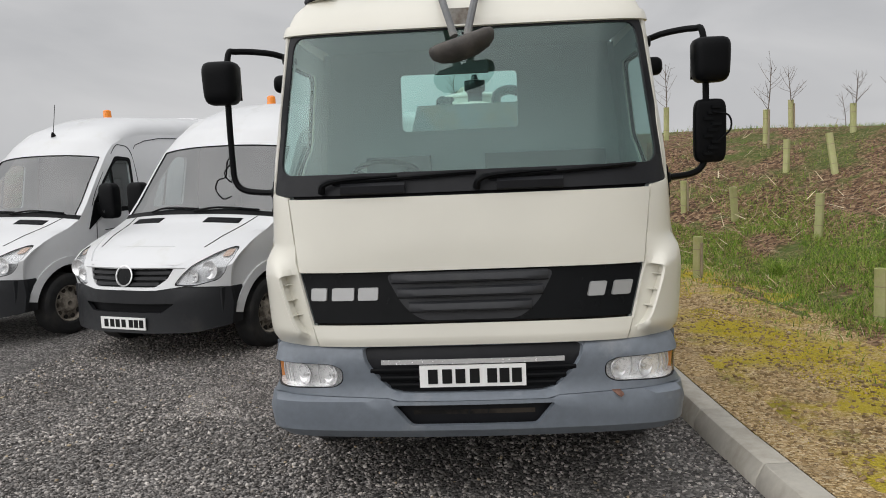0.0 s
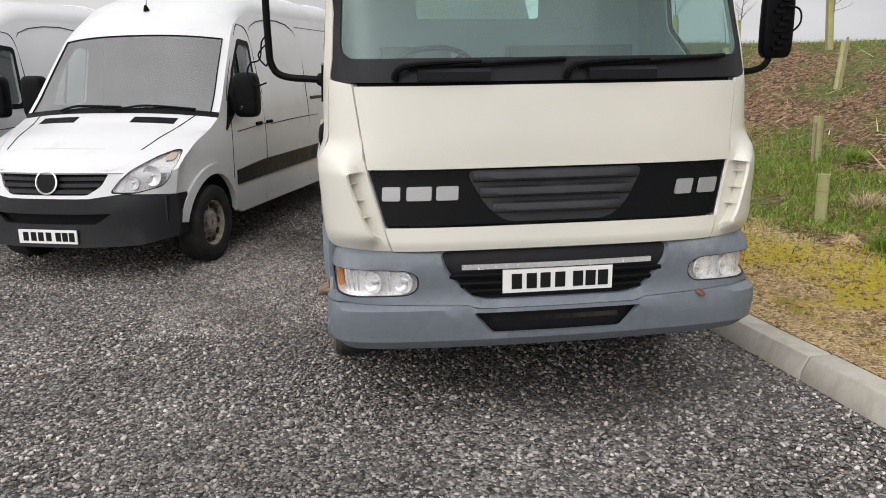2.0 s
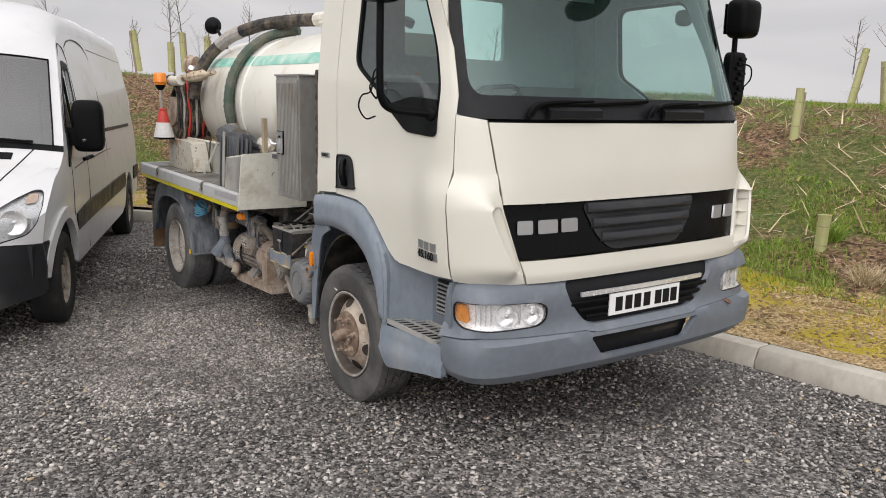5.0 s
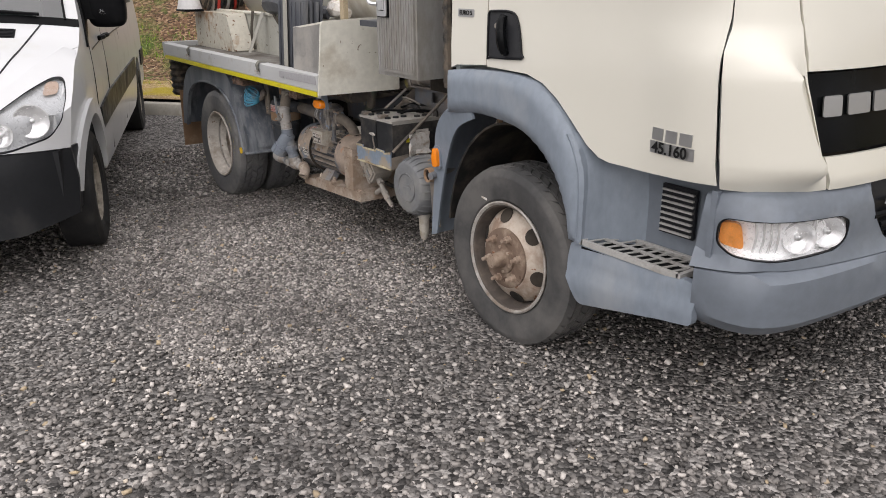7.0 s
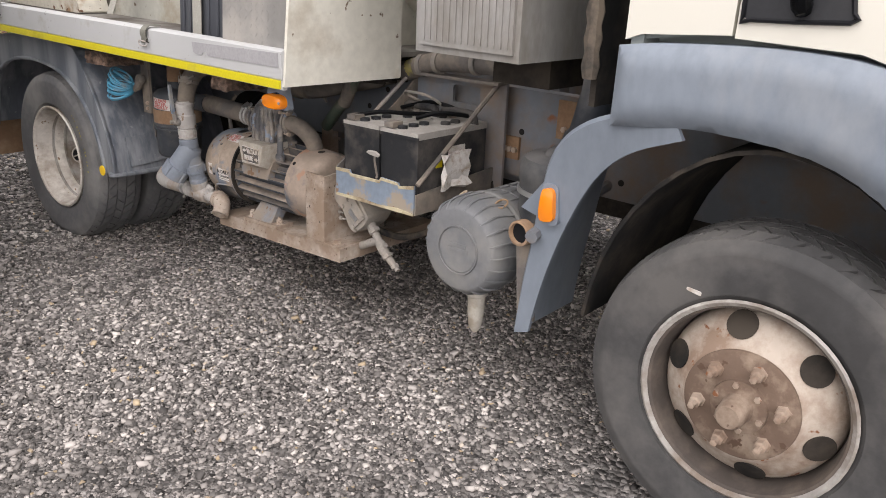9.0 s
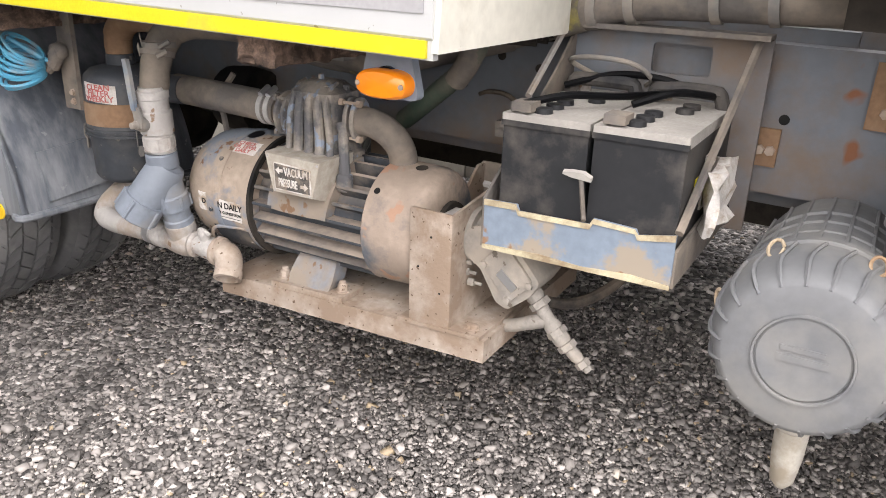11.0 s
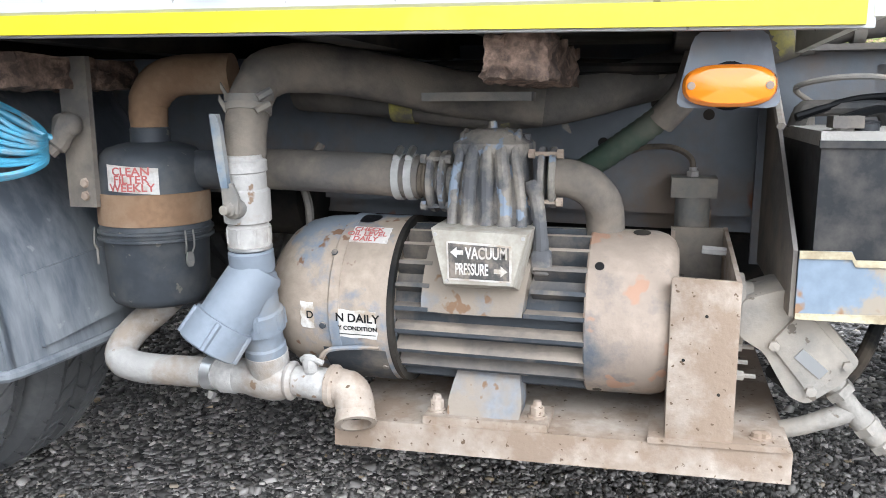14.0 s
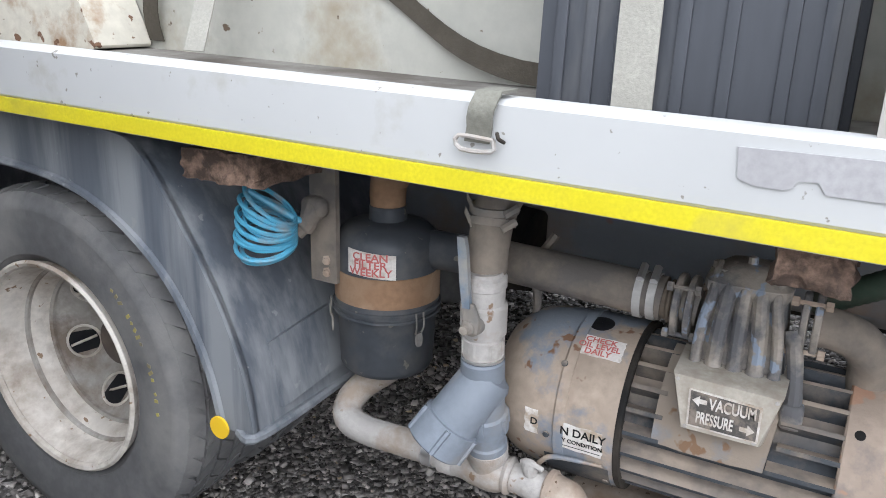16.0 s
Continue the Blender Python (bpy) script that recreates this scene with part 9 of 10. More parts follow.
for a in (60, 118, 10):
    o, s_ = Vector((0, math.cos(radians(a)), math.sin(radians(a)))), Vector((0, -math.sin(radians(a)), math.cos(radians(a))))
    part("can_clip", hose([AC + o * (0.152 + 0.008 * math.sin(t)) + s_ * (0.013 * math.cos(t)) + Vector((0.105 + 0.022 * math.sin(t), 0, 0)) for t in np.linspace(0, 6.0, 9)], 0.003, 6, 2), M["stained"], ac)
part("dust_spout", turned((AC.x + 0.10, AC.y - 0.005, 0.325), (0, 0, -1), [(0, 0.034), (0.03, 0.034), (0.035, 0.028), (0.09, 0.026), (0.14, 0.020), (0.155, 0.008)], 16), M["palerubber"], ac, "pale rubber dust spout")
sn = part("intake_boot", turned((-0.74, 1.99, 0.55), (0.06, -0.10, 1), [(0, 0.085), (0.03, 0.09), (0.075, 0.09), (0.078, 0.098), (0.105, 0.1), (0.11, 0.104), (0.15, 0.108), (0.175, 0.100), (0.19, 0.08), (0.196, 0.04), (0.197, 0.005)], 36), M["duct"], truck, "dusty black rubber intake boot")
part("boot_clamp", turned((-0.736, 1.983, 0.622), (0.06, -0.10, 1), [(0, 0.092), (0, 0.103), (0.014, 0.103), (0.014, 0.092)], 32, closed=True), M["badge"], sn)
part("intake_duct", hose([(-0.73, 1.97, 0.69), (-0.75, 1.905, 0.76), (-0.77, 1.860, 0.865), (-0.78, 1.834, 1.0), (-0.78, 1.828, 1.30)], [0.07, 0.056, 0.047, 0.044, 0.044], 14, 5), M["duct"], truck, "dusty grey intake duct")
for k in range(5):
    part("duct_bellow", turned((-0.78, 1.831, 1.075 + 0.02 * k), (0, 0, 1), [(0, 0.044), (0.006, 0.055), (0.012, 0.055), (0.018, 0.044)], 20, closed=True), M["duct"], truck)
part("mudguard_stay", hose([(-0.50, 1.93, 0.62), (-0.80, 1.90, 0.60), (-1.0, 1.87, 0.58)], 0.018, 8), M["chassis"], truck)
se = part("stay_end", turned((-0.955, 1.918, 0.574), (-1, 0.1, 0), [(0, 0.035), (0.03, 0.035), (0.032, 0.029), (0.020, 0.027)], 20), M["brown"], truck, "rusty tube end of the mudguard stay")
# black core for the shade inside the tube
part("tube_bore_disc", turned((-0.974, 1.920, 0.574), (-1, 0.1, 0), [(0, 0.029), (0.001, 0.028), (0.0015, 0.002)], 20), M["trim"], se)
part("stay_plate", sheet([(1.875, 0.32), (1.93, 0.33), (1.95, 0.55), (1.90, 0.60)], [], 0.05, lambda u, v, d: Vector((-0.95 + d, u, v)), 0.01), M["dusty"], truck)
part("blue_gusset", sheet([(1.83, 0.74), (1.90, 0.60), (1.975, 0.62), (1.88, 0.74)], [], 0.05, lambda u, v, d: Vector((-0.90 + d, u, v)), 0.012), M["arch"], truck)


# ---- parked vans ----
SET = Matrix.Diagonal((1.03, 1.0, 1.04, 1))
VAN = thing("panel_van", "white panel van with charcoal bumper parked on the gravel", "van", group="parked vans")


def van_side(y, z):
    """Half width of the body y metres behind its bumper, at height z."""
    w = float(np.interp(z, (0.25, 0.5, 0.95, 1.25, 1.9, 2.2, 2.32), (0.95, 0.975, 0.985, 0.965, 0.87, 0.80, 0.74)))
    return w - 0.26 * max(0.0, (1.0 - y) / 1.0) ** 2.4 - 0.05 * max(0.0, (y - 6.15) / 0.4) ** 2


def van_flank(side):
    return lambda u, v, d: Vector((side * (van_side(u, v) - d), u, v))


FA, RA, WR = 0.93, 0.93 + 4.325, 0.335
EDGE = [(0.34, 0.835), (0.50, 0.96), (0.72, 1.06), (0.98, 1.15), (1.14, 1.225), (1.30, 1.40), (1.50, 1.66), (1.72, 1.93), (1.86, 2.05), (2.05, 2.13), (2.4, 2.18), (3.5, 2.20), (6.25, 2.20), (6.5, 2.18)]


def arc(cy, r, a0, a1, n=12):
    return [(cy + r * math.cos(radians(a)), WR + r * math.sin(radians(a))) for a in np.linspace(a0, a1, n)]


body = [(0.34, 0.56), (0.50, 0.55)] + arc(FA, 0.43, 152, 8) + [(1.50, 0.33), (4.6, 0.33)] + arc(RA, 0.42, 172, 8) + [(5.95, 0.42), (6.52, 0.46), (6.54, 1.2)] + EDGE[::-1]
v_win = rounded([(1.50, 1.33), (2.02, 1.33), (2.06, 1.86), (1.86, 1.88), (1.62, 1.62)], [0.05, 0.05, 0.05, 0.08, 0.05])
for side in (-1, 1):
    fn = van_flank(side)
    sd = part("body_side", sheet(body, [v_win], 0.11, fn, 0.03), M["white"], VAN, "white van side")
    part("side_window", sheet(v_win, [], 0.12, lambda u, v, d: fn(u, v, d + 0.012), 0.0), M["sideglass"], sd, "dark cab door window")
    part("window_frame", sheet(rounded([(1.44, 1.27), (2.06, 1.28), (2.10, 1.90), (1.86, 1.925), (1.56, 1.60)], 0.05), [v_win], 0.08, lambda u, v, d: fn(u, v, d - 0.004), 0.012), M["black"], sd)
    part("window_divider", hose([fn(1.72, 1.34, -0.002), fn(1.76, 1.78, -0.002)], 0.012, 6, 2), M["black"], sd)
    strip_ = [(1.42, 0.60), (2.02, 0.61), (4.78, 0.63), (4.76, 0.79), (2.02, 0.77), (1.42, 0.73)]
    part("rubbing_strip", sheet(strip_, [], 0.15, lambda u, v, d: fn(u, v, d - 0.014), 0.014), M["vanbump"], sd, "charcoal rubbing strip")
    part("rubbing_strip", sheet([(5.74, 0.63), (6.48, 0.63), (6.48, 0.79), (5.74, 0.79)], [], 0.15, lambda u, v, d: fn(u, v, d - 0.014), 0.014), M["vanbump"], sd)
    ring_ = arc(FA, 0.51, 170, 5, 18) + arc(FA, 0.425, 5, 170, 18)
    part("arch_flare", sheet([(y, z) for y, z in ring_], [], 0.06, lambda u, v, d: fn(u, v, d - 0.022), 0.03), M["white"], sd)
    for pts in ([(1.36, 0.45), (1.36, 0.9), (1.40, 1.24)], [(2.10, 0.36), (2.14, 0.9), (2.16, 1.4), (2.14, 1.95), (2.0, 2.05), (1.86, 2.0), (1.50, 1.58), (1.36, 1.36)], [(3.42, 0.38), (3.44, 1.2), (3.42, 2.05), (2.24, 2.05), (2.2, 1.4)], [(2.3, 1.10), (3.4, 1.12), (6.45, 1.12)], [(3.5, 2.10), (6.25, 2.10)], [(1.5, 1.08), (2.3, 1.12)]):
        part("panel_gap", hose([fn(y, z, 0.002) for y, z in pts], 0.006, 5, 5), M["trim"], sd)
    part("slide_rail", sheet([(3.55, 1.30), (5.7, 1.30), (5.7, 1.335), (3.55, 1.335)], [], 0.2, lambda u, v, d: fn(u, v, d - 0.004), 0.01), M["trim"], sd, "dark sliding door rail")
    for y in (1.98, 2.24):
        part("door_handle", hose([fn(y - 0.06, 1.125, -0.01), fn(y, 1.13, -0.035), fn(y + 0.06, 1.125, -0.01)], 0.016, 8, 3), M["black"], sd)
    mq = sheet(rounded([(1.26, 1.10), (1.52, 1.28), (1.56, 1.58), (1.40, 1.40)], 0.02, 3), [], 0.06, lambda u, v, d: fn(u, v, d - 0.012), 0.02)
    mi = part("mirror_triangle", mq, M["black"], VAN, "black door mirror")
    x0 = side * (van_side(1.5, 1.4))
    part("mirror_arm", cube(min(x0, x0 + side * 0.12), max(x0, x0 + side * 0.12), 1.42, 1.54, 1.26, 1.40), M["black"], mi, bevel=0.03)
    part("mirror_shell", pillow(bmesh.new(), (x0 + side * 0.155, 1.49, 1.41), (0.115, 0.075, 0.2), 0.4), M["black"], mi)
    part("mirror_glass", cube(min(x0 + side * 0.08, x0 + side * 0.23), max(x0 + side * 0.08, x0 + side * 0.23), 1.562, 1.568, 1.28, 1.58), M["mirror"], mi)
    part("indicator", turned((x0 + side * 0.13, 1.412, 1.30), (0, -1, 0), [(0, 0.02), (0.008, 0.015), (0.01, 0.002)], 10), M["lens"], mi)
    SET = LEVEL
    for cy in (FA, RA):
        ax = Vector((side, 0, 0))
        c = Vector((side * 0.895, cy, WR + 0.007))
        w = part("wheel", turned(c, ax, [(0.07, 0.20), (0.085, 0.208), (0.09, 0.20), (0.075, 0.185), (0.03, 0.18), (0.045, 0.14), (0.06, 0.10), (0.075, 0.085), (0.08, 0.03), (0.02, 0.03), (0.0, 0.2)], 36, closed=True), M["vanrim"], VAN, "steel van wheel")
        part("tyre", tyre(bmesh.new(), c, ax, 0.345, 0.225, 0.203, False, 48), M["vantyre"], w)
        for i in range(10):
            a = 2 * math.pi * i / 10
            q = c + ax * 0.044 + Vector((0, math.cos(a), math.sin(a))) * 0.157
            # slot drawn as a black disc, with its shade in the colour
            part("wheel_slot_disc", turned(q, ax, [(-0.004, 0.026), (0.009, 0.026), (0.0095, 0.001)], 10), M["under"], w)
    SET = Matrix.Diagonal((1.03, 1.0, 1.04, 1))
    part("wheel_well", skin(lambda a, x: (side * x, FA + 0.42 * math.cos(a), WR + 0.42 * math.sin(a)), list(np.linspace(0, math.pi, 14)), [0.6, 0.9], 0.01, (0, FA, 0.3)), M["under"], VAN)


def van_top(p, t):
    """The skin over the top: p along the shoulder line, t across from -1 to 1."""
    n = len(EDGE) - 1
    y, z = float(np.interp(p, range(n + 1), [e[0] for e in EDGE])), float(np.interp(p, range(n + 1), [e[1] for e in EDGE]))
    rise = float(np.interp(p, (0, 2, 4, 5, 7, 8, 9, 10, 13), (0.03, 0.055, 0.05, 0.045, 0.05, 0.09, 0.16, 0.25, 0.28)))
    fwd = float(np.interp(p, (0, 1, 2, 4, 6, 8, 9, 10, 13), (0.29, 0.22, 0.16, 0.13, 0.16, 0.17, 0.1, 0.0, 0.0)))
    k = 1 - abs(t) ** 2.6
    return Vector((van_side(y, z) * (t + (math.sin(t * math.pi / 2) - t) * float(np.interp(p, (6.9, 9.5), (0, 1)))), y - fwd * (1 - t * t), z + rise * k))


ts = list(np.linspace(-1, 1, 25))
hood = part("bonnet", skin(lambda p, t: van_top(p, t * float(np.interp(p, (0, 1, 2, 2.5, 2.8), (0.67, 0.77, 0.88, 0.94, 1.0)))), list(np.linspace(0, 4.0, 21)), ts, 0.015, (0, 1, 0)), M["white"], VAN, "white bonnet")
part("bonnet_badge_crease", skin(lambda u, v: van_top(1.2 + u, v) + Vector((0, 0, 0.003)), [0.0, 0.06], list(np.linspace(-0.35, 0.35, 9)), 0.004, (0, 1, 0)), M["white"], hood)
for s in (-1, 1):
    gr = part("bonnet_vent", skin(lambda p, t: van_top(p, t) + Vector((0, 0, 0.003)), [3.05, 3.3, 3.6], list(np.linspace(s * 0.28, s * 0.68, 8)), 0.008, (0, 1, 0)), M["black"], VAN, "black bonnet vent")
    for i in range(6):
        part("vent_bar", skin(lambda p, t: van_top(p, t) + Vector((0, 0, 0.008)), [3.1 + i * 0.085, 3.13 + i * 0.085], list(np.linspace(s * 0.29, s * 0.67, 6)), 0.006, (0, 1, 0)), M["trim"], gr)
    part("bonnet_gap", hose([van_top(p, s * 0.80 - s * 0.05 * (4 - p)) + Vector((0, 0, 0.001)) for p in np.linspace(1.2, 4.0, 8)], 0.0045, 5, 2), M["trim"], VAN)
    part("screen_wiper", hose([van_top(4.12, s * 0.3 - 0.25) + Vector((0, -0.012, 0.012)), van_top(4.3, s * 0.35) + Vector((0, -0.012, 0.015)), van_top(4.25, s * 0.35 + 0.45) + Vector((0, -0.012, 0.012))], 0.010, 6, 4), M["black"], VAN)
part("scuttle", skin(van_top, [4.0, 4.1, 4.25], ts, 0.01, (0, 1.5, 1)), M["black"], VAN)
part("windscreen", skin(lambda p, t: van_top(p, t), list(np.linspace(4.25, 6.9, 12)), list(np.linspace(-0.93, 0.93, 21))), M["vanglass"], VAN, "clear van windscreen")
for s in (-1, 1):
    part("pillar", skin(van_top, list(np.linspace(4.25, 6.9, 12)), list(np.linspace(s * 0.93, s, 4)), 0.02, (0, 3, 1)), M["white"], VAN)
    part("screen_seal", hose([van_top(p, s * 0.93) + Vector((0, -0.003, 0.003)) for p in np.linspace(4.2, 6.9, 9)], 0.006, 6, 2), M["black"], VAN)
part("screen_seal", hose([van_top(6.9, t) + Vector((0, -0.003, 0.003)) for t in np.linspace(-0.93, 0.93, 11)], 0.006, 6, 2), M["black"], VAN)
rf = part("roof", skin(van_top, [6.9, 7.1, 7.3, 7.5, 7.75, 8, 8.25, 8.5, 8.75, 9, 9.3, 9.6, 10, 10.5, 11, 11.5, 12, 12.5, 13], list(np.linspace(-1, 1, 41)), 0.02, (0, 3, 1)), M["white"], VAN, "white raised roof")
for p0 in (11.15, 11.55, 12.0):
    part("roof_rib", hose([van_top(p0, t) + Vector((0, 0, 0.004)) for t in np.linspace(-0.8, 0.8, 13)], 0.012, 6, 2), M["white"], rf)
part("aerial_foot", turned(van_top(8.35, 0.0), (0, -0.3, 1), [(0, 0.03), (0.03, 0.022), (0.05, 0.012), (0.055, 0.002)], 12), M["black"], VAN)
part("aerial", hose([van_top(8.35, 0.0) + Vector((0, 0, 0.04)), van_top(8.35, 0.0) + Vector((0, 0.06, 0.38))], 0.004, 5, 2), M["black"], VAN)
part("beacon", turned(van_top(10.4, -0.12), (0, 0, 1), [(0, 0.06), (0.02, 0.06), (0.025, 0.055), (0.11, 0.05), (0.125, 0.03), (0.126, 0.002)], 16), M["amber"], VAN, "amber roof beacon")
part("back_wall", sheet([(-0.9, 0.4), (0.9, 0.4), (0.9, 1.6), (0.78, 2.2), (0.5, 2.42), (-0.5, 2.42), (-0.78, 2.2), (-0.9, 1.6)], [], 0.3, lambda u, v, d: Vector((u, 6.54 - d, v)), 0.03), M["white"], VAN)
part("van_floor", cube(-0.85, 0.85, 0.5, 6.4, 0.36, 0.40), M["under"], VAN)
part("bulkhead", sheet([(-0.85, 0.4), (0.85, 0.4), (0.85, 1.45), (0.78, 1.9), (0.68, 2.18), (-0.68, 2.18), (-0.78, 1.9), (-0.85, 1.45)], [], 0.3, lambda u, v, d: Vector((u, 2.2 + d, v)), 0.03), M["dash"], VAN)
part("van_dashboard", cube(-0.85, 0.85, 1.05, 1.45, 0.9, 1.18), M["dash"], VAN, bevel=0.05)
for s in (-1, 1):
    st = part("cab_seat", cube(s * 0.42 - 0.24, s * 0.42 + 0.24, 1.75, 2.15, 0.75, 0.95), M["dash"], VAN, bevel=0.05)
    part("seat_back", cube(s * 0.42 - 0.22, s * 0.42 + 0.22, 2.05, 2.17, 0.9, 1.65), M["dash"], st, bevel=0.05)
part("dash_papers", skin(lambda u, v: (-0.1 + u, 1.12 + v, 1.195 + 0.03 * math.sin(u * 14) * math.cos(v * 17)), list(np.linspace(0.0, 0.5, 9)), list(np.linspace(-0.08, 0.18, 6)), 0.004, (0, 1, 0)), M["paper"], VAN, "crumpled white papers on the dashboard")
bm = bmesh.new()
d, u, v = frame_of((0, 0.55, 0.83))
rings(bm, [[Vector((-0.42, 1.56, 1.16)) + (u * math.cos(a) + v * math.sin(a)) * (0.19 + 0.013 * math.cos(b)) + d * 0.013 * math.sin(b) for b in (2 * math.pi * j / 6 for j in range(6))] for a in (2 * math.pi * i / 24 for i in range(24))], closed=True)
part("steering_wheel", bm, M["black"], VAN)


def nose(x, z, d=0.0):
    """The face of the van: x across, at height z."""
    out = float(np.interp(z, (0.22, 0.30, 0.45, 0.67, 0.70, 0.90), (-0.06, -0.01, 0.0, 0.015, 0.05, 0.13)))
    k = abs(x) / 0.93
    return Vector((x, out + 0.36 * k ** 2.7 + d, z))


bum = [(-0.945, 0.50), (-0.93, 0.33), (-0.7, 0.285), (0.7, 0.285), (0.93, 0.33), (0.945, 0.50), (0.93, 0.665), (0.60, 0.69), (0.35, 0.66), (-0.35, 0.66), (-0.60, 0.69), (-0.93, 0.665)]
slot = rounded([(-0.52, 0.545), (0.52, 0.545), (0.40, 0.465), (-0.40, 0.465)], 0.02)
bp = part("bumper", sheet(bum, [slot], 0.09, nose, 0.04), M["vanbump"], VAN, "charcoal plastic bumper")
part("bumper_slot", sheet(slot, [], 0.1, lambda u, v, d: nose(u, v, 0.05 + d), 0.01), M["black"], bp)
for s in (-1, 1):
    part("bumper_side", sheet([(0.30, 0.31), (0.52, 0.33), (0.535, 0.55), (0.52, 0.665), (0.30, 0.665)], [], 0.08, lambda u, v, d: Vector((s * (van_side(u, v) + 0.012 - d), u, v)), 0.03), M["vanbump"], bp)
plv = part("number_plate", cube(-0.26, 0.26, -0.022, -0.012, 0.315, 0.425), M["plate"], VAN, "white number plate with plain dark bars", bevel=0.003)
for x in (-0.195, -0.125, -0.06, 0.01, 0.095, 0.155, 0.215):
    part("plate_bar", cube(x - 0.024, x + 0.024, -0.0245, -0.0215, 0.335, 0.405), M["ink"], plv, smooth=False)
hole_g = rounded([(-0.50, 0.88), (0.50, 0.88), (0.44, 0.755), (0.34, 0.69), (-0.34, 0.69), (-0.44, 0.755)], 0.03)
lampv = {s: rounded([(s * 0.505, 0.70), (s * 0.565, 0.795), (s * 0.66, 0.885), (s * 0.78, 0.965), (s * 0.875, 1.012), (s * 0.93, 1.005), (s * 0.945, 0.93), (s * 0.925, 0.82), (s * 0.86, 0.735), (s * 0.68, 0.69)], 0.035) for s in (-1, 1)}
face = [(-0.93, 0.67), (-0.60, 0.695), (-0.35, 0.665), (0.35, 0.665), (0.60, 0.695), (0.93, 0.67), (0.955, 0.80), (0.972, 0.95), (0.965, 1.115), (0.90, 1.135), (0.79, 1.065), (0.645, 0.955), (0.55, 0.90), (0.5, 0.905),
        (-0.5, 0.905), (-0.55, 0.90), (-0.645, 0.955), (-0.79, 1.065), (-0.90, 1.135), (-0.965, 1.115), (-0.972, 0.95), (-0.955, 0.80)]


def vface(u, v, d=0.0):
    """The face above the bumper: upright, then lying on the bonnet's leading edge."""
    def lip(z):
        t = min(1.0, abs(u) / 0.96)
        return float(np.interp(z - 0.045 * (1 - t ** 2.6), [e[1] for e in EDGE], [e[0] for e in EDGE])) - 0.24 * (1 - t * t)
    low = nose(u, 0.66).y + 0.01
    k = min(1.0, max(0.0, (v - 0.66) / 0.19))
    y = low + (lip(0.85) - low) * k if v < 0.85 else lip(v)
    return Vector((u, y - 0.012 + d, v))


part("front_face", sheet(face, [hole_g, lampv[-1], lampv[1]], 0.07, vface, 0.03), M["white"], VAN, "white van front")
gv = part("grille", sheet(hole_g, [], 0.1, lambda u, v, d: vface(u, v, 0.03 + d), 0.01), M["black"], VAN, "black slatted grille")
for z, w in ((0.862, 0.48), (0.815, 0.46), (0.767, 0.43), (0.72, 0.37)):
    part("grille_slat", skin(lambda x, h: vface(x, z + h, 0.004), list(np.linspace(-w, w, 15)), [-0.015, 0, 0.012], 0.02, (0, 1, z)), M["trim"], gv)
bd = part("round_badge", turned(vface(0, 0.79, -0.012), (0, -1, 0.2), [(0, 0.085), (0.004, 0.098), (0.012, 0.098), (0.014, 0.086), (0.006, 0.083)], 32, closed=True), M["alloy"], VAN, "round chrome badge")
part("badge_disc", turned(vface(0, 0.79, -0.008), (0, -1, 0.2), [(0, 0.085), (0.006, 0.084), (0.0065, 0.002)], 28), M["gloss"], bd)
for s in (-1, 1):
    headlamp(VAN, lampv[s], vface, s, (s * 0.835, s * 0.905, 0.935, 0.985), ((s * 0.655, 0.775, 0.055), (s * 0.79, 0.825, 0.078)), "vanlamp", "vanshade")
SET = LEVEL
VAN.matrix_world = pose(-3.343, 3.271, 0, 0, 0, -19)
van_b = copy_thing(VAN, pose(-3.343 - 2.57, 3.271 + 0.92, 0, 0, 0, -19))
tagged(van_b, "white panel van beside another in the gravel yard")


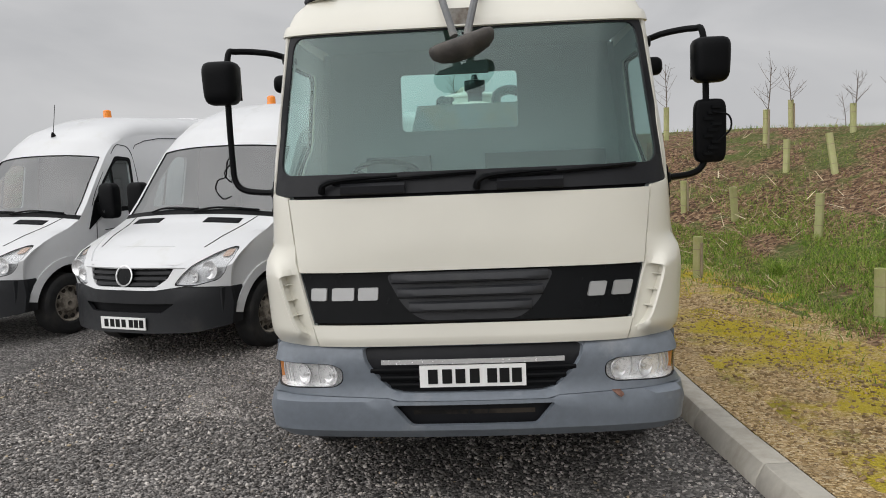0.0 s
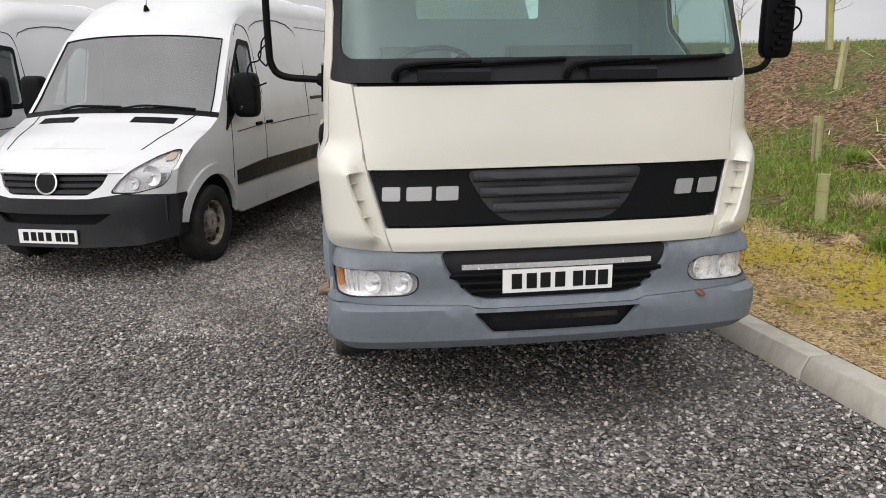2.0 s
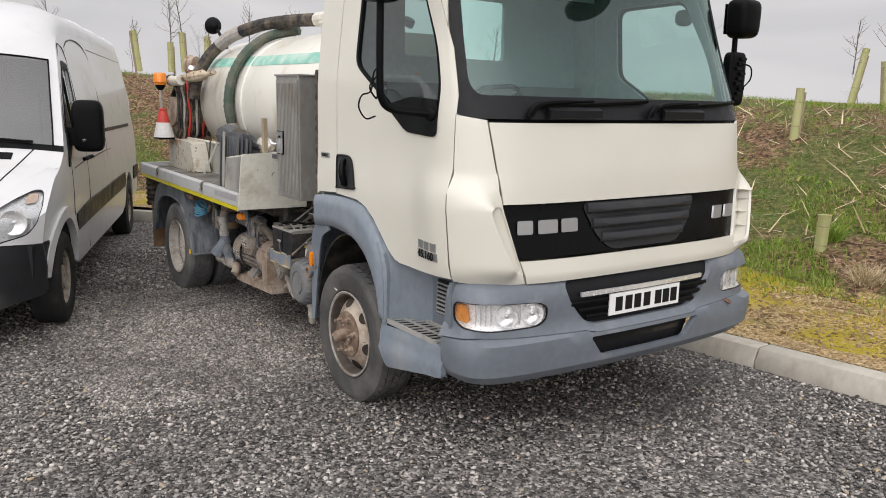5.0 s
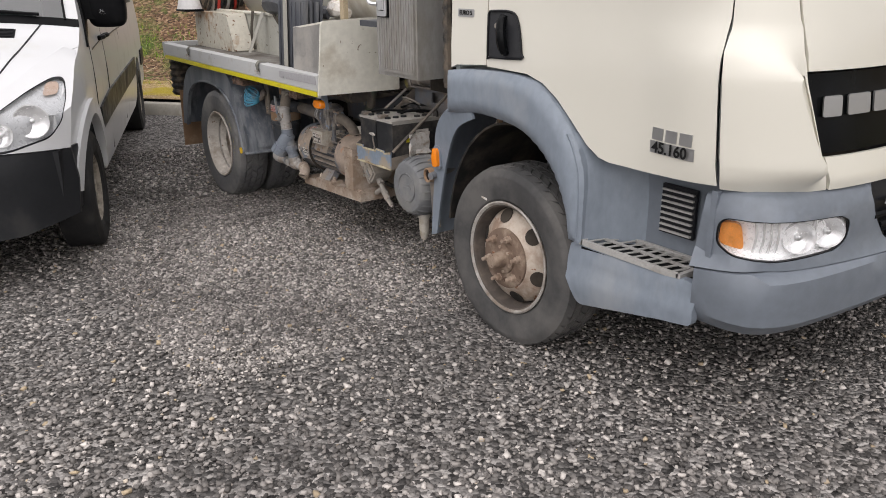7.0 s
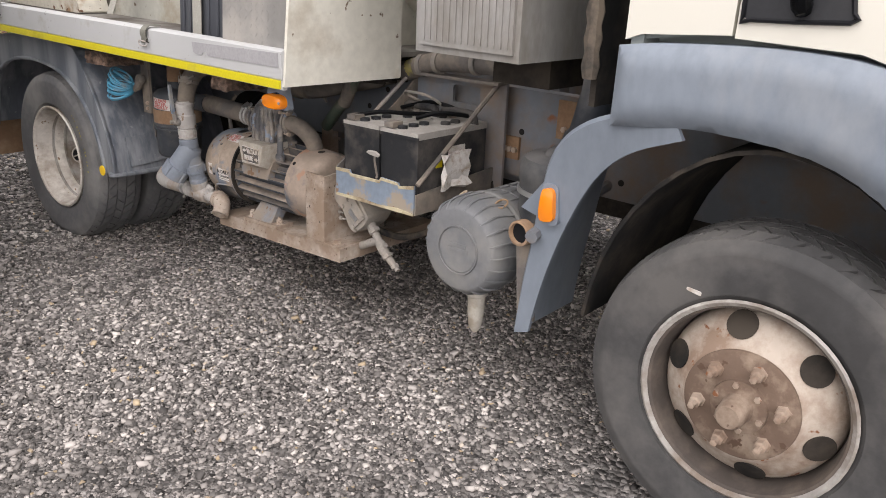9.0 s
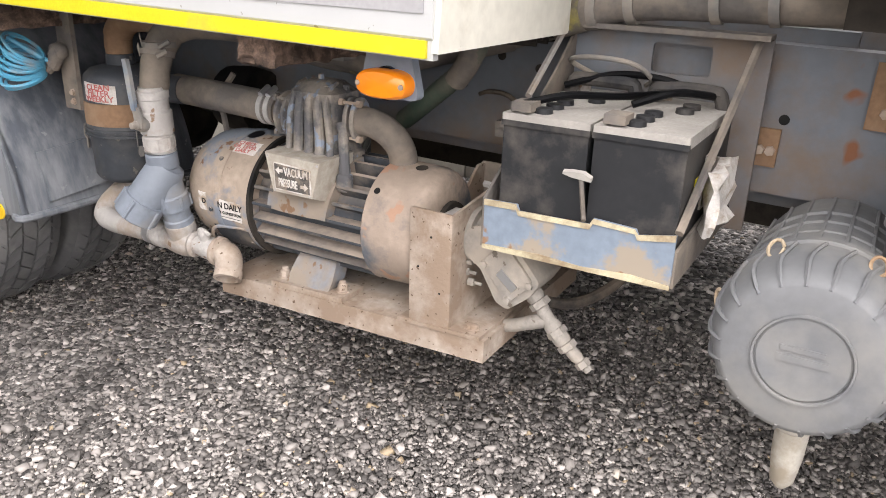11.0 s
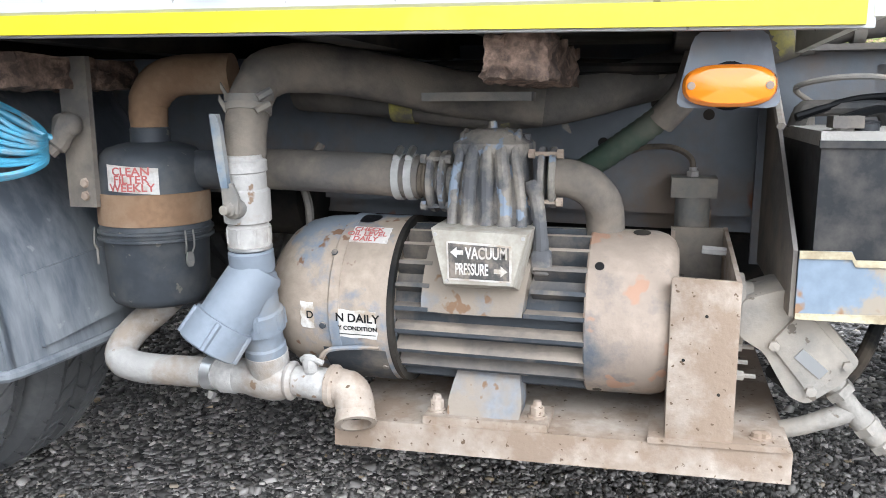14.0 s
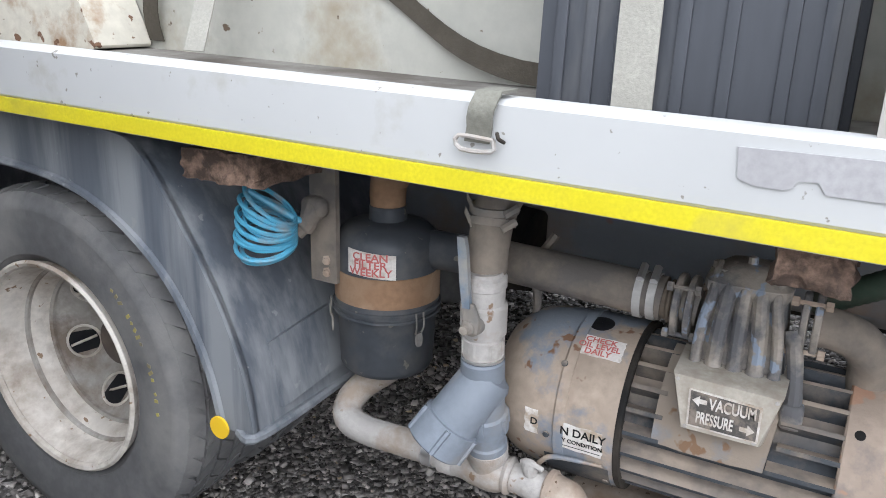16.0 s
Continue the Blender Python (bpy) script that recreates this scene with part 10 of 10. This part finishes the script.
# ---- loose stones ----
def scatter(name, n, place, size, material, label, category, seed, flat=0.6, lift=0.25):
    """Many small angular stones as one mesh of kind stuff; place(rng, n) gives their x, y and z."""
    rng = np.random.default_rng(seed)
    x, y, z = place(rng, n)
    n = len(x)
    base = np.array([[-1, -1, -1], [1, -1, -1], [1, 1, -1], [-1, 1, -1], [-1, -1, 1], [1, -1, 1], [1, 1, 1], [-1, 1, 1]], float)
    v = base[None] * (1 + rng.uniform(-0.45, 0.35, (n, 8, 3)))
    s = size[0] + (size[1] - size[0]) * rng.random(n) ** 2
    v *= (s * 0.5)[:, None, None] * np.stack([rng.uniform(0.7, 1.2, n), rng.uniform(0.6, 1.0, n), rng.uniform(0.35, flat, n)], 1)[:, None, :]
    a, t1, t2 = rng.uniform(0, 6.28, n), rng.normal(0, 0.35, n), rng.normal(0, 0.35, n)
    for ang, i, j in ((t1, 1, 2), (t2, 0, 2), (a, 0, 1)):
        c, k = np.cos(ang)[:, None], np.sin(ang)[:, None]
        p, q = v[:, :, i].copy(), v[:, :, j].copy()
        v[:, :, i], v[:, :, j] = c * p - k * q, k * p + c * q
    v += np.stack([x, y, z + s * lift * rng.uniform(0.2, 1.2, n)], 1)[:, None, :]
    quads = np.array([[0, 3, 2, 1], [4, 5, 6, 7], [0, 1, 5, 4], [1, 2, 6, 5], [2, 3, 7, 6], [3, 0, 4, 7]])
    f = (np.arange(n)[:, None, None] * 8 + quads[None]).reshape(-1)
    me = bpy.data.meshes.new(name)
    me.vertices.add(n * 8)
    me.vertices.foreach_set("co", v.reshape(-1))
    me.loops.add(len(f))
    me.loops.foreach_set("vertex_index", f)
    me.polygons.add(n * 6)
    me.polygons.foreach_set("loop_start", np.arange(n * 6) * 4)
    me.update(calc_edges=True)
    me.validate()
    me.materials.append(material)
    return tagged(new(name, me), label, category, kind="stuff")


def yard(x0, x1, y0, y1):
    def place(rng, n):
        x, y = rng.uniform(x0, x1, n), rng.uniform(y0, y1, n)
        ok = x < np.interp(y, [p.y for p in KERB if p.y < 6], [p.x for p in KERB if p.y < 6]) - 0.01
        return x[ok], y[ok], np.full(ok.sum(), -0.006)
    return place


scatter("gravel_stones", 90000, yard(-2.3, 0.1, 1.6, 4.5), (0.0065, 0.015), M["chips"], "loose grey stone chippings beside the pump", "gravel", 11)
scatter("gravel_stones", 104000, yard(-4.2, 1.9, -2.4, 6.6), (0.009, 0.024), M["chips"], "loose grey stone chippings of the yard", "gravel", 12)


def on_strip(d0, d1, s0_, s1_):
    def place(rng, n):
        ss, dd = rng.uniform(s0_, s1_, n), rng.uniform(d0, d1, n)
        pp = [bank_point(a, b) for a, b in zip(ss, dd)]
        return np.array([p.x for p in pp]), np.array([p.y for p in pp]), np.array([p.z for p in pp])
    return place


M["ochre"] = stones_mat("ochre_gravel", (0.23, 0.145, 0.06), (0.47, 0.335, 0.17), (0.64, 0.55, 0.40))
scatter("strip_gravel", 7000, on_strip(0.2, 2.1, 6, 14), (0.012, 0.032), M["ochre"], "ochre gravel scattered behind the kerb", "gravel", 13)


# ---- plants on the bank ----
def leaf_mat(name, cols, rough=0.6):
    """Blades or stalks: each one its own shade along a ramp, paler towards dry ones."""
    m = bpy.data.materials.new(name)
    m.use_nodes = True
    n, l = m.node_tree.nodes, m.node_tree.links
    b, geo, ramp = n["Principled BSDF"], n.new("ShaderNodeNewGeometry"), n.new("ShaderNodeValToRGB")
    e = ramp.color_ramp.elements
    e[0].color, e[1].color = (*cols[0], 1), (*cols[-1], 1)
    for i, c in enumerate(cols[1:-1]):
        x = e.new((i + 1) / (len(cols) - 1))
        x.color = (*c, 1)
    l.new(geo.outputs["Random Per Island"], ramp.inputs["Fac"])
    l.new(ramp.outputs["Color"], b.inputs["Base Color"])
    b.inputs["Roughness"].default_value = rough
    b.inputs["Specular IOR Level"].default_value = 0.25
    return m


M["grass"] = leaf_mat("rough_grass", [(0.05, 0.095, 0.010), (0.12, 0.215, 0.020), (0.20, 0.33, 0.032), (0.15, 0.26, 0.024), (0.28, 0.37, 0.055), (0.42, 0.38, 0.15)])
M["dry"] = leaf_mat("dead_grass", [(0.27, 0.185, 0.10), (0.45, 0.35, 0.2), (0.62, 0.52, 0.34), (0.76, 0.67, 0.48)])
M["moss"] = leaf_mat("yellow_moss", [(0.20, 0.18, 0.012), (0.44, 0.36, 0.014), (0.66, 0.53, 0.022), (0.52, 0.40, 0.04)])

GS, GD = np.arange(0, KERB_L[-1], 0.25), np.concatenate([np.arange(0, 10, 0.2), np.arange(10, 40, 1.5)])
GRID = np.array([[tuple(bank_point(float(s), float(d))) for d in GD] for s in GS])


def bank_spots(s, d):
    """Points of the bank for many s and d at once."""
    i = np.clip(s / 0.25, 0, len(GS) - 1.001)
    j = np.interp(d, GD, np.arange(len(GD)))
    j = np.clip(j, 0, len(GD) - 1.001)
    a, b = i.astype(int), j.astype(int)
    fi, fj = (i - a)[:, None], (j - b)[:, None]
    return (GRID[a, b] * (1 - fi) + GRID[a + 1, b] * fi) * (1 - fj) + (GRID[a, b + 1] * (1 - fi) + GRID[a + 1, b + 1] * fi) * fj


def blades(name, p, high, wide, lean, material, label, category, seed):
    """Many tapered blades as one mesh of kind stuff, rooted at the points p."""
    rng = np.random.default_rng(seed)
    n = len(p)
    a, b = rng.uniform(0, 6.283, n), rng.uniform(0, 6.283, n)
    h = high * rng.uniform(0.45, 1.15, n)
    w = wide * rng.uniform(0.6, 1.2, n)
    tilt = np.clip(rng.normal(lean, 0.3, n), 0, 1.5)
    side = np.stack([np.cos(a), np.sin(a), np.zeros(n)], 1) * w[:, None]
    go = np.stack([np.cos(b) * np.sin(tilt), np.sin(b) * np.sin(tilt), np.cos(tilt)], 1) * h[:, None]
    droop = np.stack([np.cos(b), np.sin(b), -np.ones(n) * 0.5], 1) * (h * 0.16 * (lean < 1.2))[:, None]
    mid, tip = p + go * 0.55, p + go + droop
    v = np.stack([p - side, p + side, mid + side * 0.75, mid - side * 0.75, tip], 1).reshape(-1, 3)
    k = np.arange(n)[:, None] * 5
    f = np.concatenate([k + 0, k + 1, k + 2, k + 3, k + 3, k + 2, k + 4], 1).reshape(-1)
    me = bpy.data.meshes.new(name)
    me.vertices.add(n * 5)
    me.vertices.foreach_set("co", v.reshape(-1))
    me.loops.add(len(f))
    me.loops.foreach_set("vertex_index", f)
    me.polygons.add(n * 2)
    me.polygons.foreach_set("loop_start", np.stack([np.arange(n) * 7, np.arange(n) * 7 + 4], 1).reshape(-1))
    me.update(calc_edges=True)
    me.validate()
    me.materials.append(material)
    return tagged(new(name, me), label, category, kind="stuff")


def patch(s, d, scale, seed):
    """Slow patchiness between 0 and 1."""
    r = np.random.default_rng(seed)
    out = np.zeros(len(s))
    for k in range(9):
        a, f, q = r.uniform(0, 6.283), scale * r.uniform(0.5, 2.6), r.uniform(0, 6.283)
        out += np.sin((s * math.cos(a) + d * math.sin(a)) * f + q) / (0.6 + 0.2 * k)
    return 1 / (1 + np.exp(-out * 1.3))


def grow(n, s0_, s1_, d0, d1, keep, seed):
    r = np.random.default_rng(seed)
    s, d = r.uniform(s0_, s1_, n), r.uniform(d0, d1, n)
    ok = r.random(n) < keep(s, d)
    return bank_spots(s[ok], d[ok])


def green(s, d):
    low = np.interp(d, (1.4, 1.9, 2.3, 3.6, 4.3, 5.2, 6.5, 8.0, 9.0), (0.0, 0.15, 0.9, 0.95, 0.5, 0.2, 0.10, 0.12, 0.25))
    return np.clip((patch(s, d, 1.6, 5) - 0.36) * 5, 0, 1) * low + 0.03


blades("grass", grow(230000, 6.5, 18, 1.3, 10, green, 31), 0.10, 0.0038, 0.55, M["grass"], "rough green grass in patches on the bank", "grass", 32)
blades("grass", grow(60000, 18, 34, 1.2, 10, green, 33), 0.12, 0.006, 0.55, M["grass"], "rough green grass on the bank behind the vans", "grass", 34)
blades("dead_grass", grow(11000, 6.5, 32, 1.7, 9.5, lambda s, d: 0.12 + 0.55 * (patch(s, d, 2.2, 8) > 0.6), 35), 0.13, 0.0032, 0.85, M["dry"], "straw-coloured dead grass and weeds", "dead grass", 36)
blades("dead_stalks", grow(7000, 7, 30, 2.2, 9.2, lambda s, d: patch(s, d, 1.1, 9) * np.interp(d, (2, 4, 7, 9), (0.5, 1, 0.8, 0.4)), 37) + np.array((0, 0, 0.02)), 0.38, 0.011, 1.36, M["dry"], "pale dead stalks lying on the bare soil", "dead stalks", 38)
blades("moss", grow(60000, 6.5, 16, 0.22, 2.1, lambda s, d: (patch(s, d, 2.4, 12) > 0.44) * 0.9 * (d > 0.45 + 0.2 * np.sin(s * 3)), 39), 0.016, 0.007, 0.6, M["moss"], "yellow moss in patches on the gravel strip", "moss", 40)
# soft tussocks at the foot of the bank
rt = np.random.default_rng(51)
for s, d in ((12.4, 3.0), (9.6, 2.5), (14.6, 2.6), (11.2, 2.15), (13.6, 3.9), (10.4, 3.3)):
    root = bank_spots(np.array([s]), np.array([d]))[0]
    blades("grass_tussock", root + rt.normal(0, 0.055, (420, 3)) * np.array((1, 1, 0.1)), 0.26, 0.003, 0.7, M["dry"] if s in (12.4, 9.6) else M["grass"], "rough tussock of long grass at the foot of the bank", "grass tussock", int(s * 10))
# low broad-leaved weeds
weeds = [bank_spots(np.full(1, s), np.full(1, d))[0] + q * np.array((1, 1, 0.12)) for s, d in ((10.2, 6.0), (11.5, 4.9), (13.8, 5.6), (9.0, 5.1), (15.2, 7.2), (12.2, 7.4)) for q in rt.normal(0, 0.16, (45, 3))]
blades("broad_leaves", np.array(weeds), 0.07, 0.02, 0.95, M["grass"], "low broad-leaved weeds among the bare soil", "weeds", 61)


def bare_twigs(bm, root, up, n, rng, r0):
    sweep(bm, [root, root + up * 0.4 + Vector((0.02, 0.01, 0)), root + up * 0.75, root + up], [r0, r0 * 0.8, r0 * 0.55, r0 * 0.25], 5, 3)
    for i in range(n):
        k = 0.25 + 0.65 * i / n
        a = rng.uniform(0, 6.28)
        o = Vector((math.cos(a), math.sin(a), 0.0)) * up.length * rng.uniform(0.22, 0.5) * (1.15 - k)
        q = root + up * k
        tip = q + o + Vector((0, 0, up.length * rng.uniform(0.1, 0.35)))
        sweep(bm, [q, q.lerp(tip, 0.5) + Vector((0, 0, -0.02)), tip], [r0 * 0.42, r0 * 0.3, r0 * 0.15], 4, 3)
        for j in range(2):
            w = q.lerp(tip, 0.45 + 0.3 * j)
            sweep(bm, [w, w + Vector((rng.uniform(-1, 1), rng.uniform(-1, 1), rng.uniform(0.3, 1.0))) * up.length * 0.11], r0 * 0.16, 3, 1)


def tree_shelter(x, y, z, high=0.6, lean=(0, 0), sapling=0.0, seed=1, wide=0.052):
    """A square-cornered plastic tube tied to a stake, with a bare sapling in some."""
    rng = random.Random(seed)
    m = pose(x, y, z - 0.04, lean[0], lean[1], rng.uniform(0, 360))
    sh = thing("tree_shelter", "pale green plastic tree shelter tied to a wooden stake", "tree shelter", m, group="tree shelters on the bank")
    outl = lambda r, s: [Vector((math.copysign(abs(math.cos(a)) ** 0.6, math.cos(a)) * r, math.copysign(abs(math.sin(a)) ** 0.6, math.sin(a)) * r, s)) for a in (2 * math.pi * i / 16 for i in range(16))]
    part("tube", rings(bmesh.new(), [outl(wide, 0), outl(wide, high * 0.5), outl(wide * 1.02, high), outl(wide * 1.08, high + 0.012), outl(wide * 0.94, high + 0.008), outl(wide * 0.9, 0)], closed=True), M["shelter"], sh)
    part("stake", cube(wide + 0.003, wide + 0.03, -0.014, 0.014, -0.1, high * rng.uniform(0.85, 1.12)), M["stake"], sh, bevel=0.003)
    for k in (0.3, 0.75):
        part("tie", rings(bmesh.new(), [[p + Vector((0, 0, 0)) for p in outl(r, high * k + h)] for r, h in ((wide * 1.03, 0), (wide * 1.08, 0.004), (wide * 1.03, 0.008))], caps=False), M["stake"], sh)
    if sapling:
        tr = thing("bare_sapling", "leafless young tree growing out of its shelter", "sapling", pose(x, y, z), group="bare saplings")
        bm = bmesh.new()
        bare_twigs(bm, Vector((0, 0, high * 0.5)), Vector((rng.uniform(-0.15, 0.15), rng.uniform(-0.15, 0.15), high * 0.5 + 0.75 * sapling)), 11, rng, 0.013)
        part("branch", bm, M["bark"], tr)


SHELTERS = [
    (3.57, 3.37, 0.08, 0.60, (0, 0), 0), (4.86, 5.47, 0.48, 0.60, (0, 2), 0), (4.52, 7.04, 0.56, 0.60, (2, 0), 0), (4.4, 1.55, 0.28, 0.42, (3, 0), 0), (6.18, 1.7, 0.82, 0.6, (0, 0), 0), (7.4, 3.77, 1.28, 0.75, (0, 3), 0),
    (6.58, 7.71, 1.28, 0.75, (-6, -4), 0), (5.75, 9.4, 1.29, 0.72, (-4, 12), 0), (5.34, 10.43, 1.33, 0.6, (0, 3), 0), (4.07, 9.15, 0.6, 0.6, (-8, -8), 0), (3.54, 10.33, 0.68, 0.6, (2, 0), 0), (2.75, 6.4, 0.1, 0.6, (1, 2), 0),
    (7.86, 9.89, 1.9, 0.95, (-4, 6), 0.5), (7.41, 10.79, 1.92, 0.62, (3, -8), 1.1), (7.04, 11.67, 1.95, 0.62, (0, 2), 0.75), (6.74, 13.95, 2.12, 0.7, (2, 0), 0.9), (5.6, 12.2, 1.9, 0.65, (2, 3), 1.2), (3.75, 12.6, 2.05, 0.65, (0, -3), 1.1),
    (9.2, 9.4, 1.9, 0.6, (0, 0), 1.2), (11.06, 4.97, 1.85, 1.0, (0, 12), 0.6), (11.3, 4.5, 1.85, 0.75, (2, 6), 1.1), (9.9, 7.0, 1.9, 0.65, (0, 0), 0.9),
    (0.9, 13.5, 2.3, 0.75, (4, 5), 0.2), (1.45, 13.3, 2.3, 0.55, (0, 0), 1.1), (1.7, 13.3, 2.3, 0.75, (0, -2), 1.2), (2.1, 13.2, 2.3, 0.7, (0, 4), 0.3), (-0.6, 13.9, 2.3, 0.7, (0, 4), 0.9), (2.9, 13.0, 2.2, 0.65, (3, 0), 1.0),
]
for i, (x, y, z, h, lean, sap) in enumerate(SHELTERS):
    tree_shelter(x, y, z, h, lean, sap, 100 + i)
# a few slim leafless shoots along the crest
rs = random.Random(9)
for i in range(7):
    s, d = 11 + i * 2.2 + rs.uniform(-0.6, 0.6), rs.uniform(8.3, 11)
    q = bank_point(s, d)
    sp = thing("bare_sapling", "thin leafless sapling on the crest of the bank", "sapling", pose(q.x, q.y, q.z - 0.05), group="bare saplings")
    bm = bmesh.new()
    bare_twigs(bm, Vector((0, 0, 0)), Vector((rs.uniform(-0.2, 0.2), rs.uniform(-0.2, 0.2), rs.uniform(0.6, 1.5))), 8, rs, 0.009)
    part("branch", bm, M["bark"], sp)
for x, y, h in ((-9.0, 20.0, 1.0), (-7.8, 19.6, 0.8), (-6.6, 19.2, 0.7)):
    bush = thing("bare_bush", "leafless bush on the bank far behind the vans", "bush", pose(x, y, 2.3), group="bare bushes")
    bm = bmesh.new()
    for k in range(5):
        bare_twigs(bm, Vector((rs.uniform(-0.3, 0.3), rs.uniform(-0.2, 0.2), 0)), Vector((rs.uniform(-0.4, 0.4), rs.uniform(-0.3, 0.3), h * rs.uniform(0.7, 1.1))), 7, rs, 0.012)
    part("branch", bm, M["bark"], bush)
